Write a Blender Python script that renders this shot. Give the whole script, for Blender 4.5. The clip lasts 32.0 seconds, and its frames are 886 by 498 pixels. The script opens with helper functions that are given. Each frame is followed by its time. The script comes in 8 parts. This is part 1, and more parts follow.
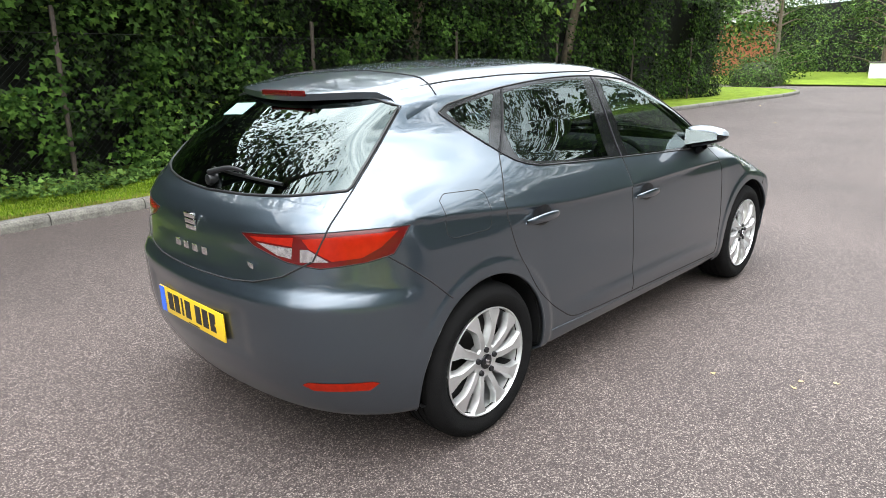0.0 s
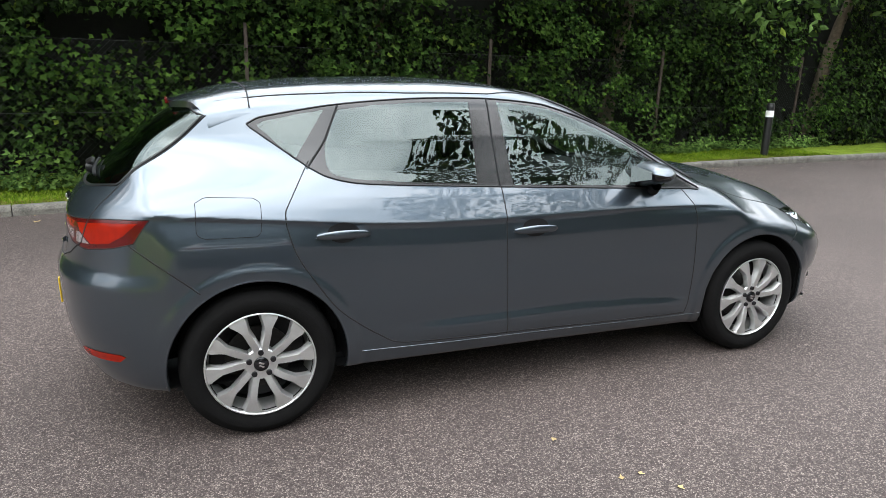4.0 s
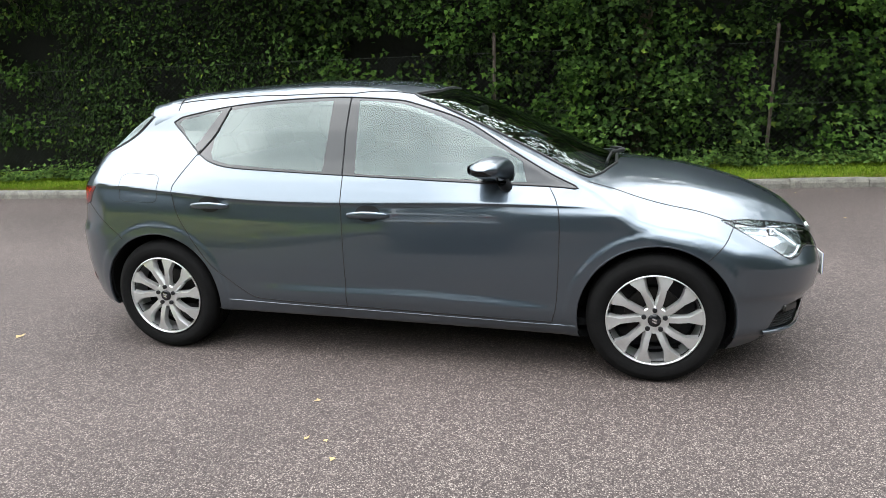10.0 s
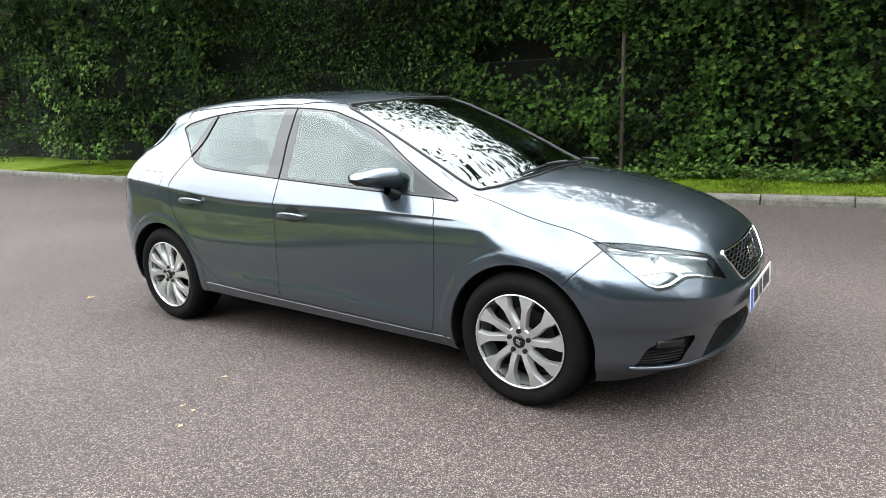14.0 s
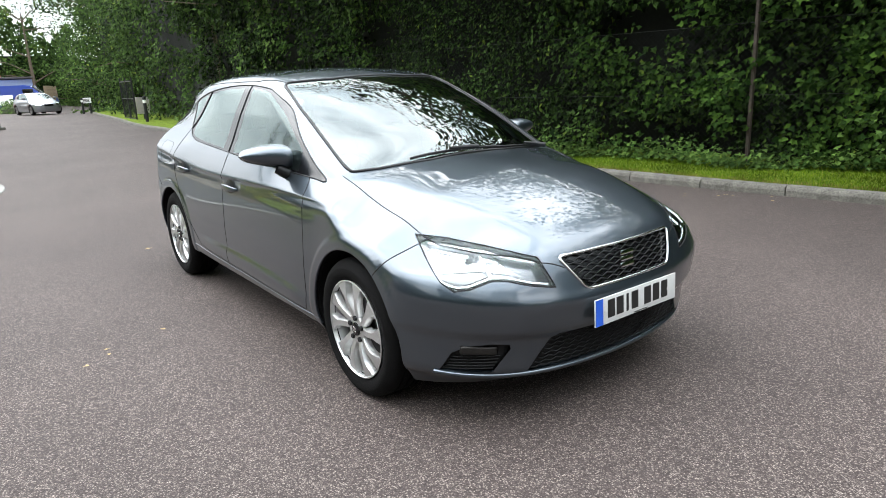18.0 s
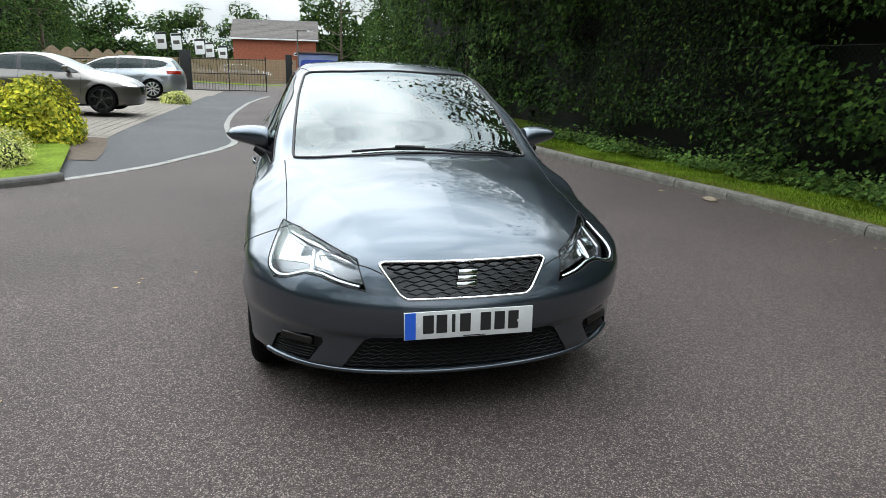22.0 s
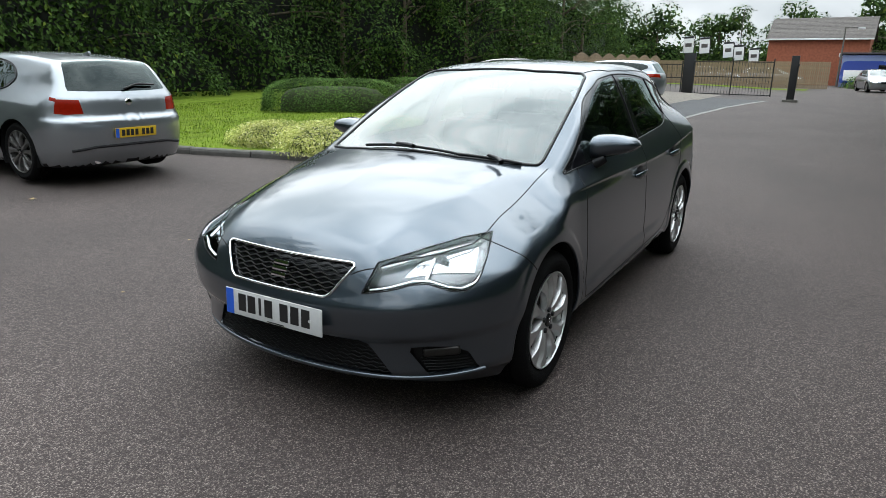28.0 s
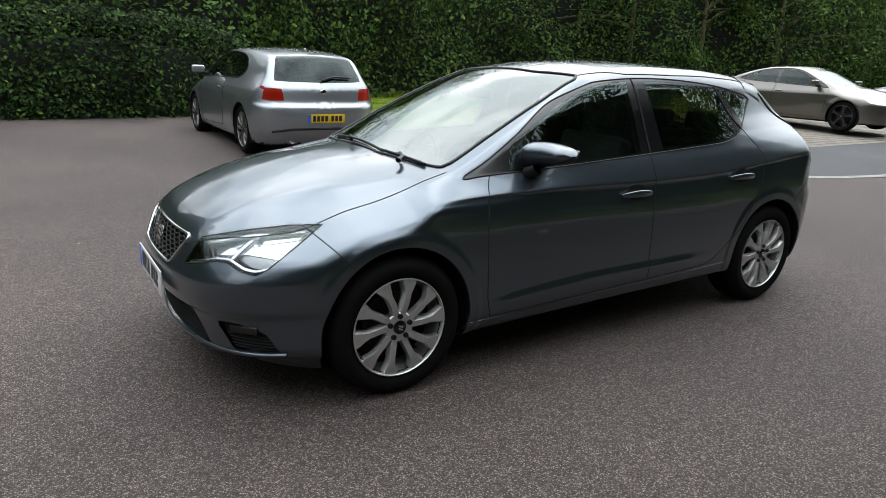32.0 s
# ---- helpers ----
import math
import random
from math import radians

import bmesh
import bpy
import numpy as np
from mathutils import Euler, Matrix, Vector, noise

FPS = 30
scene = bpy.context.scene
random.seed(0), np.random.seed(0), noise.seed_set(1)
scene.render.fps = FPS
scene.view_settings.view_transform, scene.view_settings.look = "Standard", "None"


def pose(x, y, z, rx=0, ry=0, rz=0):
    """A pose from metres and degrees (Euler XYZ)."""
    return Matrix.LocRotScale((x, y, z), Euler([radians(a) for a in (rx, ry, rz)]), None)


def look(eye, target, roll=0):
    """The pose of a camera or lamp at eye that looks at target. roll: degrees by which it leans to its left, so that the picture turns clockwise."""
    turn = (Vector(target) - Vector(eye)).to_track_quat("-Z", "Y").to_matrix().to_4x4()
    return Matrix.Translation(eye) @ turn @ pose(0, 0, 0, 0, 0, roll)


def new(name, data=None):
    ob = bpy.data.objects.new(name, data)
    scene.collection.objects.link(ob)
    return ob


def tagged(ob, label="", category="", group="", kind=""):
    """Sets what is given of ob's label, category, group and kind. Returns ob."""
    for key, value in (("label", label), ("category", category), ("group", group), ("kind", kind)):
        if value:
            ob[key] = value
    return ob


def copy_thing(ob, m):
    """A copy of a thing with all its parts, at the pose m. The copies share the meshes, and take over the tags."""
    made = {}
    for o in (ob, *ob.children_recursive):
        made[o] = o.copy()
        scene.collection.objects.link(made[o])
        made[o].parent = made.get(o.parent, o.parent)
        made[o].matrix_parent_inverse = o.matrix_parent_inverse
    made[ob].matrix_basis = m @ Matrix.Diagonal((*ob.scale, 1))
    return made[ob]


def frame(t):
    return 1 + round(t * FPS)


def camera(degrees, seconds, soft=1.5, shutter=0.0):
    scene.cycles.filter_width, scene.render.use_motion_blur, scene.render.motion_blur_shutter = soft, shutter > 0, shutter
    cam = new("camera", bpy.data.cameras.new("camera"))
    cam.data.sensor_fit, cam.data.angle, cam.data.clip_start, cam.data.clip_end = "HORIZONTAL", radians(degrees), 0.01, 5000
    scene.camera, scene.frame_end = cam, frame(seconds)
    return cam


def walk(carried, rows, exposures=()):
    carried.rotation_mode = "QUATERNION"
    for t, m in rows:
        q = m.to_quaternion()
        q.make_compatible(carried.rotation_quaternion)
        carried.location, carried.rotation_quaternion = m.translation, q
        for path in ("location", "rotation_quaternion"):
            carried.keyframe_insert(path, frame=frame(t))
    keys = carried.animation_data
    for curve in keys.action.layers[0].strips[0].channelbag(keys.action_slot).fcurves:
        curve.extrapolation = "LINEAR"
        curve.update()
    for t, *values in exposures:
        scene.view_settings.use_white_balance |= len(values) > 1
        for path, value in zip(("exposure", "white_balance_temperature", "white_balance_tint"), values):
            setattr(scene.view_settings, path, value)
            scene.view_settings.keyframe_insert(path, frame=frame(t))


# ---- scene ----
cam = camera(67.7, 32.0, soft=0.75)
PATH = [
    (0, (-3.131, -2.374, 1.456), (-1.749, -1.037, 0.904), -0.9),
    (0.5, (-2.988, -2.56, 1.461), (-1.701, -1.138, 0.893), -1.6),
    (1, (-2.803, -2.672, 1.45), (-1.602, -1.177, 0.881), 0.7),
    (1.5, (-2.6, -2.792, 1.458), (-1.456, -1.251, 0.896), -1.5),
    (2, (-2.367, -3.01, 1.476), (-1.289, -1.419, 0.924), -0.1),
    (2.5, (-2.177, -3.118, 1.456), (-1.215, -1.443, 0.937), -0.2),
    (3, (-1.983, -3.184, 1.466), (-1.091, -1.467, 0.957), -0.2),
    (3.5, (-1.794, -3.303, 1.468), (-0.98, -1.548, 0.961), 0.3),
    (5.5, (-0.908, -3.687, 1.469), (-0.486, -1.803, 0.948), 0.0),
    (6, (-0.714, -3.743, 1.451), (-0.403, -1.836, 0.934), -1.8),
    (6.5, (-0.487, -3.745, 1.445), (-0.195, -1.838, 0.917), -0.2),
    (7, (-0.236, -3.831, 1.447), (-0.038, -1.911, 0.922), -1.4),
    (7.5, (-0.001, -3.914, 1.459), (0.058, -1.986, 0.932), -1.1),
    (8, (0.218, -3.922, 1.424), (0.071, -2.0, 0.89), -0.7),
    (8.5, (0.403, -3.904, 1.441), (0.261, -1.988, 0.882), -2.5),
    (9, (0.654, -3.908, 1.443), (0.462, -1.987, 0.919), -2.4),
    (9.5, (0.895, -3.968, 1.461), (0.592, -2.058, 0.951), -2.7),
    (10, (1.118, -3.895, 1.433), (0.622, -2.021, 0.941), -2.1),
    (10.5, (1.32, -3.868, 1.442), (0.801, -1.998, 0.962), -2.8),
    (11, (1.579, -3.849, 1.454), (0.971, -2.007, 0.97), -0.8),
    (11.5, (1.777, -3.788, 1.437), (1.065, -1.987, 0.941), -2.5),
    (12, (1.934, -3.654, 1.425), (1.046, -1.949, 0.876), -1.4),
    (12.5, (2.115, -3.616, 1.431), (1.225, -1.902, 0.912), -2.3),
    (13, (2.347, -3.56, 1.451), (1.358, -1.897, 0.945), -1.7),
    (13.5, (2.511, -3.459, 1.425), (1.442, -1.842, 0.934), -3.7),
    (14, (2.648, -3.308, 1.426), (1.534, -1.714, 0.96), -2.8),
    (14.5, (2.838, -3.195, 1.424), (1.674, -1.635, 0.966), -3.5),
    (16.5, (3.416, -2.614, 1.397), (1.999, -1.288, 0.913), -2.3),
    (17, (3.569, -2.461, 1.399), (2.087, -1.23, 0.863), -2.9),
    (17.5, (3.651, -2.283, 1.376), (2.105, -1.13, 0.848), -1.7),
    (18, (3.75, -2.142, 1.384), (2.194, -0.995, 0.871), -2.8),
    (18.5, (3.94, -1.967, 1.403), (2.319, -0.916, 0.887), -1.0),
    (19, (4.004, -1.822, 1.387), (2.324, -0.873, 0.86), -2.6),
    (19.5, (4.045, -1.628, 1.382), (2.313, -0.776, 0.856), -2.2),
    (20, (4.169, -1.45, 1.383), (2.415, -0.65, 0.849), -1.7),
    (20.5, (4.326, -1.242, 1.406), (2.53, -0.543, 0.871), -0.8),
    (21, (4.372, -1.09, 1.385), (2.552, -0.442, 0.865), -0.1),
    (21.5, (4.398, -0.923, 1.394), (2.55, -0.358, 0.877), 0.6),
    (22, (4.482, -0.683, 1.405), (2.607, -0.223, 0.883), 1.4),
    (22.5, (4.543, -0.5, 1.411), (2.653, -0.193, 0.834), 1.0),
    (23, (4.524, -0.291, 1.406), (2.615, -0.068, 0.855), 1.7),
    (23.5, (4.512, -0.11, 1.418), (2.595, 0.02, 0.865), -0.3),
    (24, (4.54, 0.159, 1.436), (2.618, 0.141, 0.885), 0.1),
    (24.5, (4.545, 0.35, 1.444), (2.627, 0.245, 0.885), -0.0),
    (25, (4.467, 0.556, 1.429), (2.557, 0.363, 0.867), 0.7),
    (25.5, (4.401, 0.758, 1.433), (2.504, 0.459, 0.873), -1.2),
    (26, (4.388, 1.024, 1.452), (2.525, 0.547, 0.902), 0.3),
    (26.5, (4.283, 1.233, 1.419), (2.463, 0.61, 0.871), -0.5),
    (28.5, (3.834, 2.045, 1.421), (2.217, 0.999, 0.882), 0.2),
    (29, (3.698, 2.241, 1.428), (2.114, 1.147, 0.887), -1.7),
    (29.5, (3.549, 2.47, 1.439), (2.071, 1.249, 0.873), -1.0),
    (30, (3.376, 2.6, 1.421), (1.982, 1.279, 0.862), -0.7),
    (30.5, (3.205, 2.693, 1.439), (1.899, 1.272, 0.913), -0.9),
    (31, (3.007, 2.892, 1.442), (1.78, 1.4, 0.926), -1.1),
    (31.5, (2.826, 3.042, 1.447), (1.686, 1.483, 0.928), 0.1),
    (32, (2.611, 3.146, 1.428), (1.562, 1.535, 0.877), 2.3),
]
EXPOSURES = [(0.0, 0.06, 6500, 10), (1.0, -0.1, 6500, 10), (2.0, -0.35, 6500, 10), (3.0, -0.44, 6500, 10), (6.0, -0.32, 6450, 9), (14.0, -0.11, 6450, 9), (18.0, -0.4, 6420, 9), (20.0, -0.77, 6360, 8), (22.0, -1.03, 6300, 7), (26.0, -1.29, 6250, 6), (30.0, -1.3, 6280, 7), (31.0, -1.43, 6300, 7), (32.0, -1.15, 6400, 9)]
walk(cam, [(t, look(eye, target, roll)) for t, eye, target, roll in PATH], exposures=EXPOSURES)

# ---- light: a bright overcast sky with a soft, high sun ----
world = bpy.data.worlds.new("sky")
scene.world = world
world.use_nodes = True
wt = world.node_tree
wt.nodes.clear()
w_out = wt.nodes.new("ShaderNodeOutputWorld")
w_bg = wt.nodes.new("ShaderNodeBackground")
w_sky = wt.nodes.new("ShaderNodeTexSky")
w_sky.sky_type = "NISHITA"
w_sky.sun_disc = False
SUN_AZ, SUN_EL = 235.0, 48.0
w_sky.sun_elevation = radians(SUN_EL)
w_sky.sun_rotation = radians(90 - SUN_AZ)
w_sky.dust_density = 3.0
w_mix = wt.nodes.new("ShaderNodeMix")
w_mix.data_type = "RGBA"
w_tex = wt.nodes.new("ShaderNodeTexCoord")
w_map = wt.nodes.new("ShaderNodeMapping")
w_map.inputs["Scale"].default_value = (1.0, 1.0, 2.6)
w_noise = wt.nodes.new("ShaderNodeTexNoise")
w_noise.inputs["Scale"].default_value = 2.2
w_noise.inputs["Detail"].default_value = 7.0
w_noise.inputs["Roughness"].default_value = 0.55
w_ramp = wt.nodes.new("ShaderNodeValToRGB")
w_ramp.color_ramp.elements[0].position = 0.38
w_ramp.color_ramp.elements[0].color = (34.0, 38.0, 41.0, 1)
w_ramp.color_ramp.elements[1].position = 0.62
w_ramp.color_ramp.elements[1].color = (80.0, 82.0, 84.0, 1)
wt.links.new(w_tex.outputs["Generated"], w_map.inputs["Vector"])
wt.links.new(w_map.outputs[0], w_noise.inputs["Vector"])
wt.links.new(w_noise.outputs["Fac"], w_ramp.inputs[0])
w_mix.inputs[0].default_value = 0.82
wt.links.new(w_sky.outputs[0], w_mix.inputs[6])
wt.links.new(w_ramp.outputs[0], w_mix.inputs[7])
# thin cloud: brighter towards the hidden sun
w_dir = wt.nodes.new("ShaderNodeVectorMath")
w_dir.operation = "DOT_PRODUCT"
_a, _e = radians(SUN_AZ), radians(SUN_EL)
w_dir.inputs[1].default_value = (math.cos(_a) * math.cos(_e), math.sin(_a) * math.cos(_e), math.sin(_e))
wt.links.new(w_tex.outputs["Generated"], w_dir.inputs[0])
w_glow = wt.nodes.new("ShaderNodeMapRange")
w_glow.interpolation_type = "SMOOTHSTEP"
w_glow.inputs["From Min"].default_value, w_glow.inputs["From Max"].default_value = -0.4, 1.0
w_glow.inputs["To Min"].default_value, w_glow.inputs["To Max"].default_value = 0.84, 1.14
wt.links.new(w_dir.outputs["Value"], w_glow.inputs[0])
w_mul = wt.nodes.new("ShaderNodeVectorMath")
w_mul.operation = "SCALE"
wt.links.new(w_mix.outputs[2], w_mul.inputs[0])
# an overcast sky is brighter overhead than at the horizon
w_sep = wt.nodes.new("ShaderNodeSeparateXYZ")
wt.links.new(w_tex.outputs["Generated"], w_sep.inputs[0])
w_zen = wt.nodes.new("ShaderNodeMapRange")
w_zen.inputs["From Min"].default_value, w_zen.inputs["From Max"].default_value = 0.15, 0.95
w_zen.inputs["To Min"].default_value, w_zen.inputs["To Max"].default_value = 0.36, 1.70
wt.links.new(w_sep.outputs["Z"], w_zen.inputs[0])
w_both = wt.nodes.new("ShaderNodeMath")
w_both.operation = "MULTIPLY"
wt.links.new(w_glow.outputs[0], w_both.inputs[0])
wt.links.new(w_zen.outputs[0], w_both.inputs[1])
wt.links.new(w_both.outputs[0], w_mul.inputs["Scale"])
wt.links.new(w_mul.outputs[0], w_bg.inputs[0])
w_bg.inputs[1].default_value = 0.1
wt.links.new(w_bg.outputs[0], w_out.inputs[0])
sun_data = bpy.data.lights.new("sun", "SUN")
sun_data.energy, sun_data.angle, sun_data.color = 0.9, radians(55), (1.0, 0.96, 0.9)
sun = new("sun", sun_data)
_a, _e = radians(SUN_AZ), radians(SUN_EL)
sun.matrix_world = look((30 * math.cos(_a) * math.cos(_e), 30 * math.sin(_a) * math.cos(_e), 30 * math.sin(_e)), (0, 0, 0))

# ---- materials ----
def nodes_of(name):
    m = bpy.data.materials.new(name)
    m.use_nodes = True
    nt = m.node_tree
    return m, nt, nt.nodes["Principled BSDF"]


def node(nt, kind, **kw):
    n = nt.nodes.new(kind)
    for k, v in kw.items():
        n.inputs[k].default_value = v
    return n


def plain(name, col, rough=0.5, metal=0.0, vary=0.15, scale=8.0, bump=0.0, bscale=60.0, coat=0.0, island=0.0, spec=0.5):
    """A surface with colour variation at two scales and a fine relief."""
    m, nt, b = nodes_of(name)
    b.inputs["Metallic"].default_value = metal
    b.inputs["Roughness"].default_value = rough
    b.inputs["Specular IOR Level"].default_value = spec
    b.inputs["Coat Weight"].default_value = coat
    b.inputs["Coat Roughness"].default_value = 0.03
    tc = nt.nodes.new("ShaderNodeTexCoord")
    n1 = node(nt, "ShaderNodeTexNoise", Scale=scale, Detail=5.0)
    n2 = node(nt, "ShaderNodeTexNoise", Scale=scale * 7.3, Detail=3.0)
    nt.links.new(tc.outputs["Object"], n1.inputs["Vector"])
    nt.links.new(tc.outputs["Object"], n2.inputs["Vector"])
    add = nt.nodes.new("ShaderNodeMath")
    add.operation = "ADD"
    nt.links.new(n1.outputs["Fac"], add.inputs[0])
    nt.links.new(n2.outputs["Fac"], add.inputs[1])
    mr = node(nt, "ShaderNodeMapRange")
    mr.inputs["From Min"].default_value, mr.inputs["From Max"].default_value = 0.7, 1.3
    mr.inputs["To Min"].default_value, mr.inputs["To Max"].default_value = 1 - vary, 1 + vary
    nt.links.new(add.outputs[0], mr.inputs[0])
    val = mr.outputs[0]
    if island:
        g = nt.nodes.new("ShaderNodeNewGeometry")
        o = nt.nodes.new("ShaderNodeObjectInfo")
        s1 = nt.nodes.new("ShaderNodeMath")
        s1.operation = "ADD"
        nt.links.new(g.outputs["Random Per Island"], s1.inputs[0])
        nt.links.new(o.outputs["Random"], s1.inputs[1])
        m2 = node(nt, "ShaderNodeMapRange")
        m2.inputs["From Max"].default_value = 2.0
        m2.inputs["To Min"].default_value, m2.inputs["To Max"].default_value = 1 - island, 1 + island
        nt.links.new(s1.outputs[0], m2.inputs[0])
        mu = nt.nodes.new("ShaderNodeMath")
        mu.operation = "MULTIPLY"
        nt.links.new(val, mu.inputs[0])
        nt.links.new(m2.outputs[0], mu.inputs[1])
        val = mu.outputs[0]
    sc = nt.nodes.new("ShaderNodeVectorMath")
    sc.operation = "SCALE"
    sc.inputs[0].default_value = col
    nt.links.new(val, sc.inputs["Scale"])
    nt.links.new(sc.outputs[0], b.inputs["Base Color"])
    if bump:
        bn = node(nt, "ShaderNodeTexNoise", Scale=bscale, Detail=4.0)
        nt.links.new(tc.outputs["Object"], bn.inputs["Vector"])
        bp = node(nt, "ShaderNodeBump", Strength=bump, Distance=0.01)
        nt.links.new(bn.outputs["Fac"], bp.inputs["Height"])
        nt.links.new(bp.outputs[0], b.inputs["Normal"])
    return m


def car_paint(name, col, metal=0.75, rough=0.36):
    m, nt, b = nodes_of(name)
    tc = nt.nodes.new("ShaderNodeTexCoord")
    fl = node(nt, "ShaderNodeTexNoise", Scale=900.0, Detail=1.0)
    du = node(nt, "ShaderNodeTexNoise", Scale=3.0, Detail=4.0)
    nt.links.new(tc.outputs["Object"], fl.inputs["Vector"])
    nt.links.new(tc.outputs["Object"], du.inputs["Vector"])
    mr = node(nt, "ShaderNodeMapRange")
    mr.inputs["To Min"].default_value, mr.inputs["To Max"].default_value = 0.8, 1.2
    nt.links.new(fl.outputs["Fac"], mr.inputs[0])
    sc = nt.nodes.new("ShaderNodeVectorMath")
    sc.operation = "SCALE"
    sc.inputs[0].default_value = col
    nt.links.new(mr.outputs[0], sc.inputs["Scale"])
    nt.links.new(sc.outputs[0], b.inputs["Base Color"])
    b.inputs["Metallic"].default_value = metal
    b.inputs["Roughness"].default_value = rough
    b.inputs["Coat Weight"].default_value = 1.0
    b.inputs["Coat IOR"].default_value = 1.65
    r2 = node(nt, "ShaderNodeMapRange")
    r2.inputs["To Min"].default_value, r2.inputs["To Max"].default_value = 0.01, 0.05
    nt.links.new(du.outputs["Fac"], r2.inputs[0])
    nt.links.new(r2.outputs[0], b.inputs["Coat Roughness"])
    return m


def pane(name, tint, ior=1.6, sheen=(0.84, 0.96, 0.94)):
    """Thin glass: clear through, with a mirror gloss that grows at the rim."""
    m = bpy.data.materials.new(name)
    m.use_nodes = True
    nt = m.node_tree
    nt.nodes.clear()
    o = nt.nodes.new("ShaderNodeOutputMaterial")
    tr = nt.nodes.new("ShaderNodeBsdfTransparent")
    tr.inputs[0].default_value = (*tint, 1)
    gl = nt.nodes.new("ShaderNodeBsdfGlossy")
    gl.inputs["Roughness"].default_value = 0.0
    gl.inputs["Color"].default_value = (*sheen, 1)
    lw = nt.nodes.new("ShaderNodeLayerWeight")
    lw.inputs["Blend"].default_value = 0.5
    pw = nt.nodes.new("ShaderNodeMath")
    pw.operation = "POWER"
    pw.inputs[1].default_value = 4.0
    fr = nt.nodes.new("ShaderNodeMath")
    fr.operation = "MULTIPLY_ADD"
    r0 = ((ior - 1) / (ior + 1)) ** 2
    fr.inputs[1].default_value, fr.inputs[2].default_value = 0.95 - r0, r0
    nt.links.new(lw.outputs["Facing"], pw.inputs[0])
    nt.links.new(pw.outputs[0], fr.inputs[0])
    mx = nt.nodes.new("ShaderNodeMixShader")
    nt.links.new(fr.outputs[0], mx.inputs[0])
    nt.links.new(tr.outputs[0], mx.inputs[1])
    nt.links.new(gl.outputs[0], mx.inputs[2])
    nt.links.new(mx.outputs[0], o.inputs[0])
    return m


def leafy(name, dark, light, rough=0.45, trans=0.25, tip=None, share=0.0, even=0.25):
    """Leaves: hue varies from leaf to leaf, with some light shining through; a share of the leaves takes a third colour."""
    m, nt, b = nodes_of(name)
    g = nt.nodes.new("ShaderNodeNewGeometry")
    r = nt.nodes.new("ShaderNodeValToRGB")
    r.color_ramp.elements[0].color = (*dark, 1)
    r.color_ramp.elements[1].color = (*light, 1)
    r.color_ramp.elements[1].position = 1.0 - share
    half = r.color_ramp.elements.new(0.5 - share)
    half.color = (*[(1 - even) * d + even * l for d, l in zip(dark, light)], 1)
    if tip:
        e = r.color_ramp.elements.new(1.0)
        e.color = (*tip, 1)
    # broad random patches; the dark ones stand for shade between leaf clumps
    tc = nt.nodes.new("ShaderNodeTexCoord")
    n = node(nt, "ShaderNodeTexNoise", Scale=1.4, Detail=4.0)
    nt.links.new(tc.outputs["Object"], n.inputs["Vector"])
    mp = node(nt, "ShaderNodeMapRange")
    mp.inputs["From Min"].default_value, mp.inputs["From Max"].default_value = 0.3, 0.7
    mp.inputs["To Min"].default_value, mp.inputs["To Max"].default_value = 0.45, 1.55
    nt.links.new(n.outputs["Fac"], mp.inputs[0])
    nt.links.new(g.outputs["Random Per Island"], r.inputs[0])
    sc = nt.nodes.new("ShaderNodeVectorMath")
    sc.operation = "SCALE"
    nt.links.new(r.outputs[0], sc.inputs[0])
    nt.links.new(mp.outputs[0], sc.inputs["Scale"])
    nt.links.new(sc.outputs[0], b.inputs["Base Color"])
    b.inputs["Roughness"].default_value = rough + 0.15
    b.inputs["Specular IOR Level"].default_value = 0.04
    t = nt.nodes.new("ShaderNodeBsdfTranslucent")
    nt.links.new(sc.outputs[0], t.inputs[0])
    mx = nt.nodes.new("ShaderNodeMixShader")
    mx.inputs[0].default_value = trans
    nt.links.new(b.outputs[0], mx.inputs[1])
    nt.links.new(t.outputs[0], mx.inputs[2])
    nt.links.new(mx.outputs[0], nt.nodes["Material Output"].inputs[0])
    return m


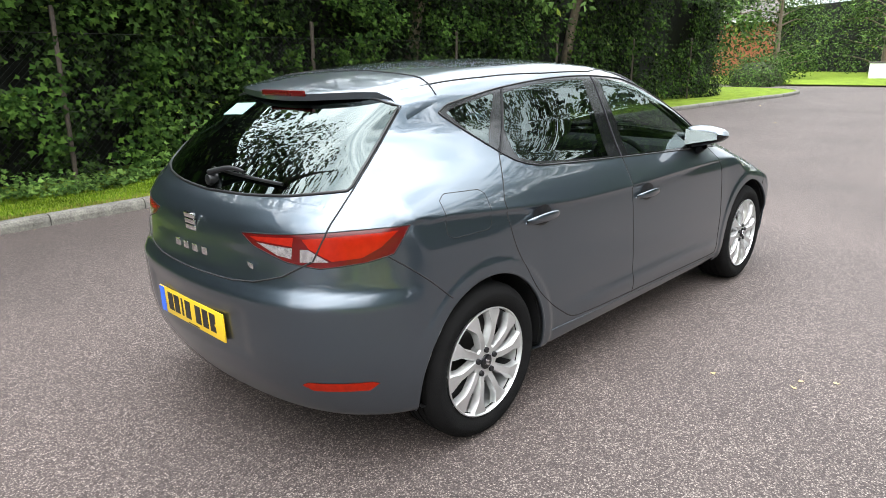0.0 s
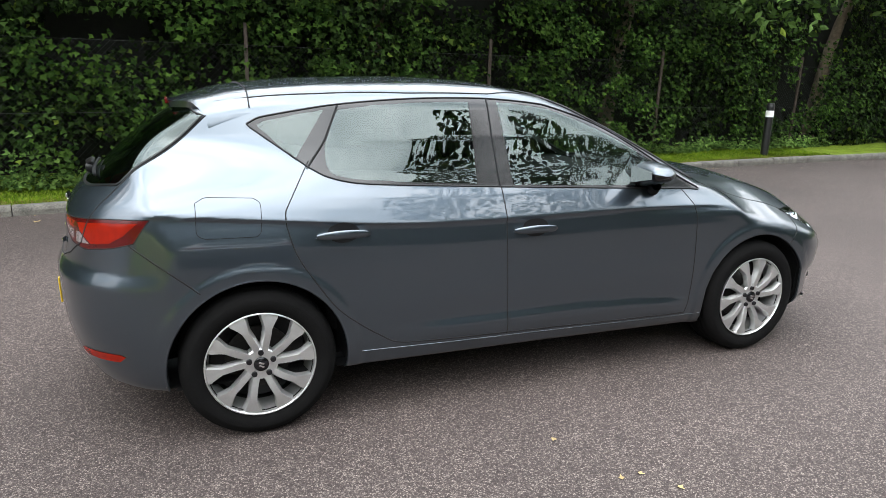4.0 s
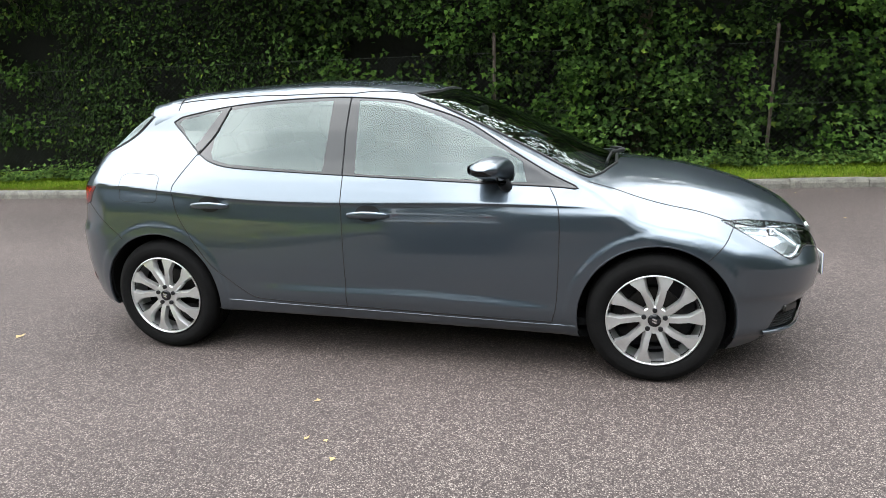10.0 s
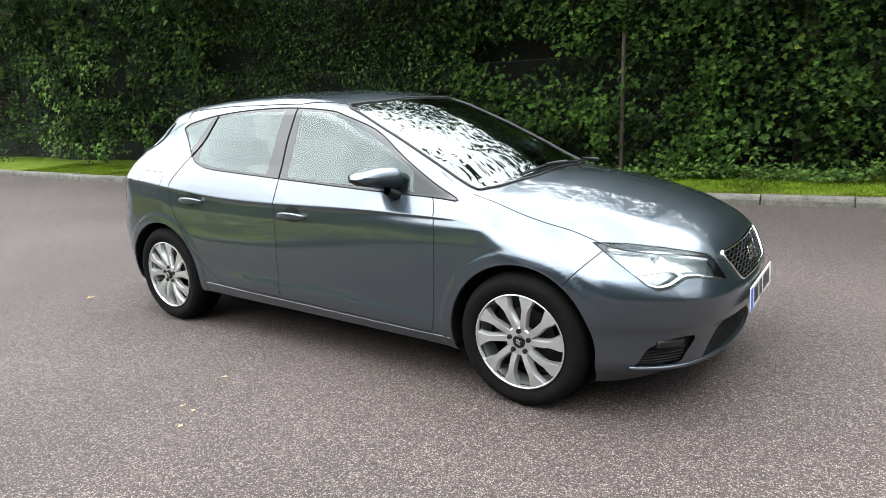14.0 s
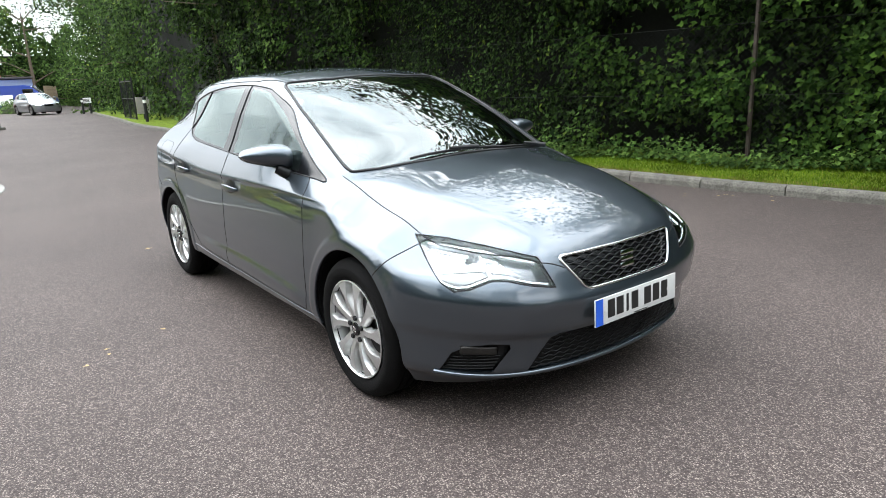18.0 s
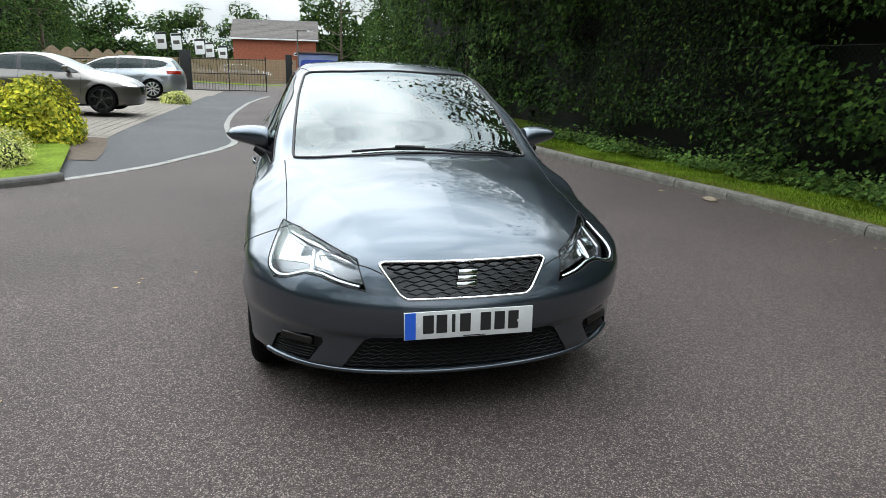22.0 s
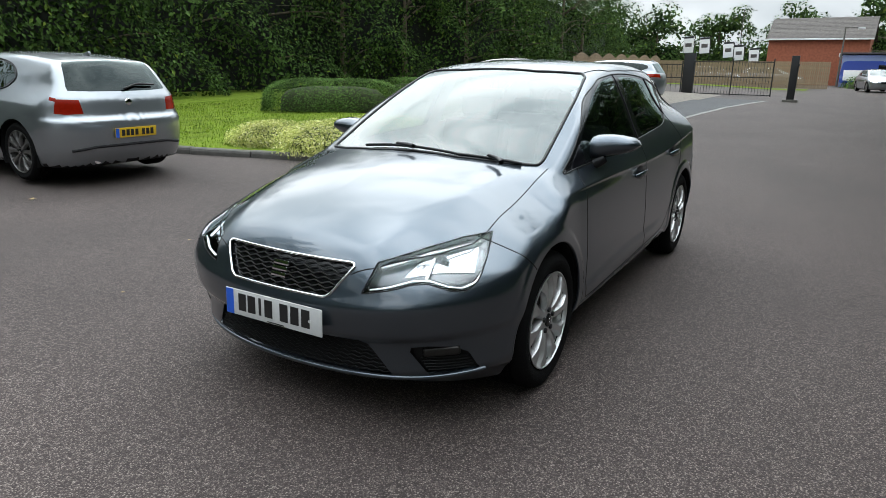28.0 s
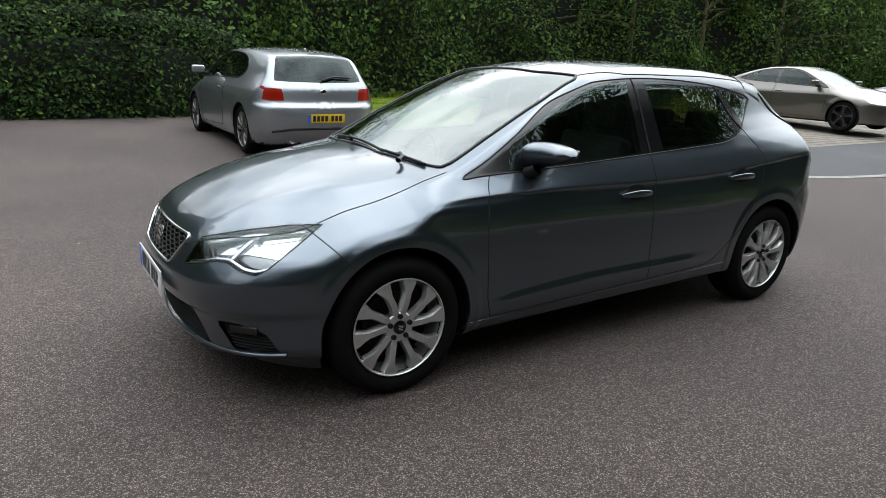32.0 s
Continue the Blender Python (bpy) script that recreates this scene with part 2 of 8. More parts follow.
def tarmac(name, stone_a, stone_b, binder):
    """Worn asphalt: pale and reddish chips in a dark binder, with broad stains and a fine relief."""
    m, nt, b = nodes_of(name)
    tc = nt.nodes.new("ShaderNodeTexCoord")
    v = node(nt, "ShaderNodeTexVoronoi", Scale=165.0)
    v.inputs["Randomness"].default_value = 1.0
    nt.links.new(tc.outputs["Object"], v.inputs["Vector"])
    sep = nt.nodes.new("ShaderNodeSeparateColor")
    nt.links.new(v.outputs["Color"], sep.inputs[0])
    chips = nt.nodes.new("ShaderNodeValToRGB")
    chips.color_ramp.elements[0].color = (*binder, 1)
    chips.color_ramp.elements[0].position = 0.1
    chips.color_ramp.elements[1].color = (*stone_b, 1)
    chips.color_ramp.elements[1].position = 0.99
    e = chips.color_ramp.elements.new(0.6)
    e.color = (*stone_a, 1)
    nt.links.new(sep.outputs[0], chips.inputs[0])
    edge = node(nt, "ShaderNodeMapRange")
    edge.inputs["From Min"].default_value, edge.inputs["From Max"].default_value = 0.25, 0.75
    nt.links.new(v.outputs["Distance"], edge.inputs[0])
    mx = nt.nodes.new("ShaderNodeMix")
    mx.data_type = "RGBA"
    nt.links.new(edge.outputs[0], mx.inputs[0])
    nt.links.new(chips.outputs[0], mx.inputs[6])
    mx.inputs[7].default_value = (*binder, 1)
    big = node(nt, "ShaderNodeTexNoise", Scale=0.45, Detail=6.0)
    mid = node(nt, "ShaderNodeTexNoise", Scale=38.0, Detail=4.0)
    nt.links.new(tc.outputs["Object"], big.inputs["Vector"])
    nt.links.new(tc.outputs["Object"], mid.inputs["Vector"])
    ad = nt.nodes.new("ShaderNodeMath")
    ad.operation = "ADD"
    nt.links.new(big.outputs["Fac"], ad.inputs[0])
    nt.links.new(mid.outputs["Fac"], ad.inputs[1])
    mr = node(nt, "ShaderNodeMapRange")
    mr.inputs["From Min"].default_value, mr.inputs["From Max"].default_value = 0.65, 1.35
    mr.inputs["To Min"].default_value, mr.inputs["To Max"].default_value = 0.64, 1.36
    nt.links.new(ad.outputs[0], mr.inputs[0])
    sc = nt.nodes.new("ShaderNodeVectorMath")
    sc.operation = "SCALE"
    nt.links.new(mx.outputs[2], sc.inputs[0])
    nt.links.new(mr.outputs[0], sc.inputs["Scale"])
    nt.links.new(sc.outputs[0], b.inputs["Base Color"])
    b.inputs["Roughness"].default_value = 0.8
    b.inputs["Specular IOR Level"].default_value = 0.35
    bp = node(nt, "ShaderNodeBump", Strength=0.55, Distance=0.004)
    bp.invert = True
    nt.links.new(v.outputs["Distance"], bp.inputs["Height"])
    nt.links.new(bp.outputs[0], b.inputs["Normal"])
    return m


PAINT = car_paint("grey_paint", (0.064, 0.082, 0.102), 0.9, 0.32)
SILVER = car_paint("silver_paint", (0.27, 0.287, 0.305), 0.8, 0.32)
BRONZE = car_paint("bronze_paint", (0.115, 0.103, 0.090), 0.8, 0.34)
GLASS = pane("glass", (0.55, 0.61, 0.59), 2.1, (0.93, 0.98, 0.97))
TINTED = pane("tinted_glass", (0.24, 0.27, 0.27), 1.75)
DARKGLASS = pane("dark_glass", (0.10, 0.11, 0.11), 1.45)
SIDEGLASS = pane("side_glass", (0.50, 0.57, 0.55), 1.75)
LENS = pane("lens", (0.93, 0.94, 0.95), 1.5)
TRIM = plain("black_trim", (0.007, 0.007, 0.008), 0.4, vary=0.2, spec=0.3)
GLOSSBLACK = plain("gloss_black", (0.005, 0.005, 0.006), 0.12, vary=0.1)
PLASTIC = plain("grained_plastic", (0.007, 0.007, 0.0075), 0.65, vary=0.2, bump=0.15, bscale=300, spec=0.25)
CABIN = plain("cabin_trim", (0.010, 0.010, 0.011), 0.8, vary=0.2, spec=0.2)
FABRIC = plain("seat_fabric", (0.014, 0.014, 0.016), 0.9, vary=0.3, scale=40, bump=0.3, bscale=400)
RUBBER = plain("rubber", (0.0045, 0.0043, 0.0043), 0.85, spec=0.1, vary=0.25, scale=20, bump=0.2, bscale=250)
ALLOY = plain("alloy", (0.56, 0.56, 0.555), 0.38, 0.85, vary=0.05)
GREYALLOY = plain("grey_alloy", (0.16, 0.155, 0.15), 0.4, 0.8, vary=0.08)
DARKALLOY = plain("black_alloy", (0.03, 0.03, 0.03), 0.35, 0.5)
CHROME = plain("chrome", (0.82, 0.82, 0.83), 0.08, 1.0, vary=0.03)
HONEYCOMB = plain("grille_honeycomb", (0.009, 0.009, 0.0095), 0.45, vary=0.1, spec=0.3)
SHUT = plain("shut_line", (0.004, 0.004, 0.005), 0.9, vary=0.1)
REDLENS = plain("red_lens", (0.20, 0.008, 0.002), 0.22, vary=0.2, scale=40, coat=0.1, spec=0.15)
REDDEEP = plain("deep_red_lens", (0.060, 0.003, 0.003), 0.2, vary=0.15, scale=60, coat=0.25, spec=0.25)
REDMID = plain("red_lamp_inner", (0.19, 0.008, 0.004), 0.25, vary=0.2, scale=50, coat=0.1, spec=0.15)
CLEARLENS = plain("white_lens", (0.15, 0.135, 0.135), 0.2, vary=0.6, scale=70, coat=0.3)
REFLECTOR = plain("lamp_reflector", (0.75, 0.76, 0.78), 0.12, 1.0, vary=0.08, scale=30)
WHITEPLATE = plain("white_plate", (0.55, 0.55, 0.54), 0.35, vary=0.04)
YELLOWPLATE = plain("yellow_plate", (0.55, 0.36, 0.015), 0.35, vary=0.04)
BLUEPLATE = plain("blue_plate", (0.02, 0.10, 0.55), 0.35, vary=0.05)
INK = plain("black_ink", (0.012, 0.012, 0.012), 0.45, vary=0.1)
PAPER = plain("sticker", (0.16, 0.27, 0.25), 0.5, vary=0.1)
HOUSING = plain("lamp_housing_grey", (0.21, 0.21, 0.215), 0.22, 0.85, vary=0.15, scale=30)
DISC = plain("brake_disc", (0.035, 0.033, 0.031), 0.45, 0.8, vary=0.25, scale=30)
ASPHALT = tarmac("asphalt", (0.088, 0.069, 0.062), (0.215, 0.182, 0.160), (0.028, 0.020, 0.0185))
ASPHALT2 = tarmac("car_park_asphalt", (0.065, 0.066, 0.068), (0.15, 0.15, 0.15), (0.035, 0.035, 0.037))
KERB = plain("kerb_concrete", (0.112, 0.105, 0.090), 0.9, vary=0.5, scale=9, bump=0.6, bscale=90, island=0.15)
PAVER = plain("paver", (0.17, 0.15, 0.125), 0.9, vary=0.3, scale=10, bump=0.5, bscale=120, island=0.14)
SOIL = plain("soil", (0.075, 0.054, 0.036), 0.95, vary=0.5, scale=14, bump=0.9, bscale=40)
TURF = plain("turf", (0.105, 0.15, 0.015), 0.95, vary=0.45, scale=3, bump=0.8, bscale=70, spec=0.08)
# near-black backing colour: the shade inside foliage, put into paint
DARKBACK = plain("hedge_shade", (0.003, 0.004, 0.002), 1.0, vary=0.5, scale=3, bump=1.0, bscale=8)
# dark green for the hearts of shrubs, painted shade below their leaves
SHRUBSHADE = plain("shrub_shade", (0.030, 0.040, 0.012), 0.95, vary=0.5, scale=20, bump=0.8, bscale=40)
BARK = plain("bark", (0.11, 0.085, 0.06), 0.95, vary=0.4, scale=12, bump=1.0, bscale=30)
RUST = plain("rusty_post", (0.05, 0.036, 0.028), 0.8, vary=0.4, scale=20, bump=0.4)
WIRE = plain("fence_wire", (0.016, 0.018, 0.017), 0.7, vary=0.2)
TIMBER = plain("fence_timber", (0.26, 0.19, 0.12), 0.85, vary=0.25, scale=6, bump=0.3, island=0.18)
IRON = plain("black_iron", (0.006, 0.006, 0.0065), 0.5, vary=0.2)
BRICKWALL = plain("brick_wall", (0.30, 0.095, 0.05), 0.9, vary=0.25, scale=5, bump=0.3, bscale=40)
ROOFTILE = plain("roof_tile", (0.085, 0.075, 0.068), 0.9, vary=0.3, scale=4, bump=0.5, island=0.25)
WHITEPAINT = plain("white_paint", (0.78, 0.78, 0.76), 0.6, vary=0.08)
BLUEWALL = plain("blue_cladding", (0.20, 0.24, 0.36), 0.6, vary=0.1)
# hedge and ivy: near-black end paints shade among leaves, light end partly gloss
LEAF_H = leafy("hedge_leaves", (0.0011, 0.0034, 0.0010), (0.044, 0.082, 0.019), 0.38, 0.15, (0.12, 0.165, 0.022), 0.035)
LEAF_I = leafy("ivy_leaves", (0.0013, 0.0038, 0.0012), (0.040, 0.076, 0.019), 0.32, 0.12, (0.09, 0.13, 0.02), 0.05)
LEAF_T = leafy("tree_leaves", (0.0065, 0.0165, 0.0050), (0.088, 0.150, 0.037), 0.45, 0.25, (0.15, 0.19, 0.026), 0.04, 0.42)
LEAF_Y = leafy("golden_leaves", (0.12, 0.17, 0.018), (0.66, 0.60, 0.06), 0.4, 0.25, (0.10, 0.15, 0.03), 0.2)
LEAF_V = leafy("variegated_leaves", (0.20, 0.25, 0.05), (0.56, 0.56, 0.19), 0.4, 0.25, (0.66, 0.64, 0.36), 0.3)
LEAF_S = leafy("young_leaves", (0.010, 0.026, 0.005), (0.058, 0.108, 0.018), 0.45, 0.25)
LEAF_B = leafy("box_leaves", (0.024, 0.055, 0.012), (0.120, 0.195, 0.045), 0.45, 0.2, even=0.4)
BLADE = leafy("grass_blades", (0.055, 0.105, 0.008), (0.155, 0.225, 0.014), 0.6, 0.3, (0.22, 0.23, 0.05), 0.07)
DRYLEAF = plain("fallen_leaf_brown", (0.34, 0.25, 0.11), 0.8, vary=0.4, scale=30, island=0.3)

# ---- builders ----
def mesh_of(name, verts, faces, mat, smooth=False):
    me = bpy.data.meshes.new(name)
    me.from_pydata([tuple(map(float, v)) for v in verts], [], [tuple(map(int, f)) for f in faces])
    me.materials.append(mat)
    if smooth:
        me.polygons.foreach_set("use_smooth", [True] * len(me.polygons))
    return me


def fast_mesh(name, verts, tris, mat, smooth=False):
    """A triangle mesh from arrays."""
    me = bpy.data.meshes.new(name)
    verts = np.asarray(verts, dtype=np.float32)
    tris = np.asarray(tris, dtype=np.int32)
    me.vertices.add(len(verts))
    me.vertices.foreach_set("co", verts.ravel())
    me.loops.add(tris.size)
    me.loops.foreach_set("vertex_index", tris.ravel())
    me.polygons.add(len(tris))
    me.polygons.foreach_set("loop_start", np.arange(0, tris.size, 3, dtype=np.int32))
    me.update(calc_edges=True)
    me.polygons.foreach_set("use_smooth", np.full(len(tris), smooth, dtype=bool))
    me.materials.append(mat)
    return me


def empty(name, m=None):
    ob = new(name)
    ob.empty_display_size = 0.2
    if m is not None:
        ob.matrix_world = m
    return ob


def child(ob, parent):
    ob.parent = parent
    return ob


def part(name, bm, mat, parent, label="", smooth=True, angle=35):
    """Links a bmesh as one mesh object under a thing or under a part."""
    me = bpy.data.meshes.new(name)
    bmesh.ops.recalc_face_normals(bm, faces=bm.faces)
    if smooth:
        for f in bm.faces:
            f.smooth = True
        lim = radians(angle)
        for e in bm.edges:
            if len(e.link_faces) == 2 and e.calc_face_angle(0) > lim:
                e.smooth = False
    bm.to_mesh(me)
    bm.free()
    me.materials.append(mat)
    ob = new(name, me)
    if parent is not None:
        ob.parent = parent
    if label:
        tagged(ob, label)
    return ob


def box_bm(sx, sy, sz, m=None, bevel=0.0, seg=2, bm=None):
    own = bmesh.new()
    bmesh.ops.create_cube(own, size=1, matrix=Matrix.Diagonal((sx, sy, sz, 1)))
    if bevel:
        bmesh.ops.bevel(own, geom=own.edges[:], offset=bevel, segments=seg, affect="EDGES", profile=0.6)
    if m is not None:
        bmesh.ops.transform(own, matrix=m, verts=own.verts)
    if bm is None:
        return own
    tmp = bpy.data.meshes.new("tmp")
    own.to_mesh(tmp)
    own.free()
    bm.from_mesh(tmp)
    bpy.data.meshes.remove(tmp)
    return bm


def cyl_bm(r1, r2, h, seg=24, m=None, bm=None, caps=True):
    bm = bm or bmesh.new()
    bmesh.ops.create_cone(bm, cap_ends=caps, segments=seg, radius1=r1, radius2=r2, depth=h, matrix=m or Matrix())
    return bm


def tube_mesh(points, r, sides=6, closed=False):
    """Vertices and faces of a thin tube along points."""
    pts = np.asarray(points, dtype=float)
    n = len(pts)
    tang = np.gradient(pts, axis=0)
    if closed:
        tang = np.roll(pts, -1, 0) - np.roll(pts, 1, 0)
    tang /= np.linalg.norm(tang, axis=1)[:, None] + 1e-9
    ref = np.array([0.31, 0.17, 0.93])
    a = np.cross(tang, ref)
    a /= np.linalg.norm(a, axis=1)[:, None] + 1e-9
    b = np.cross(tang, a)
    rr = np.broadcast_to(np.asarray(r, dtype=float), (n,))
    vs, fs = [], []
    for k in range(sides):
        w = 2 * math.pi * k / sides
        vs.append(pts + rr[:, None] * (a * math.cos(w) + b * math.sin(w)))
    v = np.stack(vs, 1).reshape(-1, 3)
    m = n if closed else n - 1
    for i in range(m):
        j = (i + 1) % n
        for k in range(sides):
            l = (k + 1) % sides
            fs.append((i * sides + k, i * sides + l, j * sides + l, j * sides + k))
    return v, fs


def join(lists):
    vs, fs, o = [], [], 0
    for v, f in lists:
        vs.append(np.asarray(v, dtype=float))
        fs += [tuple(i + o for i in q) for q in f]
        o += len(v)
    return np.concatenate(vs), fs


def tube(name, points, r, mat, parent, sides=6, closed=False, label=""):
    v, f = tube_mesh(points, r, sides, closed)
    ob = new(name, mesh_of(name, v, f, mat, True))
    if parent is not None:
        ob.parent = parent
    if label:
        tagged(ob, label)
    return ob


def spline(knots, n):
    """A smooth line through knots, resampled to n even points."""
    k = np.asarray(knots, dtype=float)
    ext = np.vstack([2 * k[0] - k[1], k, 2 * k[-1] - k[-2]])
    out = []
    for i in range(len(k) - 1):
        p0, p1, p2, p3 = ext[i:i + 4]
        for t in np.linspace(0, 1, 24, endpoint=False):
            out.append(0.5 * (2 * p1 + (p2 - p0) * t + (2 * p0 - 5 * p1 + 4 * p2 - p3) * t * t + (3 * p1 - p0 - 3 * p2 + p3) * t ** 3))
    out.append(k[-1])
    out = np.array(out)
    s = np.r_[0, np.cumsum(np.linalg.norm(np.diff(out, axis=0), axis=1))]
    u = np.linspace(0, s[-1], n)
    return np.stack([np.interp(u, s, out[:, c]) for c in range(k.shape[1])], 1)


# ---- ground ----
def step(t):
    t = np.clip(t, 0, 1)
    return t * t * (3 - 2 * t)


def ground_z(x, y):
    """The car park rises a little away from the road."""
    x, y = np.asarray(x, dtype=float), np.asarray(y, dtype=float)
    return 0.10 * step((-4.5 - y) / 3.5) + 0.10 * step((-5.5 - x) / 6) * step((-2.2 - y) / 3)


def axis_grid(fine, far):
    a = np.arange(-fine, fine + 0.1, 1.0)
    b = np.geomspace(fine + 4, far, 14)
    return np.r_[-b[::-1], a, b]


gx, gy = axis_grid(42, 1500), axis_grid(24, 1500)
GX, GY = np.meshgrid(gx, gy, indexing="ij")
gv = np.stack([GX, GY, ground_z(GX, GY)], -1).reshape(-1, 3)
ny_ = len(gy)
gf = [(i * ny_ + j, (i + 1) * ny_ + j, (i + 1) * ny_ + j + 1, i * ny_ + j + 1) for i in range(len(gx) - 1) for j in range(ny_ - 1)]
tagged(new("ground", mesh_of("ground", gv, gf, ASPHALT, True)), "worn reddish-grey asphalt drive with pale stone chips", "ground", kind="structure")

KERB_LINE = [(-46, 6.0), (-38, 5.2), (-30, 4.5), (-24, 3.85), (-18, 3.62), (-11, 3.58), (-8, 3.70), (-5.5, 3.90), (-3.8, 4.18), (-2, 4.44), (0, 4.60), (1.5, 4.76), (3, 4.95), (5.5, 5.28), (8, 5.55), (12, 5.75), (16, 5.75), (20, 5.6), (23, 5.5), (25.5, 5.9), (27, 7.2), (27.6, 9.5), (27.8, 13)]
KL = spline(KERB_LINE, 760)
KERB_H = 0.105


def kerb_y(x):
    return np.interp(x, KL[:690, 0], KL[:690, 1])


def sheet(name, outline_a, outline_b, z, mat, label, rows=3):
    """A strip of ground between two lines with the same number of points."""
    a, b = np.asarray(outline_a), np.asarray(outline_b)
    v, f = [], []
    n = len(a)
    for r in range(rows + 1):
        p = a + (b - a) * r / rows
        zz = ground_z(p[:, 0], p[:, 1]) + z
        v.append(np.c_[p, zz])
    v = np.concatenate(v)
    for r in range(rows):
        for i in range(n - 1):
            f.append((r * n + i, r * n + i + 1, (r + 1) * n + i + 1, (r + 1) * n + i))
    me = mesh_of(name, v, f, mat, True)
    return tagged(new(name, me), label, "ground", kind="structure")


def kerb_stones(name, line, length, width, height, label, inward=1.0, mat=None):
    """A run of kerb stones along a line, each a stone of its own; inward: the side on which they lie (+1 left of the line)."""
    line = np.asarray(line)
    s = np.r_[0, np.cumsum(np.linalg.norm(np.diff(line, axis=0), axis=1))]
    root = tagged(empty(name), label, "kerb", kind="structure")
    n = int(s[-1] / length)
    rng = np.random.default_rng(5)
    for i in range(n):
        g = 0.006
        u = np.linspace(i * length + g, (i + 1) * length - g, 4)
        p = np.stack([np.interp(u, s, line[:, 0]), np.interp(u, s, line[:, 1])], 1)
        t = np.gradient(p, axis=0)
        t /= np.linalg.norm(t, axis=1)[:, None]
        nrm = np.stack([-t[:, 1], t[:, 0]], 1) * inward
        z0 = ground_z(p[:, 0], p[:, 1])
        dz = rng.normal(0, 0.003)
        off = rng.normal(0, 0.004)
        prof = [(0.0, -0.05), (0.0, height * 0.55), (0.012, height * 0.86), (0.035, height), (width, height + 0.002), (width, -0.05)]
        v, f = [], []
        for a, h in prof:
            v.append(np.c_[p + nrm * (a + off), z0 + h + (dz if h > 0 else 0)])
        v = np.concatenate(v)
        m = len(prof)
        for r in range(m - 1):
            for k in range(3):
                f.append((r * 4 + k, r * 4 + k + 1, (r + 1) * 4 + k + 1, (r + 1) * 4 + k))
        f.append(tuple(r * 4 for r in range(m)))
        f.append(tuple(r * 4 + 3 for r in reversed(range(m))))
        child(new("kerb_stone", mesh_of("kerb_stone", v, f, mat or KERB)), root)
    return root


def offset_line(line, d):
    line = np.asarray(line)
    t = np.gradient(line, axis=0)
    t /= np.linalg.norm(t, axis=1)[:, None]
    return line + np.stack([-t[:, 1], t[:, 0]], 1) * d


kl = KL[::4]
far_edge = np.c_[kl[:, 0], np.full(len(kl), 40.0)]
far_edge[-22:, 0] = np.linspace(far_edge[-22, 0], 22, 22)
inner = offset_line(kl, 0.1)
sheet("verge", inner, far_edge, KERB_H - 0.012, TURF, "mown grass verge below the ivy hedge", rows=14)

# ---- car shells: a body is the soft intersection of a top, two sides, a nose and a tail ----
def table(knots, blur=0.0, smooth=True):
    """A curve through (u, v) knots as a lookup; blur rounds its kinks over that length."""
    k = np.asarray(knots, dtype=float)
    u = np.linspace(k[0, 0], k[-1, 0], 1600)
    if smooth:
        d = np.diff(k[:, 1]) / np.diff(k[:, 0])
        m = np.zeros(len(k))
        m[1:-1] = np.where(d[:-1] * d[1:] > 0, 2 * d[:-1] * d[1:] / (d[:-1] + d[1:] + 1e-12), 0)
        m[0], m[-1] = d[0], d[-1]
        i = np.clip(np.searchsorted(k[:, 0], u) - 1, 0, len(k) - 2)
        h = k[i + 1, 0] - k[i, 0]
        t = (u - k[i, 0]) / h
        v = (2 * t ** 3 - 3 * t ** 2 + 1) * k[i, 1] + (t ** 3 - 2 * t ** 2 + t) * h * m[i] + (-2 * t ** 3 + 3 * t ** 2) * k[i + 1, 1] + (t ** 3 - t ** 2) * h * m[i + 1]
    else:
        v = np.interp(u, k[:, 0], k[:, 1])
    if blur:
        w = max(3, int(blur / (u[1] - u[0])) | 1)
        ker = np.hanning(w + 2)[1:-1]
        ker /= ker.sum()
        lo = v[0] + (v[1] - v[0]) * np.arange(-w, 0)
        hi = v[-1] + (v[-1] - v[-2]) * np.arange(1, w + 1)
        v = np.convolve(np.r_[lo, v, hi], ker, "same")[w:-w]
    s0, s1 = (v[1] - v[0]) / (u[1] - u[0]), (v[-1] - v[-2]) / (u[1] - u[0])

    def at(q):
        q = np.asarray(q, dtype=float)
        return np.interp(q, u, v) + np.where(q < u[0], (q - u[0]) * s0, 0) + np.where(q > u[-1], (q - u[-1]) * s1, 0)
    return at


def smax(a, b, k):
    h = np.clip(0.5 + 0.5 * (a - b) / k, 0, 1)
    return b + (a - b) * h + k * h * (1 - h)


def inside(poly, u, v):
    poly = np.asarray(poly)
    r = np.zeros(np.shape(u), dtype=bool)
    j = len(poly) - 1
    for i in range(len(poly)):
        (a, b), (c, d) = poly[i], poly[j]
        if b != d:
            r ^= ((b > v) != (d > v)) & (u < (c - a) * (v - b) / (d - b) + a)
        j = i
    return r


SIDE = (Vector((1, 0, 0)), Vector((0, 0, 1)), Vector((0, -1, 0)))
TOP = (Vector((1, 0, 0)), Vector((0, -1, 0)), Vector((0, 0, 1)))
FRONT = (Vector((0, -1, 0)), Vector((0, 0, 1)), Vector((1, 0, 0)))
REAR = (Vector((0, -1, 0)), Vector((0, 0, 1)), Vector((-1, 0, 0)))
R2 = math.sqrt(0.5)
FQ = (Vector((-R2, -R2, 0)), Vector((0, 0, 1)), Vector((R2, -R2, 0)))
RQ = (Vector((R2, -R2, 0)), Vector((0, 0, 1)), Vector((-R2, -R2, 0)))


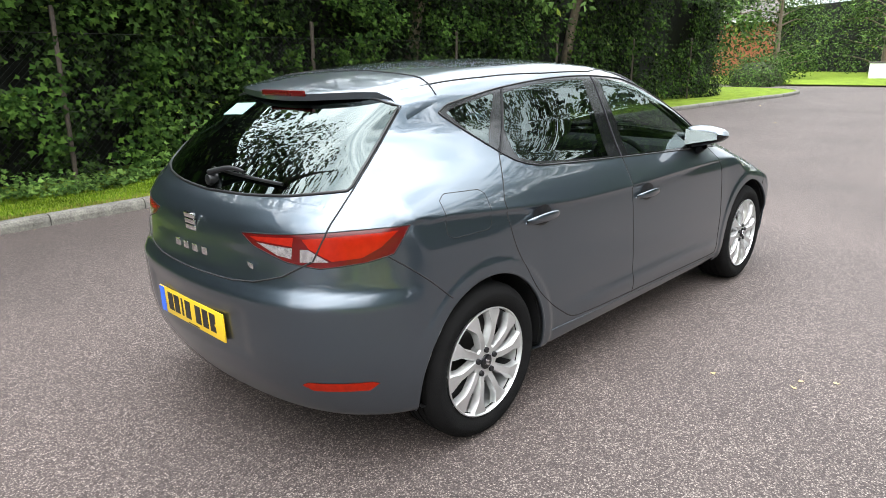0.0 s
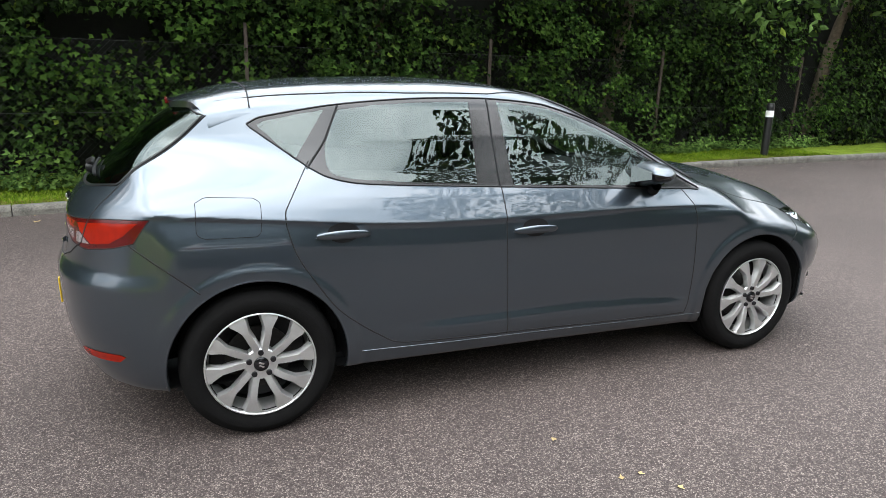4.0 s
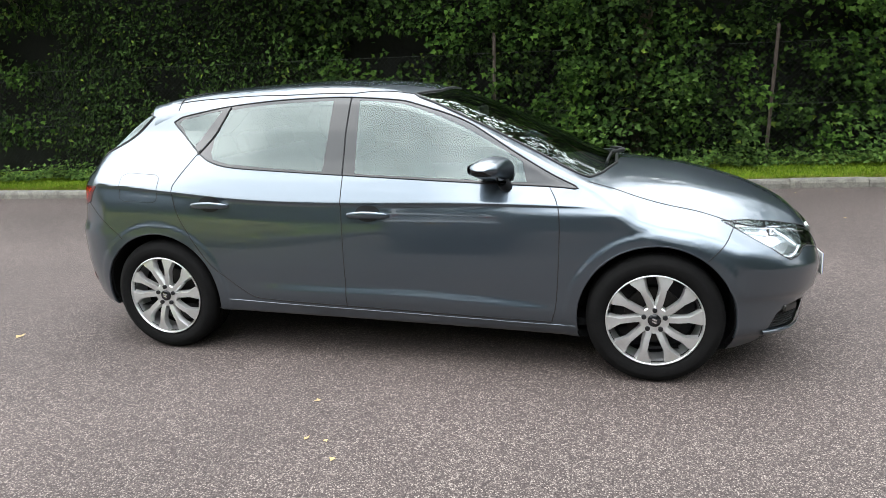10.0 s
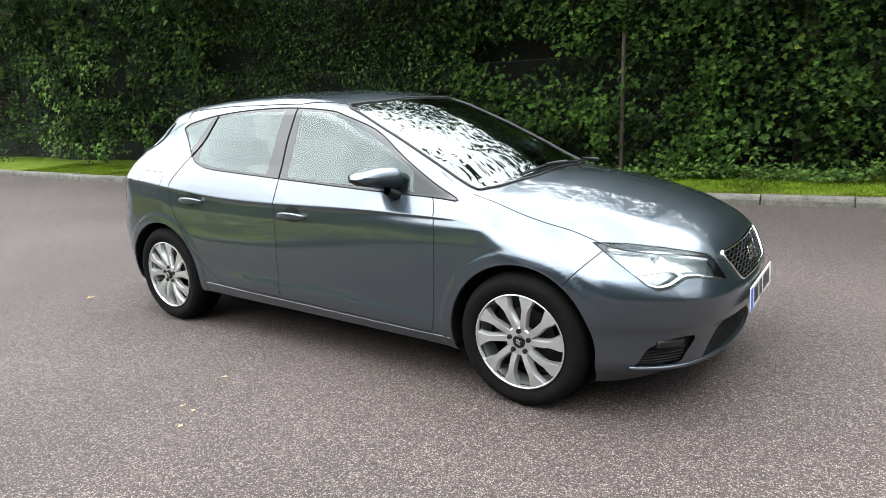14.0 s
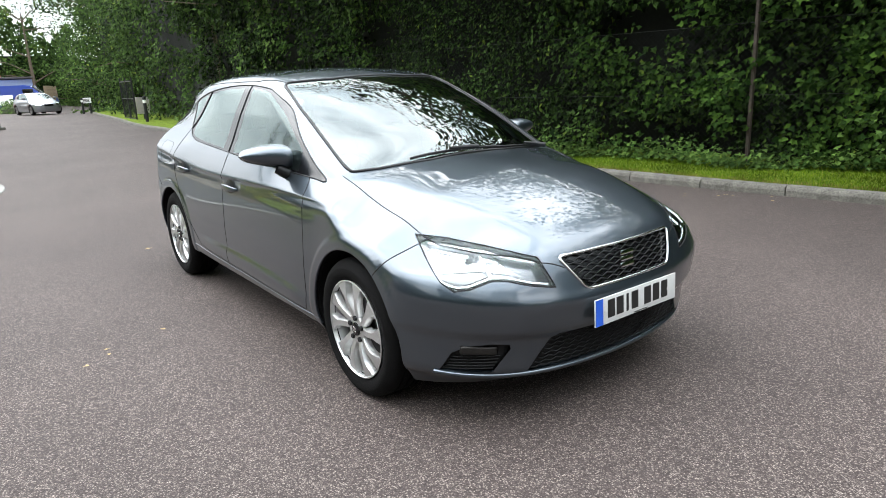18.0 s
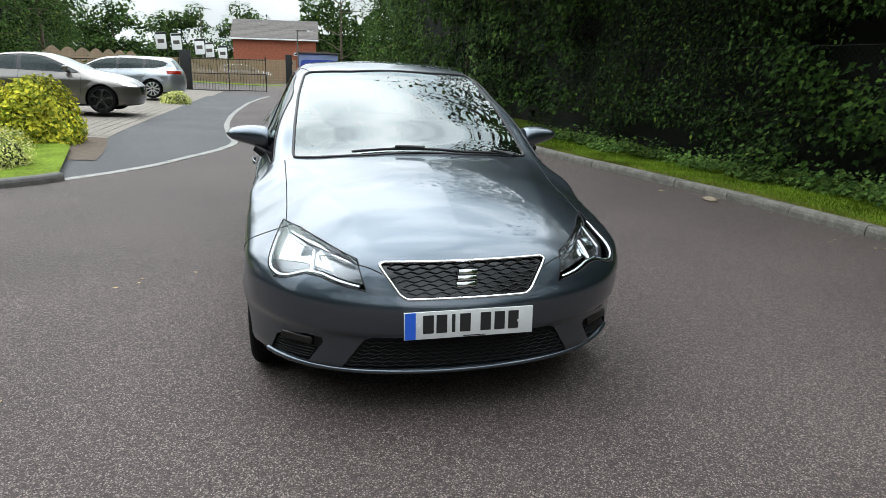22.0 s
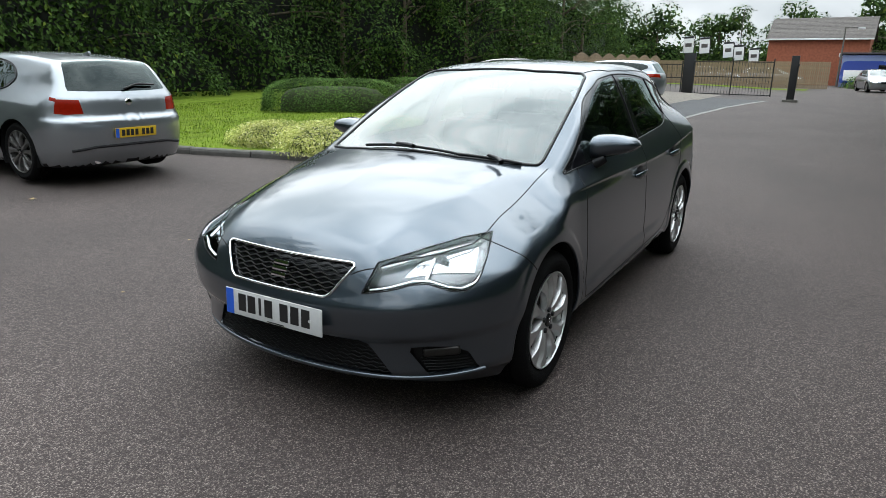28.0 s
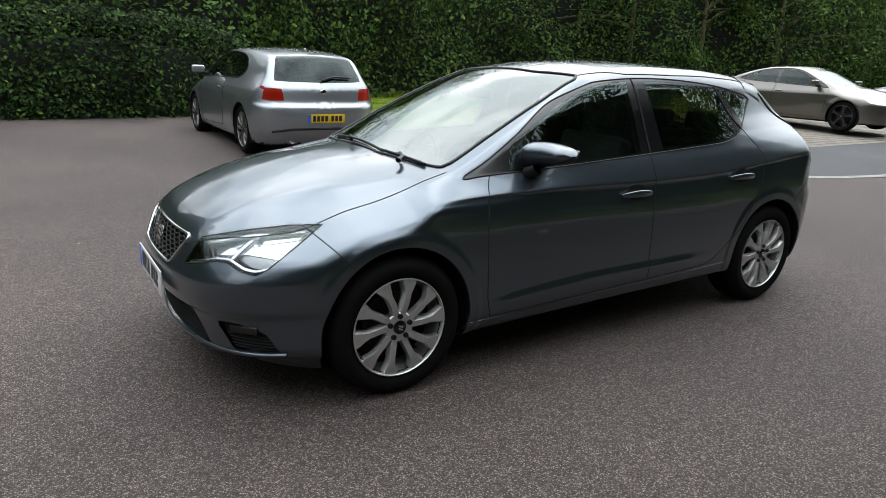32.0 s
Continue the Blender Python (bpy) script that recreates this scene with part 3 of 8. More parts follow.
class Shell:
    """The right half of a car's skin (y below 0), cut into panels."""

    def __init__(self, f, axis, z0, rings, around, crease=None):
        """crease: the angle about the axis, at x, to which one row of the skin is drawn."""
        self.f = f
        xa, xb = axis
        o, d = [], []
        nc = max(10, rings // 3)
        th = np.linspace(0, math.pi, around)
        th = th - 0.10 * np.sin(2 * th)
        base = th
        mid = int(np.argmin(np.abs(base - crease(0.0)))) if crease else 0

        def aim(x):
            if crease is None:
                return -np.sin(base), -np.cos(base)
            a, m = float(crease(x)), base[mid]
            q = np.where(base < m, base * a / m, a + (base - m) * (math.pi - a) / (math.pi - m))
            q = a + (q - a) * (1 - 0.7 * np.exp(-((q - a) / 0.07) ** 2))
            return -np.sin(q), -np.cos(q)

        dy, dz = aim(xa)
        for k in range(nc):
            p = (k + 0.02) / nc * math.pi / 2
            o.append(np.tile([xa, 0, z0], (around, 1)))
            d.append(np.stack([np.full(around, -math.cos(p)), math.sin(p) * dy, math.sin(p) * dz], 1))
        for x in np.linspace(xa, xb, rings):
            dy, dz = aim(x)
            o.append(np.tile([x, 0, z0], (around, 1)))
            d.append(np.stack([np.zeros(around), dy, dz], 1))
        for k in range(nc - 1, -1, -1):
            p = (k + 0.02) / nc * math.pi / 2
            o.append(np.tile([xb, 0, z0], (around, 1)))
            d.append(np.stack([np.full(around, math.cos(p)), math.sin(p) * dy, math.sin(p) * dz], 1))
        o, d = np.concatenate(o), np.concatenate(d)
        p = self.solve(o, d)
        p[np.abs(p[:, 1]) < 1e-6, 1] = 0.0
        self.bm = bmesh.new()
        vs = [self.bm.verts.new(q) for q in p]
        n = len(p) // around
        for i in range(n - 1):
            for j in range(around - 1):
                a, b = i * around + j, (i + 1) * around + j
                self.bm.faces.new((vs[a], vs[b], vs[b + 1], vs[a + 1]))
        bmesh.ops.remove_doubles(self.bm, verts=self.bm.verts, dist=1e-5)
        self.regions = []

    def solve(self, o, d):
        lo, hi = np.zeros(len(o)), np.full(len(o), 2.6)
        for _ in range(40):
            mid = (lo + hi) / 2
            q = o + d * mid[:, None]
            out = self.f(q[:, 0], q[:, 1], q[:, 2]) > 0
            hi = np.where(out, mid, hi)
            lo = np.where(out, lo, mid)
        return o + d * lo[:, None]

    def on(self, pts, proj, depth=0.0):
        """Points of the skin seen along a projection."""
        u, v, w = proj
        p = np.asarray(pts, dtype=float)
        o = p[:, :1] * np.array(u) + p[:, 1:] * np.array(v) + depth * np.array(w)
        return self.solve(o, np.tile(np.array(w), (len(p), 1)))

    def normals(self, p):
        e = 0.004
        g = []
        for c in range(3):
            a, b = p.copy(), p.copy()
            a[:, c] += e
            b[:, c] -= e
            g.append(self.f(a[:, 0], a[:, 1], a[:, 2]) - self.f(b[:, 0], b[:, 1], b[:, 2]))
        g = np.stack(g, 1)
        return g / (np.linalg.norm(g, axis=1)[:, None] + 1e-12)

    def cut(self, name, poly, proj, where=None, split=True):
        """Adds a panel: its outline in a projection is cut into the skin."""
        poly = [tuple(q) for q in poly]
        self.regions.append((name, np.array(poly), proj, where))
        if not split:
            return
        u, v, w = proj
        P = np.array(poly)
        lo, hi = P.min(0) - 0.08, P.max(0) + 0.08
        cand = []
        for f in self.bm.faces:
            c = f.calc_center_median()
            a, b = c.dot(u), c.dot(v)
            if lo[0] < a < hi[0] and lo[1] < b < hi[1] and f.normal.dot(w) > 0.03:
                if where is None or where(np.array([c]), np.array([f.normal]))[0]:
                    cand.append(f)
        for i in range(len(poly)):
            p, q = Vector(poly[i]), Vector(poly[(i + 1) % len(poly)])
            e = q - p
            if e.length < 1e-6:
                continue
            ln = e.length
            e /= ln
            near = []
            for f in cand:
                ds, al = [], []
                for vert in f.verts:
                    r = Vector((vert.co.dot(u), vert.co.dot(v))) - p
                    ds.append(e.x * r.y - e.y * r.x)
                    al.append(r.dot(e))
                if min(ds) < -1e-5 and max(ds) > 1e-5 and max(al) > -0.002 and min(al) < ln + 0.002:
                    near.append(f)
            if not near:
                continue
            co = p.x * u + p.y * v
            no = (-e.y) * u + e.x * v
            geom = set(near)
            for f in near:
                geom.update(f.edges)
                geom.update(f.verts)
            old = set(near)
            res = bmesh.ops.bisect_plane(self.bm, geom=list(geom), plane_co=co, plane_no=no, dist=1e-4)
            fresh = [g for g in res["geom"] if isinstance(g, bmesh.types.BMFace)]
            cand = [f for f in cand if f.is_valid and f not in old] + fresh

    def panels(self, rest):
        """The faces by panel: the first panel that holds a face takes it; rest names the others."""
        bm = self.bm
        bm.verts.ensure_lookup_table()
        bm.faces.ensure_lookup_table()
        bm.verts.index_update()
        V = np.array([v.co for v in bm.verts])
        C = np.array([f.calc_center_median() for f in bm.faces])
        for f in bm.faces:
            f.normal_update()
        N = self.normals(C)
        lab = np.array([""] * len(C), dtype=object)
        for name, poly, (u, v, w), where in self.regions:
            m = inside(poly, C @ np.array(u), C @ np.array(v)) & (N @ np.array(w) > 0.0) & (lab == "")
            if where is not None:
                m &= where(C, N)
            lab[m] = name
        left = lab == ""
        lab[left] = rest(C[left], N[left])
        faces = [[v.index for v in f.verts] for f in bm.faces]
        NV = self.normals(V)
        out = {}
        for name in set(lab):
            ids = np.nonzero(lab == name)[0]
            used = sorted({k for i in ids for k in faces[i]})
            idx = {k: n for n, k in enumerate(used)}
            out[name] = (V[used], [[idx[k] for k in faces[i]] for i in ids], NV[used])
        return out


def skin(name, pan, mat, parent, mirror=False, both=False, push=0.0, label="", normals=True):
    """Links a panel of a shell; mirror: the other side's; both: the two halves as one."""
    v, f, n = pan
    v = v + n * push
    S = np.array([1, -1, 1])
    if both:
        m = len(v)
        v, n, f = np.concatenate([v, v * S]), np.concatenate([n, n * S]), [list(q) for q in f] + [[k + m for k in reversed(q)] for q in f]
    elif mirror:
        v, n, f = v * S, n * S, [list(reversed(q)) for q in f]
    me = bpy.data.meshes.new(name)
    me.from_pydata([tuple(q) for q in v.tolist()], [], f)
    me.materials.append(mat)
    me.polygons.foreach_set("use_smooth", [True] * len(me.polygons))
    if normals:
        me.normals_split_custom_set_from_vertices([tuple(q) for q in n.tolist()])
    ob = new(name, me)
    ob.parent = parent
    if label:
        tagged(ob, label)
    return ob


def circle(cx, cz, r, n=40):
    return [(cx + r * math.cos(2 * math.pi * k / n), cz + r * math.sin(2 * math.pi * k / n)) for k in range(n)]


def dense(poly, gap=0.02, closed=True):
    p = np.asarray(poly, dtype=float)
    if closed:
        p = np.vstack([p, p[:1]])
    s = np.r_[0, np.cumsum(np.linalg.norm(np.diff(p, axis=0), axis=1))]
    u = np.linspace(0, s[-1], max(4, int(s[-1] / gap)))
    return np.stack([np.interp(u, s, p[:, c]) for c in range(p.shape[1])], 1)


def smooth_line(knots, n=40):
    return [tuple(q) for q in spline(knots, n)]


# ---- the grey hatchback: its forms ----
top_c = table([(-2.15, 1.02), (-1.78, 1.265), (-1.62, 1.335), (-1.45, 1.383), (-1.2, 1.427), (-0.88, 1.450), (-0.5, 1.458), (-0.14, 1.444), (0.10, 1.410), (0.25, 1.372), (0.50, 1.275), (0.80, 1.138), (1.06, 1.012), (1.12, 0.992), (1.3, 0.972), (1.48, 0.945), (1.77, 0.868), (1.93, 0.800), (2.05, 0.725), (2.15, 0.640)], 0.07)
side_w = table([(0.10, 0.76), (0.20, 0.818), (0.25, 0.846), (0.30, 0.858), (0.36, 0.864), (0.45, 0.866), (0.52, 0.866), (0.60, 0.862), (0.70, 0.855), (0.78, 0.849), (0.852, 0.847), (0.90, 0.823), (0.95, 0.797), (0.99, 0.774), (1.05, 0.742), (1.20, 0.675), (1.33, 0.607), (1.42, 0.55), (1.55, 0.45)], 0.020, False)
nose_x = table([(0.10, 1.90), (0.17, 2.0), (0.205, 2.065), (0.235, 2.085), (0.28, 2.090), (0.36, 2.105), (0.40, 2.135), (0.45, 2.146), (0.505, 2.152), (0.56, 2.132), (0.62, 2.106), (0.69, 2.073), (0.76, 2.035), (0.9, 1.9), (1.1, 1.65)], 0.022)
tail_x = table([(0.10, -1.86), (0.20, -1.95), (0.27, -2.02), (0.38, -2.07), (0.50, -2.092), (0.60, -2.096), (0.662, -2.097), (0.70, -2.081), (0.725, -2.067), (0.80, -2.052), (0.90, -2.038), (0.965, -1.998), (1.0, -1.958), (1.2, -1.735), (1.325, -1.540), (1.5, -1.25)], 0.022)
crease_z = table([(-2.0, 0.972), (-1.55, 0.936), (-1.18, 0.903), (-0.85, 0.872), (-0.59, 0.859), (-0.25, 0.854), (0.4, 0.860), (0.88, 0.852), (1.25, 0.828), (1.6, 0.752), (1.9, 0.68)], 0.2)
sill_z = table([(-2.2, 0.25), (-1.2, 0.275), (-0.9, 0.272), (0.85, 0.232), (1.3, 0.19), (2.2, 0.178)], 0.1)


def grey_car(x, y, z):
    y = np.abs(y)
    # the top: bonnet, windscreen and roof, bowed across, with a ridge down the bonnet
    xs = x + np.where(x > -0.3, 0.22, 0.0) * y * y * np.clip((x + 0.3) / 0.6, 0, 1) * np.clip((1.5 - x) / 0.4, 0, 1)
    crown = 0.115 + 0.055 * step((x - 0.9) / 0.5)
    ridge = y - (0.60 - 0.22 * np.clip((x - 1.1) / 0.9, 0, 1))
    fold = 0.5 * (ridge + np.sqrt(ridge * ridge + 0.0009)) * step((x - 1.0) / 0.25)
    t = z - (top_c(xs) - crown * y * y - 0.26 * fold - 0.02 * step((x - 1.1) / 0.3) * y)
    # the flank: shoulder crease with an undercut below it, plan taper and lipped arches
    cz = crease_z(x)
    zz = z + (0.850 - cz) * step((z - 0.56) / 0.2) * step((1.22 - z) / 0.2)
    w = side_w(zz)
    d = 0.850 - zz
    w = w - 0.007 * step(d / 0.014) * np.exp(-(d / 0.055) ** 2) * step((1.25 - x) / 0.4) * step((x + 1.9) / 0.2)
    ledge = 0.405 - 0.05 * np.clip(x / 0.85, 0, 1) ** 2 - z
    w = w + 0.012 * step(ledge / 0.05 + 0.5) * step((0.17 - ledge) / 0.12) * step((x + 0.88) / 0.45) * step((1.0 - x) / 0.3)
    up = step((z - 0.80) / 0.15)
    up2 = step((z - 0.93) / 0.3)
    w = w * (1 - (0.010 + 0.130 * up * (1 - 0.45 * up2)) * np.maximum(0, x - 0.15) ** 2 - (0.008 + 0.164 * up2) * np.maximum(0, -x - 0.6) ** 2)
    w = w + (0.018 * step((x - 0.95) / 0.35) + 0.010 * step((-x - 0.95) / 0.35)) * (1 - up)
    for hx in (-1.318, 1.318):
        r = np.hypot(x - hx, z - 0.315)
        w = w + 0.006 * step((0.43 - r) / 0.03)
    s = y - w
    recess = 0.006 * step((0.40 - y) / 0.07) * step((z - 0.42) / 0.05) * step((0.655 - z) / 0.05)
    n = x - (nose_x(z - 0.08 * y * y) - (0.24 * y ** 2 + 0.64 * y ** 6))
    b = (tail_x(z) + recess + 0.20 * y ** 2 + 0.56 * y ** 6) - x
    k_ts = 0.040 + 0.035 * step((z - 1.1) / 0.25)
    f = smax(t, s, k_ts)
    f = smax(f, n, 0.05)
    f = smax(f, b, 0.03 + 0.05 * step((1.0 - z) / 0.2))
    f = smax(f, sill_z(x) - 0.03 - z, 0.03)
    return f


car = tagged(empty("hatchback_car"), "dark metallic grey five-door hatchback parked on the drive", "car")
shell = Shell(grey_car, (-1.30, 1.45), 0.60, 230, 215, lambda x: math.pi - math.atan2(0.84 - 0.075 * max(0.0, x - 0.5) ** 2, crease_z(x) - 0.60))

flank = lambda c, n: (np.abs(c[:, 1]) > 0.38)
HUBS = (-1.318, 1.318)
for hx in HUBS:
    shell.cut("arch", circle(hx, 0.318, 0.362, 44), SIDE, lambda c, n: np.abs(c[:, 1]) > 0.5)
DLO = smooth_line([(-1.300, 1.262), (-1.285, 1.280), (-1.12, 1.312), (-0.915, 1.342), (-0.6, 1.366), (-0.27, 1.370), (0.0, 1.352), (0.122, 1.330), (0.397, 1.236), (0.670, 1.078), (0.831, 0.985), (0.955, 0.925)], 40) + \
    smooth_line([(0.955, 0.916), (0.815, 0.932), (0.3, 0.962), (-0.229, 0.988), (-0.70, 1.014), (-0.904, 1.031), (-1.03, 1.066), (-1.10, 1.112), (-1.29, 1.25)], 36)
QWIN = [(-1.262, 1.258), (-1.235, 1.272), (-1.10, 1.300), (-0.985, 1.318), (-1.128, 1.122)]
RWIN = [(-1.000, 1.175), (-0.928, 1.318), (-0.75, 1.339), (-0.55, 1.350), (-0.318, 1.353), (-0.338, 1.004), (-0.70, 1.027), (-0.90, 1.045), (-0.985, 1.066), (-1.003, 1.10)]
FWIN = smooth_line([(-0.172, 1.352), (0.0, 1.337), (0.128, 1.311), (0.399, 1.207), (0.640, 1.075), (0.690, 1.045)], 18) + [(0.712, 0.952)] + [(0.3, 0.974), (-0.158, 0.994)]
glass_where = lambda c, n: (np.abs(c[:, 1]) > 0.38) & (c[:, 2] > 0.85)
shell.cut("quarter_glass", QWIN, SIDE, glass_where)
shell.cut("rear_glass", RWIN, SIDE, glass_where)
shell.cut("front_glass", FWIN, SIDE, glass_where)
shell.cut("window_surround", DLO, SIDE, glass_where)
HEAD = [(-0.642, 0.766), (-0.78, 0.758), (-0.919, 0.738), (-1.04, 0.714), (-1.13, 0.692), (-1.165, 0.640), (-1.200, 0.582), (-1.10, 0.604), (-1.02, 0.626), (-0.96, 0.630), (-0.88, 0.606), (-0.82, 0.600), (-0.77, 0.630), (-0.70, 0.700)]
shell.cut("headlamp", HEAD, FQ, lambda c, n: c[:, 0] > 1.4)
TAIL = [(-0.605, 0.935), (-0.70, 0.932), (-0.81, 0.926), (-1.0, 0.908), (-1.20, 0.890), (-1.15, 0.852), (-1.02, 0.812), (-0.905, 0.800), (-0.75, 0.822), (-0.66, 0.845)]
shell.cut("tail_white", [(-1.135, 0.866), (-1.00, 0.862), (-1.005, 0.826), (-1.055, 0.832)], RQ, lambda c, n: c[:, 0] < -1.4)
shell.cut("tail_white", [(-0.972, 0.860), (-0.945, 0.862), (-0.875, 0.824), (-0.975, 0.818)], RQ, lambda c, n: c[:, 0] < -1.4)
shell.cut("tail_inner", [(-1.165, 0.882), (-0.995, 0.897), (-1.0, 0.868), (-1.135, 0.872)], RQ, lambda c, n: c[:, 0] < -1.4)
shell.cut("tail_dark", [(-0.965, 0.894), (-0.80, 0.912), (-0.645, 0.921), (-0.70, 0.872), (-0.765, 0.838), (-0.865, 0.826), (-0.940, 0.864)], RQ, lambda c, n: c[:, 0] < -1.4)
shell.cut("tail_lamp", TAIL, RQ, lambda c, n: c[:, 0] < -1.4)
GRILLE = [(-0.01, 0.688), (0.325, 0.684), (0.340, 0.674), (0.265, 0.566), (0.24, 0.552), (-0.01, 0.546)]
shell.cut("upper_grille", GRILLE, FRONT, lambda c, n: c[:, 0] > 1.8)
INTAKE = [(-0.01, 0.236), (0.485, 0.242), (0.465, 0.275), (0.40, 0.372), (0.37, 0.386), (-0.01, 0.390)]
shell.cut("lower_grille", INTAKE, FRONT, lambda c, n: c[:, 0] > 1.8)
FOG = [(0.615, 0.256), (0.556, 0.352), (0.562, 0.372), (0.62, 0.380), (0.695, 0.374), (0.735, 0.345), (0.765, 0.262)]
shell.cut("fog_recess", FOG, FRONT, lambda c, n: c[:, 0] > 1.6)
BACK_EDGE = [(-0.807, 1.041), (-0.728, 1.163), (-0.648, 1.294)]


def to_corner(p):
    return [(R2 * (a - b), c) for a, b, c in p]


back_low = shell.on(dense([(0.0, 0.995), (0.25, 1.001), (0.45, 1.014), (0.58, 1.032)], 0.06, False), REAR, 1.0)
back_top = shell.on(dense([(0.47, 1.318), (0.30, 1.328), (0.0, 1.335)], 0.06, False), REAR, 1.0)
back_half = to_corner(back_low) + smooth_line(BACK_EDGE, 14) + to_corner(back_top)
shell.cut("tailgate_glass", [(-1.42, 0.994)] + back_half + [(-1.30, 1.336)], RQ, lambda c, n: (c[:, 0] < -1.2) & (c[:, 2] > 0.98))
REFL = [(0.575, 0.378), (0.60, 0.392), (0.775, 0.402), (0.79, 0.395), (0.765, 0.368), (0.61, 0.360)]
shell.cut("rear_reflector", REFL, REAR, lambda c, n: c[:, 0] < -1.5)
FUEL = [(-1.525, 0.985), (-1.49, 1.003), (-1.31, 0.993), (-1.285, 0.975), (-1.290, 0.865), (-1.31, 0.85), (-1.50, 0.853), (-1.528, 0.87)]
shell.cut("fuel_flap", FUEL, SIDE, flank)
FDOOR = [(-0.222, 1.40), (-0.222, 0.990), (-0.219, 0.835), (-0.212, 0.518), (-0.208, 0.312), (0.845, 0.286), (0.866, 0.40), (0.876, 0.701), (0.866, 0.845), (0.815, 0.945), (0.66, 1.10), (0.35, 1.28), (0.0, 1.38)]
RDOOR = [(-0.226, 1.40), (-0.226, 0.990), (-0.223, 0.835), (-0.216, 0.518), (-0.212, 0.312), (-0.60, 0.330), (-0.735, 0.340), (-0.821, 0.385), (-0.92, 0.455), (-1.009, 0.535), (-1.09, 0.65), (-1.154, 0.757), (-1.185, 0.85), (-1.195, 0.925), (-1.17, 0.975), (-1.09, 1.10), (-0.95, 1.33), (-0.6, 1.40)]
door_where = lambda c, n: (np.abs(c[:, 1]) > 0.45) & (c[:, 2] < 1.36)
shell.cut("front_door", FDOOR, SIDE, door_where)
shell.cut("rear_door", RDOOR, SIDE, door_where)
BONNET = [(1.155, -0.01), (1.13, 0.25), (1.06, 0.50), (1.005, 0.635), (1.0, 0.675), (1.25, 0.672), (1.5, 0.675), (1.64, 0.68), (1.72, 0.668), (1.85, 0.60), (1.95, 0.515), (2.03, 0.425), (2.072, 0.33), (2.11, -0.01)]
shell.cut("bonnet", BONNET, TOP, lambda c, n: (c[:, 0] > 0.9) & (n[:, 2] > 0.25) & (c[:, 2] > 0.683))
SCREEN = [(1.155, -0.01), (1.13, 0.25), (1.06, 0.50), (1.0, 0.625), (0.95, 0.632), (0.7, 0.612), (0.4, 0.580), (0.14, 0.535), (0.10, 0.50), (0.175, 0.25), (0.20, -0.01)]
shell.cut("windscreen", SCREEN, TOP, lambda c, n: (c[:, 2] > 0.9))
ROOF = [(0.20, -0.01), (0.175, 0.25), (0.10, 0.50), (-0.2, 0.555), (-0.6, 0.56), (-1.0, 0.545), (-1.35, 0.515), (-1.44, 0.50), (-1.46, -0.01)]
shell.cut("roof", ROOF, TOP, lambda c, n: (c[:, 2] > 1.2))
GATE = [(-0.01, 0.712), (0.28, 0.716), (0.40, 0.728), (0.52, 0.762), (0.62, 0.822), (0.662, 0.94), (0.66, 1.045), (-0.01, 1.045)]
shell.cut("tailgate", GATE, REAR, lambda c, n: (c[:, 0] < -1.25) & (n[:, 0] < -0.28))
FB_SEAM = [(1.675, 0.762), (1.60, 0.68), (1.535, 0.615)]
RB_SEAM = [(-1.765, 0.838), (-1.69, 0.780), (-1.61, 0.715), (-1.53, 0.645)]


def rest_of(c, n):
    out = np.array(["body_side"] * len(c), dtype=object)
    x, z = c[:, 0], c[:, 2]
    line_f = np.interp(x, [1.42, 1.535, 1.60, 1.675, 1.75], [0.50, 0.615, 0.68, 0.762, 0.86])
    out[(x > 1.42) & (z < line_f)] = "front_bumper"
    out[(x > 1.72) & (z < 0.78)] = "front_bumper"
    line_r = np.interp(x, [-2.2, -1.75, -1.70, -1.60, -1.50, -1.42, -1.30], [0.80, 0.87, 0.842, 0.765, 0.68, 0.61, 0.3])
    out[(x < -1.30) & (z < line_r)] = "rear_bumper"
    out[(n[:, 2] < -0.9) & (z < 0.29)] = "underbody"
    return out


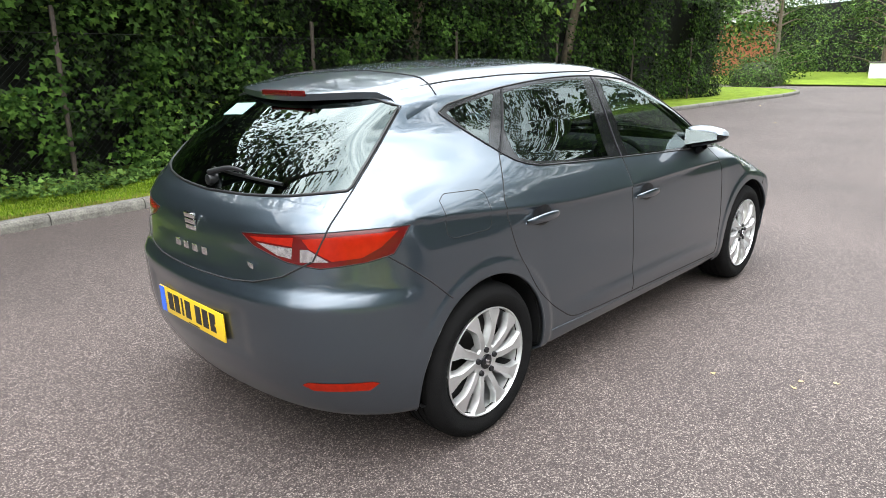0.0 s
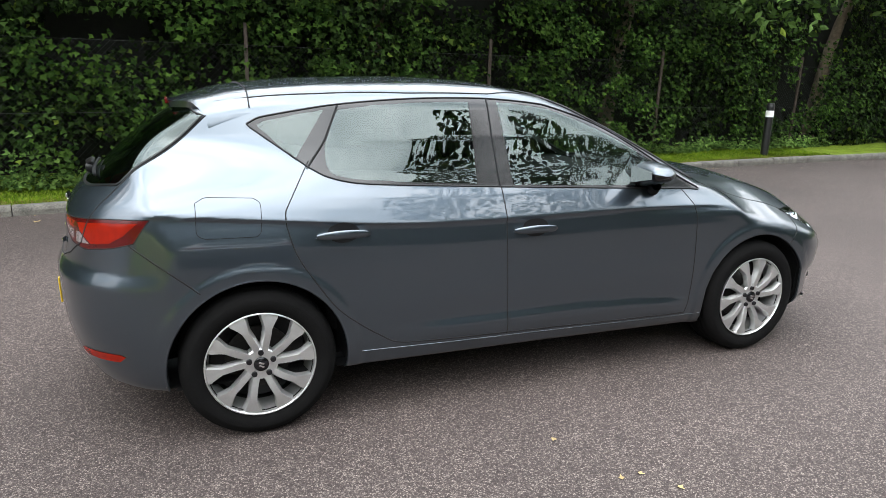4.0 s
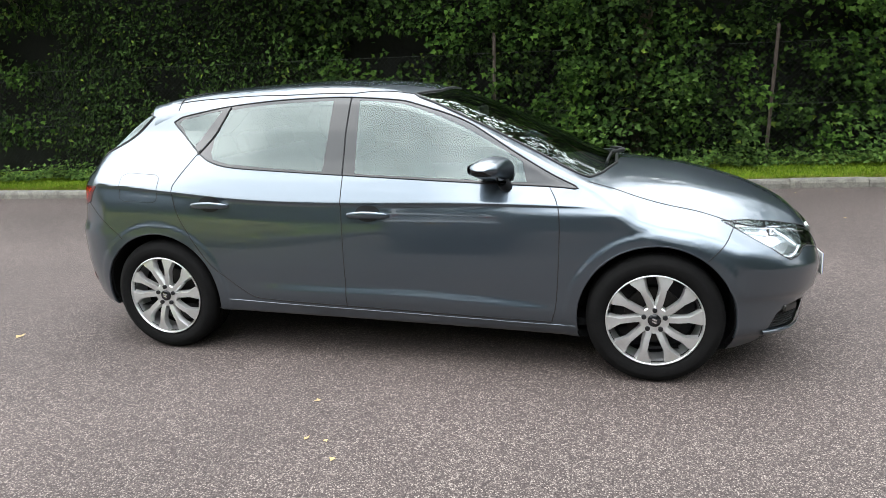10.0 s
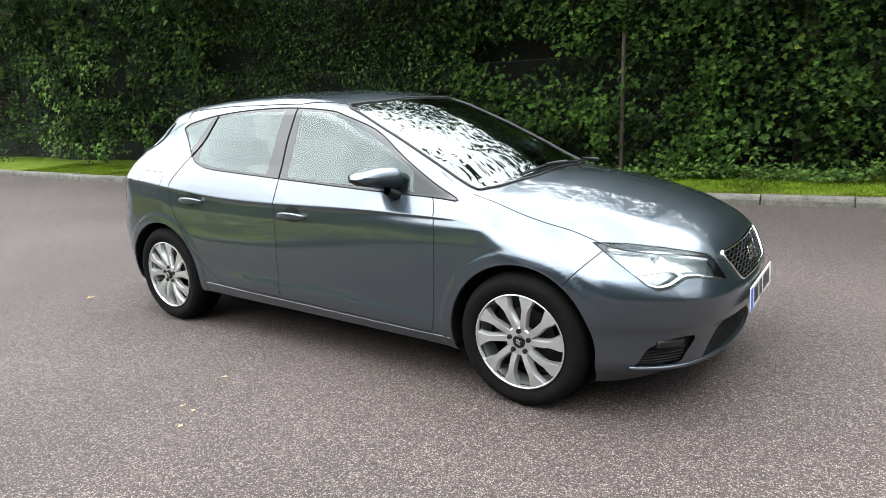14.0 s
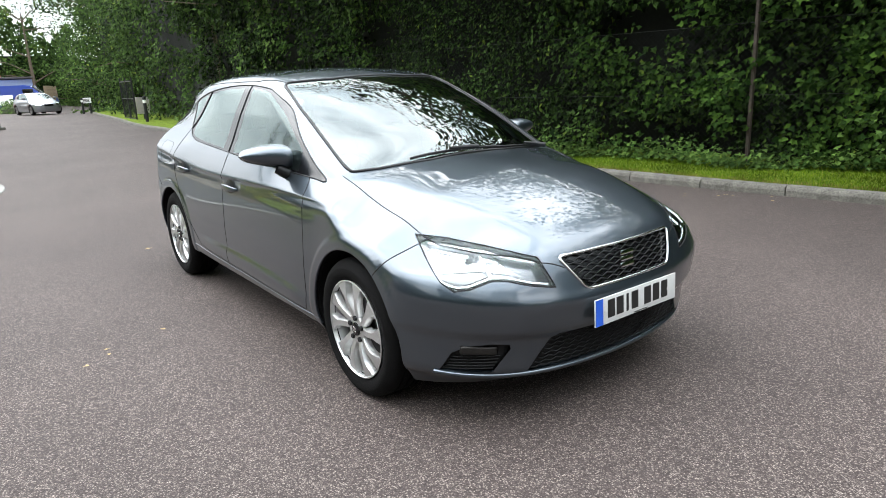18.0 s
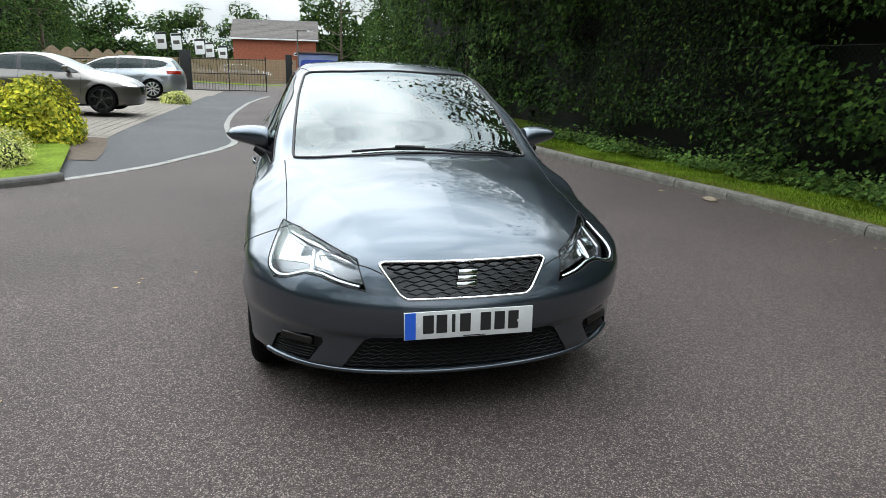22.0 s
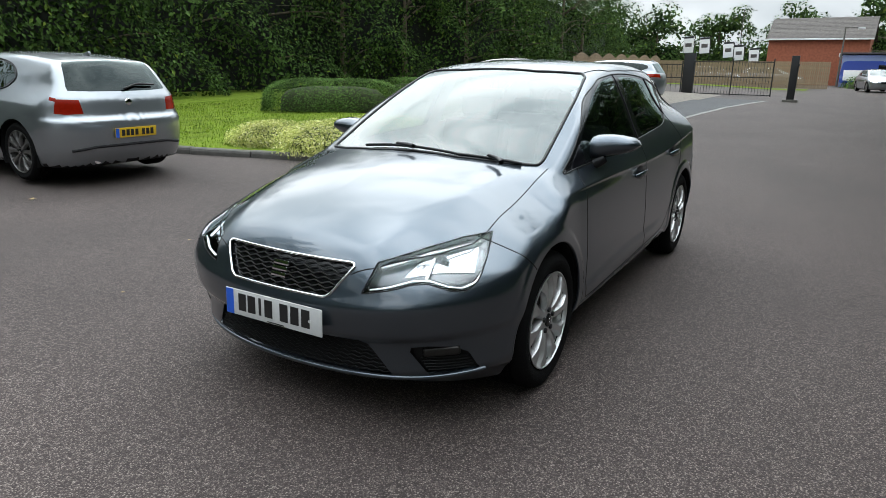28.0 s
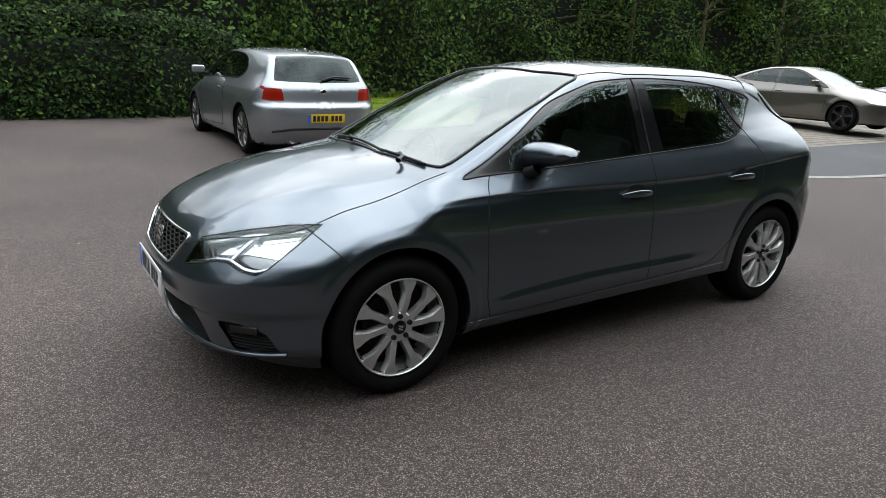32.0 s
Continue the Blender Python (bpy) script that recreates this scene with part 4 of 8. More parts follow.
pans = shell.panels(rest_of)
pans.pop("arch", None)
both = lambda n, m, **k: skin(n, pans[n], m, car, both=True, **k)
both("bonnet", PAINT)
both("roof", PAINT)
both("front_bumper", PAINT)
both("rear_bumper", PAINT)
both("tailgate", PAINT)
both("windscreen", GLASS)
both("tailgate_glass", TINTED)
both("underbody", PLASTIC, label="black plastic underbody")
both("upper_grille", GLOSSBLACK, push=-0.012)
both("lower_grille", PLASTIC, push=-0.015)
for mir in (False, True):
    kw = dict(mirror=mir)
    skin("body_side", pans["body_side"], PAINT, car, **kw)
    fd = skin("front_door", pans["front_door"], PAINT, car, **kw)
    rd = skin("rear_door", pans["rear_door"], PAINT, car, **kw)
    skin("window_surround", pans["window_surround"], GLOSSBLACK, car, label="gloss black window surround", **kw)
    skin("front_door_glass", pans["front_glass"], SIDEGLASS, fd, **kw)
    skin("rear_door_glass", pans["rear_glass"], TINTED, rd, **kw)
    skin("quarter_glass", pans["quarter_glass"], TINTED, car, **kw)
    skin("rear_reflector", pans["rear_reflector"], REDLENS, car, push=0.002, label="red plastic reflector", **kw)
    skin("fuel_flap" if not mir else "rear_quarter_skin", pans["fuel_flap"], PAINT, car, **kw)
    skin("fog_recess", pans["fog_recess"], PLASTIC, car, push=-0.02, **kw)
    hl = skin("headlamp", pans["headlamp"], LENS, car, label="clear headlamp lens", **kw)
    hl.visible_shadow = False
    tl = skin("tail_lamp", pans["tail_lamp"], REDDEEP, car, label="red tail lamp", **kw)
    skin("reversing_lamp", pans["tail_white"], CLEARLENS, tl, label="clear reversing lamp", **kw)
    skin("brake_lamp", pans["tail_dark"], REDLENS, tl, label="bright orange-red brake lamp", **kw)
    skin("fog_lamp", pans["tail_inner"], REDMID, tl, **kw)
    dip = pans["headlamp"]
    back = (dip[0] - np.array([0.055, 0.0, 0.0]) + np.array([0, 0.03, 0]), dip[1], dip[2])
    skin("lamp_housing", back, HOUSING, hl, label="grey lamp housing", **kw)
# dark cabin lining inside the skin
lin = [pans[k] for k in ("body_side", "front_door", "rear_door", "window_surround", "roof", "tailgate", "front_bumper", "rear_bumper", "bonnet") if k in pans]
lv, lf = join([(p[0] - p[2] * 0.03, p[1]) for p in lin])
both_v, both_f = join([(lv, lf), (lv * np.array([1, -1, 1]), lf)])
child(new("cabin_lining", mesh_of("cabin_lining", both_v, both_f, CABIN, True)), car)


def seam(pts, proj, depth=0.0, r=0.0032, mir=(1, -1), name="shut_line"):
    p = shell.on(pts, proj, depth)
    n = shell.normals(p)
    p = p - n * r * 0.35
    for s in mir:
        q = p * np.array([1, s, 1])
        tube(name, q, r, SHUT, car, 5)


door_line = lambda pts: dense(smooth_line(pts, 60), 0.015, False)
seam(door_line([(-0.222, 0.992), (-0.219, 0.835), (-0.212, 0.518), (-0.208, 0.312)]), SIDE)
seam(door_line([(0.818, 0.937), (0.866, 0.845), (0.876, 0.701), (0.866, 0.40), (0.845, 0.286)]), SIDE)
seam(door_line([(-1.075, 1.118), (-1.17, 0.975), (-1.195, 0.925), (-1.185, 0.85), (-1.154, 0.757), (-1.09, 0.65), (-1.009, 0.535), (-0.92, 0.455), (-0.821, 0.385), (-0.735, 0.340), (-0.60, 0.330)]), SIDE)
seam(door_line([(-0.60, 0.330), (0.0, 0.312), (0.845, 0.286)]), SIDE, r=0.004)
seam(dense(FUEL, 0.015), SIDE, r=0.0018, mir=(1,))
seam(door_line(FB_SEAM), SIDE)
seam(door_line(RB_SEAM), SIDE)
seam(dense([q for q in BONNET[4:13]], 0.015, False), TOP, 0.5, r=0.003)
seam(dense(HEAD, 0.015), FQ, 0.9, r=0.003)
seam(dense(TAIL, 0.015), RQ, 0.9, r=0.0025)
seam(dense([(0.0, 0.712), (0.28, 0.716), (0.40, 0.728), (0.52, 0.762), (0.62, 0.822)], 0.015, False), REAR, 1.0, r=0.004)
seam(dense([(-0.930, 0.822), (-0.868, 0.941), (-0.798, 1.041), (-0.718, 1.163), (-0.640, 1.294)], 0.015, False), RQ, 0.9, r=0.004)

# ---- wheels ----
def lathe(profile, seg, y_sign=1):
    """Turns (radius, y) points about the y axis."""
    v, f = [], []
    n = len(profile)
    for k in range(seg):
        a = 2 * math.pi * k / seg
        for r, y in profile:
            v.append((r * math.cos(a), y, r * math.sin(a)))
    for k in range(seg):
        l = (k + 1) % seg
        for i in range(n - 1):
            f.append((k * n + i, l * n + i, l * n + i + 1, k * n + i + 1))
    return v, f


def turned(name, profile, seg, mat, parent, label=""):
    v, f = lathe(profile, seg)
    ob = new(name, mesh_of(name, v, f, mat, True))
    me = ob.data
    bm = bmesh.new()
    bm.from_mesh(me)
    bmesh.ops.recalc_face_normals(bm, faces=bm.faces)
    for e in bm.edges:
        if len(e.link_faces) == 2 and e.calc_face_angle(0) > radians(32):
            e.smooth = False
    bm.to_mesh(me)
    bm.free()
    ob.parent = parent
    if label:
        tagged(ob, label)
    return ob


def spoke_bm(r0, r1, a_in, a_out, w0, w1, y0, y1, depth, side):
    """One spoke: a flat-faced blade that flares out into the rim, with a broad chamfer on one flank."""
    bm = bmesh.new()
    n = 11
    rows = []
    for i in range(n):
        t = i / (n - 1)
        r = r0 + (r1 - r0) * t
        a = a_in + (a_out - a_in) * t
        w = w0 + (w1 - w0) * min(1.0, max(0.0, (t - 0.60) / 0.32)) ** 1.2
        y = y0 + (y1 - y0) * t - 0.010 * math.sin(math.pi * t)
        c = Vector((math.cos(a), 0, math.sin(a)))
        q = Vector((-math.sin(a), 0, math.cos(a)))
        row = []
        for k, dy in ((-0.5 * w - 0.010, depth), (-0.5 * w - 0.007, 0.014), (-0.5 * w, 0.0), (0.5 * w, 0.0), (0.5 * w + 0.003, 0.010), (0.5 * w + 0.005, depth)):
            row.append(bm.verts.new(c * r + q * (k * side) + Vector((0, y + dy, 0))))
        rows.append(row)
    for a, b in zip(rows, rows[1:]):
        for k in range(5):
            bm.faces.new((a[k], a[k + 1], b[k + 1], b[k]))
    return bm


def wheel(parent, m, R=0.316, rim=0.222, width=0.205, alloy=None, spokes=10, twist=0.12, seg=72):
    """A tyre on an alloy rim with spokes, bolts, cap and brake disc; the outer face looks along -y, 0 at the hub's face."""
    alloy = alloy or ALLOY
    w = empty("wheel")
    w.parent = parent
    w.matrix_local = m
    tyre = [(rim - 0.012, 0.012), (rim + 0.006, -0.004), (rim + 0.022, -0.012), (rim + 0.05, -0.017), (R - 0.036, -0.014), (R - 0.016, -0.003), (R - 0.006, 0.012), (R - 0.002, 0.022)]
    for gy in (0.052, 0.092, 0.132, 0.166):
        if gy < width - 0.03:
            tyre += [(R, gy - 0.005), (R - 0.007, gy - 0.004), (R - 0.007, gy + 0.004), (R, gy + 0.005)]
    tyre += [(R - 0.003, width - 0.03), (R - 0.016, width - 0.008), (R - 0.05, width), (rim, width - 0.01)]
    ty = turned("tyre", tyre, seg, RUBBER, w, "black rubber tyre")
    turned("rim", [(rim - 0.001, -0.004), (rim + 0.001, -0.009), (rim - 0.004, -0.011), (rim - 0.007, -0.007), (rim - 0.009, 0.012)], seg, alloy, w)
    turned("barrel", [(rim - 0.009, 0.012), (rim - 0.014, 0.03), (rim - 0.024, 0.085), (rim - 0.022, 0.10)], seg, alloy, w)
    # black from here inwards paints the shade deep inside the wheel
    turned("barrel_rear", [(rim - 0.022, 0.10), (rim - 0.02, 0.18)], seg, TRIM, w)
    if spokes == 10:
        for k in range(10):
            pair, side = 2 * math.pi * (k // 2 + 0.25) / 5, 1 if k % 2 else -1
            part("spoke", spoke_bm(0.056, rim - 0.006, pair + side * 0.27, pair + side * 0.314 + twist, 0.025, 0.066, 0.002, -0.005, 0.03, side), alloy, w, angle=20)
    else:
        for k in range(spokes):
            a = 2 * math.pi * (k + 0.15) / spokes
            part("spoke", spoke_bm(0.056, rim - 0.006, a, a + twist, 0.036, 0.50 / spokes, 0.002, -0.005, 0.03, 1), alloy, w, angle=20)
    turned("hub", [(0.0, 0.001), (0.062, 0.001), (0.068, 0.006), (0.070, 0.04)], 40, alloy, w)
    turned("hub_cap", [(0.0, -0.009), (0.024, -0.008), (0.030, -0.004), (0.031, 0.004)], 28, GLOSSBLACK, w, "black centre cap")
    for s in (-1, 1):
        part("cap_emblem", box_bm(0.022, 0.002, 0.008, pose(0, -0.0095, 0.0065 * s, 0, 25, 0), 0.001), CHROME, w)
    for k in range(5):
        a = 2 * math.pi * (k + 0.25) / 5
        part("wheel_bolt", cyl_bm(0.0125, 0.011, 0.012, 12, pose(0.050 * math.cos(a), -0.002, 0.050 * math.sin(a), 90)), TRIM, w)
    turned("brake_disc", [(0.02, 0.085), (0.135, 0.085), (0.135, 0.095)], 40, DISC, w)
    # added black disc closes the wheel, for the shade behind the spokes
    turned("wheel_backing", [(0.0, 0.12), (rim - 0.03, 0.12), (rim - 0.02, 0.185)], 40, TRIM, w)
    return w


FACE = 0.845
for hx in HUBS:
    wheel(car, pose(hx, -FACE, 0.316))
    wheel(car, pose(hx, FACE, 0.316, 0, 0, 180))
    for s in (1, -1):
        v, f = [], []
        n = 30
        low = (-14, 194) if hx > 0 else (-8, 188)
        ring = np.radians(np.linspace(low[0], low[1], n + 1))
        rim_y = shell.on(np.c_[hx + 0.372 * np.cos(ring), 0.318 + 0.372 * np.sin(ring)], SIDE)[:, 1] + 0.012
        for a, y0 in zip(ring, rim_y):
            for y in (y0, -0.62, -0.56):
                v.append((hx + 0.366 * math.cos(a), s * y, 0.318 + 0.366 * math.sin(a)))
            v.append((hx + 0.05 * math.cos(a), s * -0.55, 0.318 + 0.05 * math.sin(a)))
        for k in range(n):
            for j in range(3):
                f.append((k * 4 + j, k * 4 + j + 1, k * 4 + 5 + j, k * 4 + 4 + j))
        child(new("arch_liner", mesh_of("arch_liner", v, f, PLASTIC, True)), car)
        lip = np.array([(hx + 0.361 * math.cos(a), 0.318 + 0.361 * math.sin(a)) for a in np.radians(np.linspace(-12, 192, 60))])
        lp = shell.on(lip, SIDE) + np.array([0, 0.006, 0])
        tube("arch_lip", lp * np.array([1, s, 1]), 0.007, PAINT, car, 6)


# ---- mirrors, handles, wipers ----
def door_mirror(s):
    root = empty("door_mirror")
    root.parent = car
    n, m = 15, 28
    rings = []
    for i in range(n):
        t = i / (n - 1)
        y = 0.745 + 0.245 * t
        top = 1.074 + 0.016 * math.sin(math.pi * t) - 0.016 * t
        bot = 0.946 + 0.066 * t ** 1.2
        end = max(0.04, (1 - max(0, (t - 0.80) / 0.20) ** 2.2) ** 0.5) * max(0.25, (1 - max(0, (0.12 - t) / 0.12) ** 2) ** 0.5)
        zc, hz = (top + bot) / 2, (top - bot) / 2 * end
        x0, x1 = 0.505 - 0.035 * t, 0.668 - 0.070 * t
        xc, hx_ = (x0 + x1) / 2, (x1 - x0) / 2 * max(end, 0.3)
        ring = []
        for k in range(m):
            a = 2 * math.pi * k / m
            ca, sa = math.cos(a), math.sin(a)
            e = 0.62 if ca < 0 else 0.95
            ring.append((xc + hx_ * math.copysign(abs(ca) ** e, ca), s * y, zc + hz * math.copysign(abs(sa) ** 0.8, sa)))
        rings.append(ring)
    for name, mat, lo, hi in (("mirror_cap", PAINT, -4, m // 2 - 1), ("mirror_housing", GLOSSBLACK, m // 2 - 1, m - 4)):
        bm = bmesh.new()
        vs = [[bm.verts.new(r[k % m]) for k in range(lo, hi + 1)] for r in rings]
        for a, b in zip(vs, vs[1:]):
            for k in range(len(a) - 1):
                bm.faces.new((a[k], a[k + 1], b[k + 1], b[k]))
        for row in (vs[0], vs[-1]):
            bm.faces.new(row)
        part(name, bm, mat, root, "painted mirror cap" if mat is PAINT else "black mirror housing")
    bm = bmesh.new()
    q = [bm.verts.new((0.498 - 0.035 * t, s * (0.745 + 0.245 * t), z)) for t, z in ((0.08, 0.975), (0.08, 1.062), (0.86, 1.054), (0.86, 1.018))]
    bm.faces.new(q)
    part("mirror_glass", bm, CHROME, root, "mirror glass", smooth=False)
    arm = spline([(0.640, s * 0.735, 0.915), (0.622, s * 0.775, 0.930), (0.605, s * 0.83, 0.965)], 8)
    tube("mirror_arm", arm, [0.026, 0.027, 0.028, 0.029, 0.03, 0.03, 0.028, 0.026], TRIM, root, 10)


for s in (-1, 1):
    door_mirror(s)


def handle(x0, x1, z, s):
    t = np.linspace(0, 1, 15)
    x = x0 + (x1 - x0) * t
    zz = z + 0.004 * np.sin(math.pi * t)
    base = shell.on(np.c_[x, zz], SIDE)
    nrm = shell.normals(base)
    lift = 0.004 + 0.030 * np.sin(math.pi * t) ** 0.55
    p = base + nrm * lift[:, None]
    v, f = [], []
    m = 10
    for i in range(15):
        h = 0.008 + 0.011 * math.sin(math.pi * t[i]) ** 0.5
        for k in range(m):
            a = 2 * math.pi * k / m
            q = p[i] + nrm[i] * 0.007 * math.cos(a) + np.array([0, 0, 1]) * h * math.sin(a)
            v.append(q * np.array([1, s, 1]))
    for i in range(14):
        for k in range(m):
            l = (k + 1) % m
            f.append((i * m + k, i * m + l, i * m + m + l, i * m + m + k))
    f += [tuple(range(m)), tuple(range(14 * m, 15 * m))]
    h_ob = child(new("door_handle", mesh_of("door_handle", v, f, PAINT, True)), car)
    xc, w = (x0 + x1) / 2, abs(x1 - x0) * 0.30
    ring = [(xc, z)] + [(xc + w * math.cos(a), z + 0.010 + 0.042 * math.sin(a)) for a in np.linspace(0, 2 * math.pi, 24, endpoint=False)]
    q = shell.on(ring, SIDE)
    q = (q + shell.normals(q) * 0.003) * np.array([1, s, 1])
    fan = [(0, 1 + k, 1 + (k + 1) % 24) for k in range(24)]
    child(new("handle_cup", mesh_of("handle_cup", q, [g for g in fan], TRIM, True)), h_ob)


for s in (1, -1):
    handle(-1.079, -0.855, 0.832, s)
    handle(-0.185, 0.040, 0.795, s)


def wiper(pts, proj, depth, lift, name="wiper"):
    root = empty(name)
    root.parent = car
    pts = np.asarray(pts)
    blade = shell.on(dense(pts[:2], 0.03, False), proj, depth)
    n = shell.normals(blade)
    tube("wiper_blade", blade + n * (lift * 0.4), 0.007, TRIM, root, 6)
    arm = spline(pts[2:], 14)
    q = shell.on(arm, proj, depth)
    tube("wiper_arm", q + shell.normals(q) * np.linspace(lift * 1.2, lift, 14)[:, None], np.linspace(0.013, 0.007, 14), TRIM, root, 6)
    return root


# v of the plan runs to the car's right
wiper([(1.075, 0.34), (1.115, -0.27), (1.16, -0.02), (1.125, 0.05), (1.10, 0.12)], TOP, 0.6, 0.028)
wiper([(1.115, -0.24), (1.045, -0.56), (1.15, -0.50), (1.11, -0.46), (1.085, -0.40)], TOP, 0.6, 0.028)
wiper([(-0.04, 1.055), (0.40, 1.040), (0.0, 1.03), (0.10, 1.055), (0.20, 1.052)], REAR, 1.0, 0.03)
turned("wiper_boss", [(0.0, -0.02), (0.02, -0.015), (0.026, 0.0), (0.026, 0.02)], 16, TRIM, car).matrix_local = pose(-1.945, 0.0, 1.03, 0, 0, -90)


# ---- grilles, lamps, plates, badges ----
def zigzag(z0, half, amp, pitch, phase, shell_push):
    y = np.arange(-half, half + 0.001, pitch / 2)
    z = z0 + amp * np.where((np.arange(len(y)) + phase) % 2 == 0, 1, -1)
    p = shell.on(np.c_[y, z], FRONT, 1.0)
    return p + shell.normals(p) * shell_push


for k in range(9):
    z = 0.557 + 0.0152 * k
    half = 0.245 + (z - 0.552) / 0.13 * 0.085
    tube("grille_bar", zigzag(z, half, 0.0048, 0.066, k, -0.003), 0.0030, HONEYCOMB, car, 5)
for k in range(8):
    z = 0.250 + 0.0172 * k
    half = 0.475 - max(0, (z - 0.262) / 0.11) * 0.085
    tube("intake_bar", zigzag(z, half, 0.005, 0.05, k, -0.008), 0.0035, PLASTIC, car, 4)
gr = dense([q for q in GRILLE[1:-1]] + [(-q[0], q[1]) for q in reversed(GRILLE[1:-1])], 0.012)
tube("grille_frame", shell.on(gr, FRONT, 1.0) + np.array([0.002, 0, 0]), 0.0062, CHROME, car, 6, True, "polished chrome grille frame")


def plate(m, face, blue_side):
    root = empty("number_plate")
    root.parent = car
    root.matrix_local = m
    part("plate_board", box_bm(0.52, 0.006, 0.111, None, 0.0025, 2), face, root, "number plate with dark bars")
    part("country_band", box_bm(0.042, 0.0014, 0.107, pose(-0.236 * blue_side, -0.0037, 0)), BLUEPLATE, root, "blue band")
    xs = [-0.165, -0.112, -0.065, -0.018, 0.065, 0.122, 0.179]
    for i, x in enumerate(xs):
        w = 0.014 if i == 2 else 0.043
        part("plate_bar", box_bm(w, 0.0014, 0.074, pose(x, -0.0037, 0.004), 0.0006), INK, root, smooth=False)
    for x in (-0.2, 0.2):
        part("plate_screw", cyl_bm(0.006, 0.006, 0.003, 12, pose(x, -0.004, -0.002, 90)), face, root)
    part("maker_strip", box_bm(0.09, 0.0012, 0.004, pose(0.02, -0.0036, -0.05)), INK, root)


plate(pose(2.163, 0, 0.457, -2, 0, 90), WHITEPLATE, 1)
plate(pose(-2.088, 0, 0.53, 1, 0, -90), YELLOWPLATE, 1)


def emblem(m, h, name="badge"):
    root = empty(name)
    root.parent = car
    root.matrix_local = m
    for dz, dx in ((0.30, 0.06), (0.0, 0.0), (-0.30, -0.06)):
        part("badge_bar", box_bm(h * 0.95, 0.010, h * 0.24, pose(dx * h, 0, dz * h), 0.003), CHROME, root)
    part("badge_back", box_bm(h * 0.96, 0.006, h * 0.86, pose(0, 0.005, 0), 0.003), GLOSSBLACK, root)


emblem(pose(2.105, 0, 0.622, -14, 0, 90), 0.082)
emblem(pose(-2.046, 0, 0.885, 8, 0, -90), 0.082)
for k in range(4):
    p = shell.on([(-0.105 + 0.07 * k, 0.790)], REAR, 1.0)[0]
    part("name_bar", box_bm(0.038, 0.006, 0.030, pose(p[0] - 0.003, p[1], p[2], 0, 0, -90), 0.002), CHROME, car)
p = shell.on([(0.375, 0.785)], REAR, 1.0)[0]
part("trim_badge", box_bm(0.062, 0.005, 0.018, pose(p[0] - 0.003, p[1], p[2], 0, 0, -100), 0.002), CHROME, car)

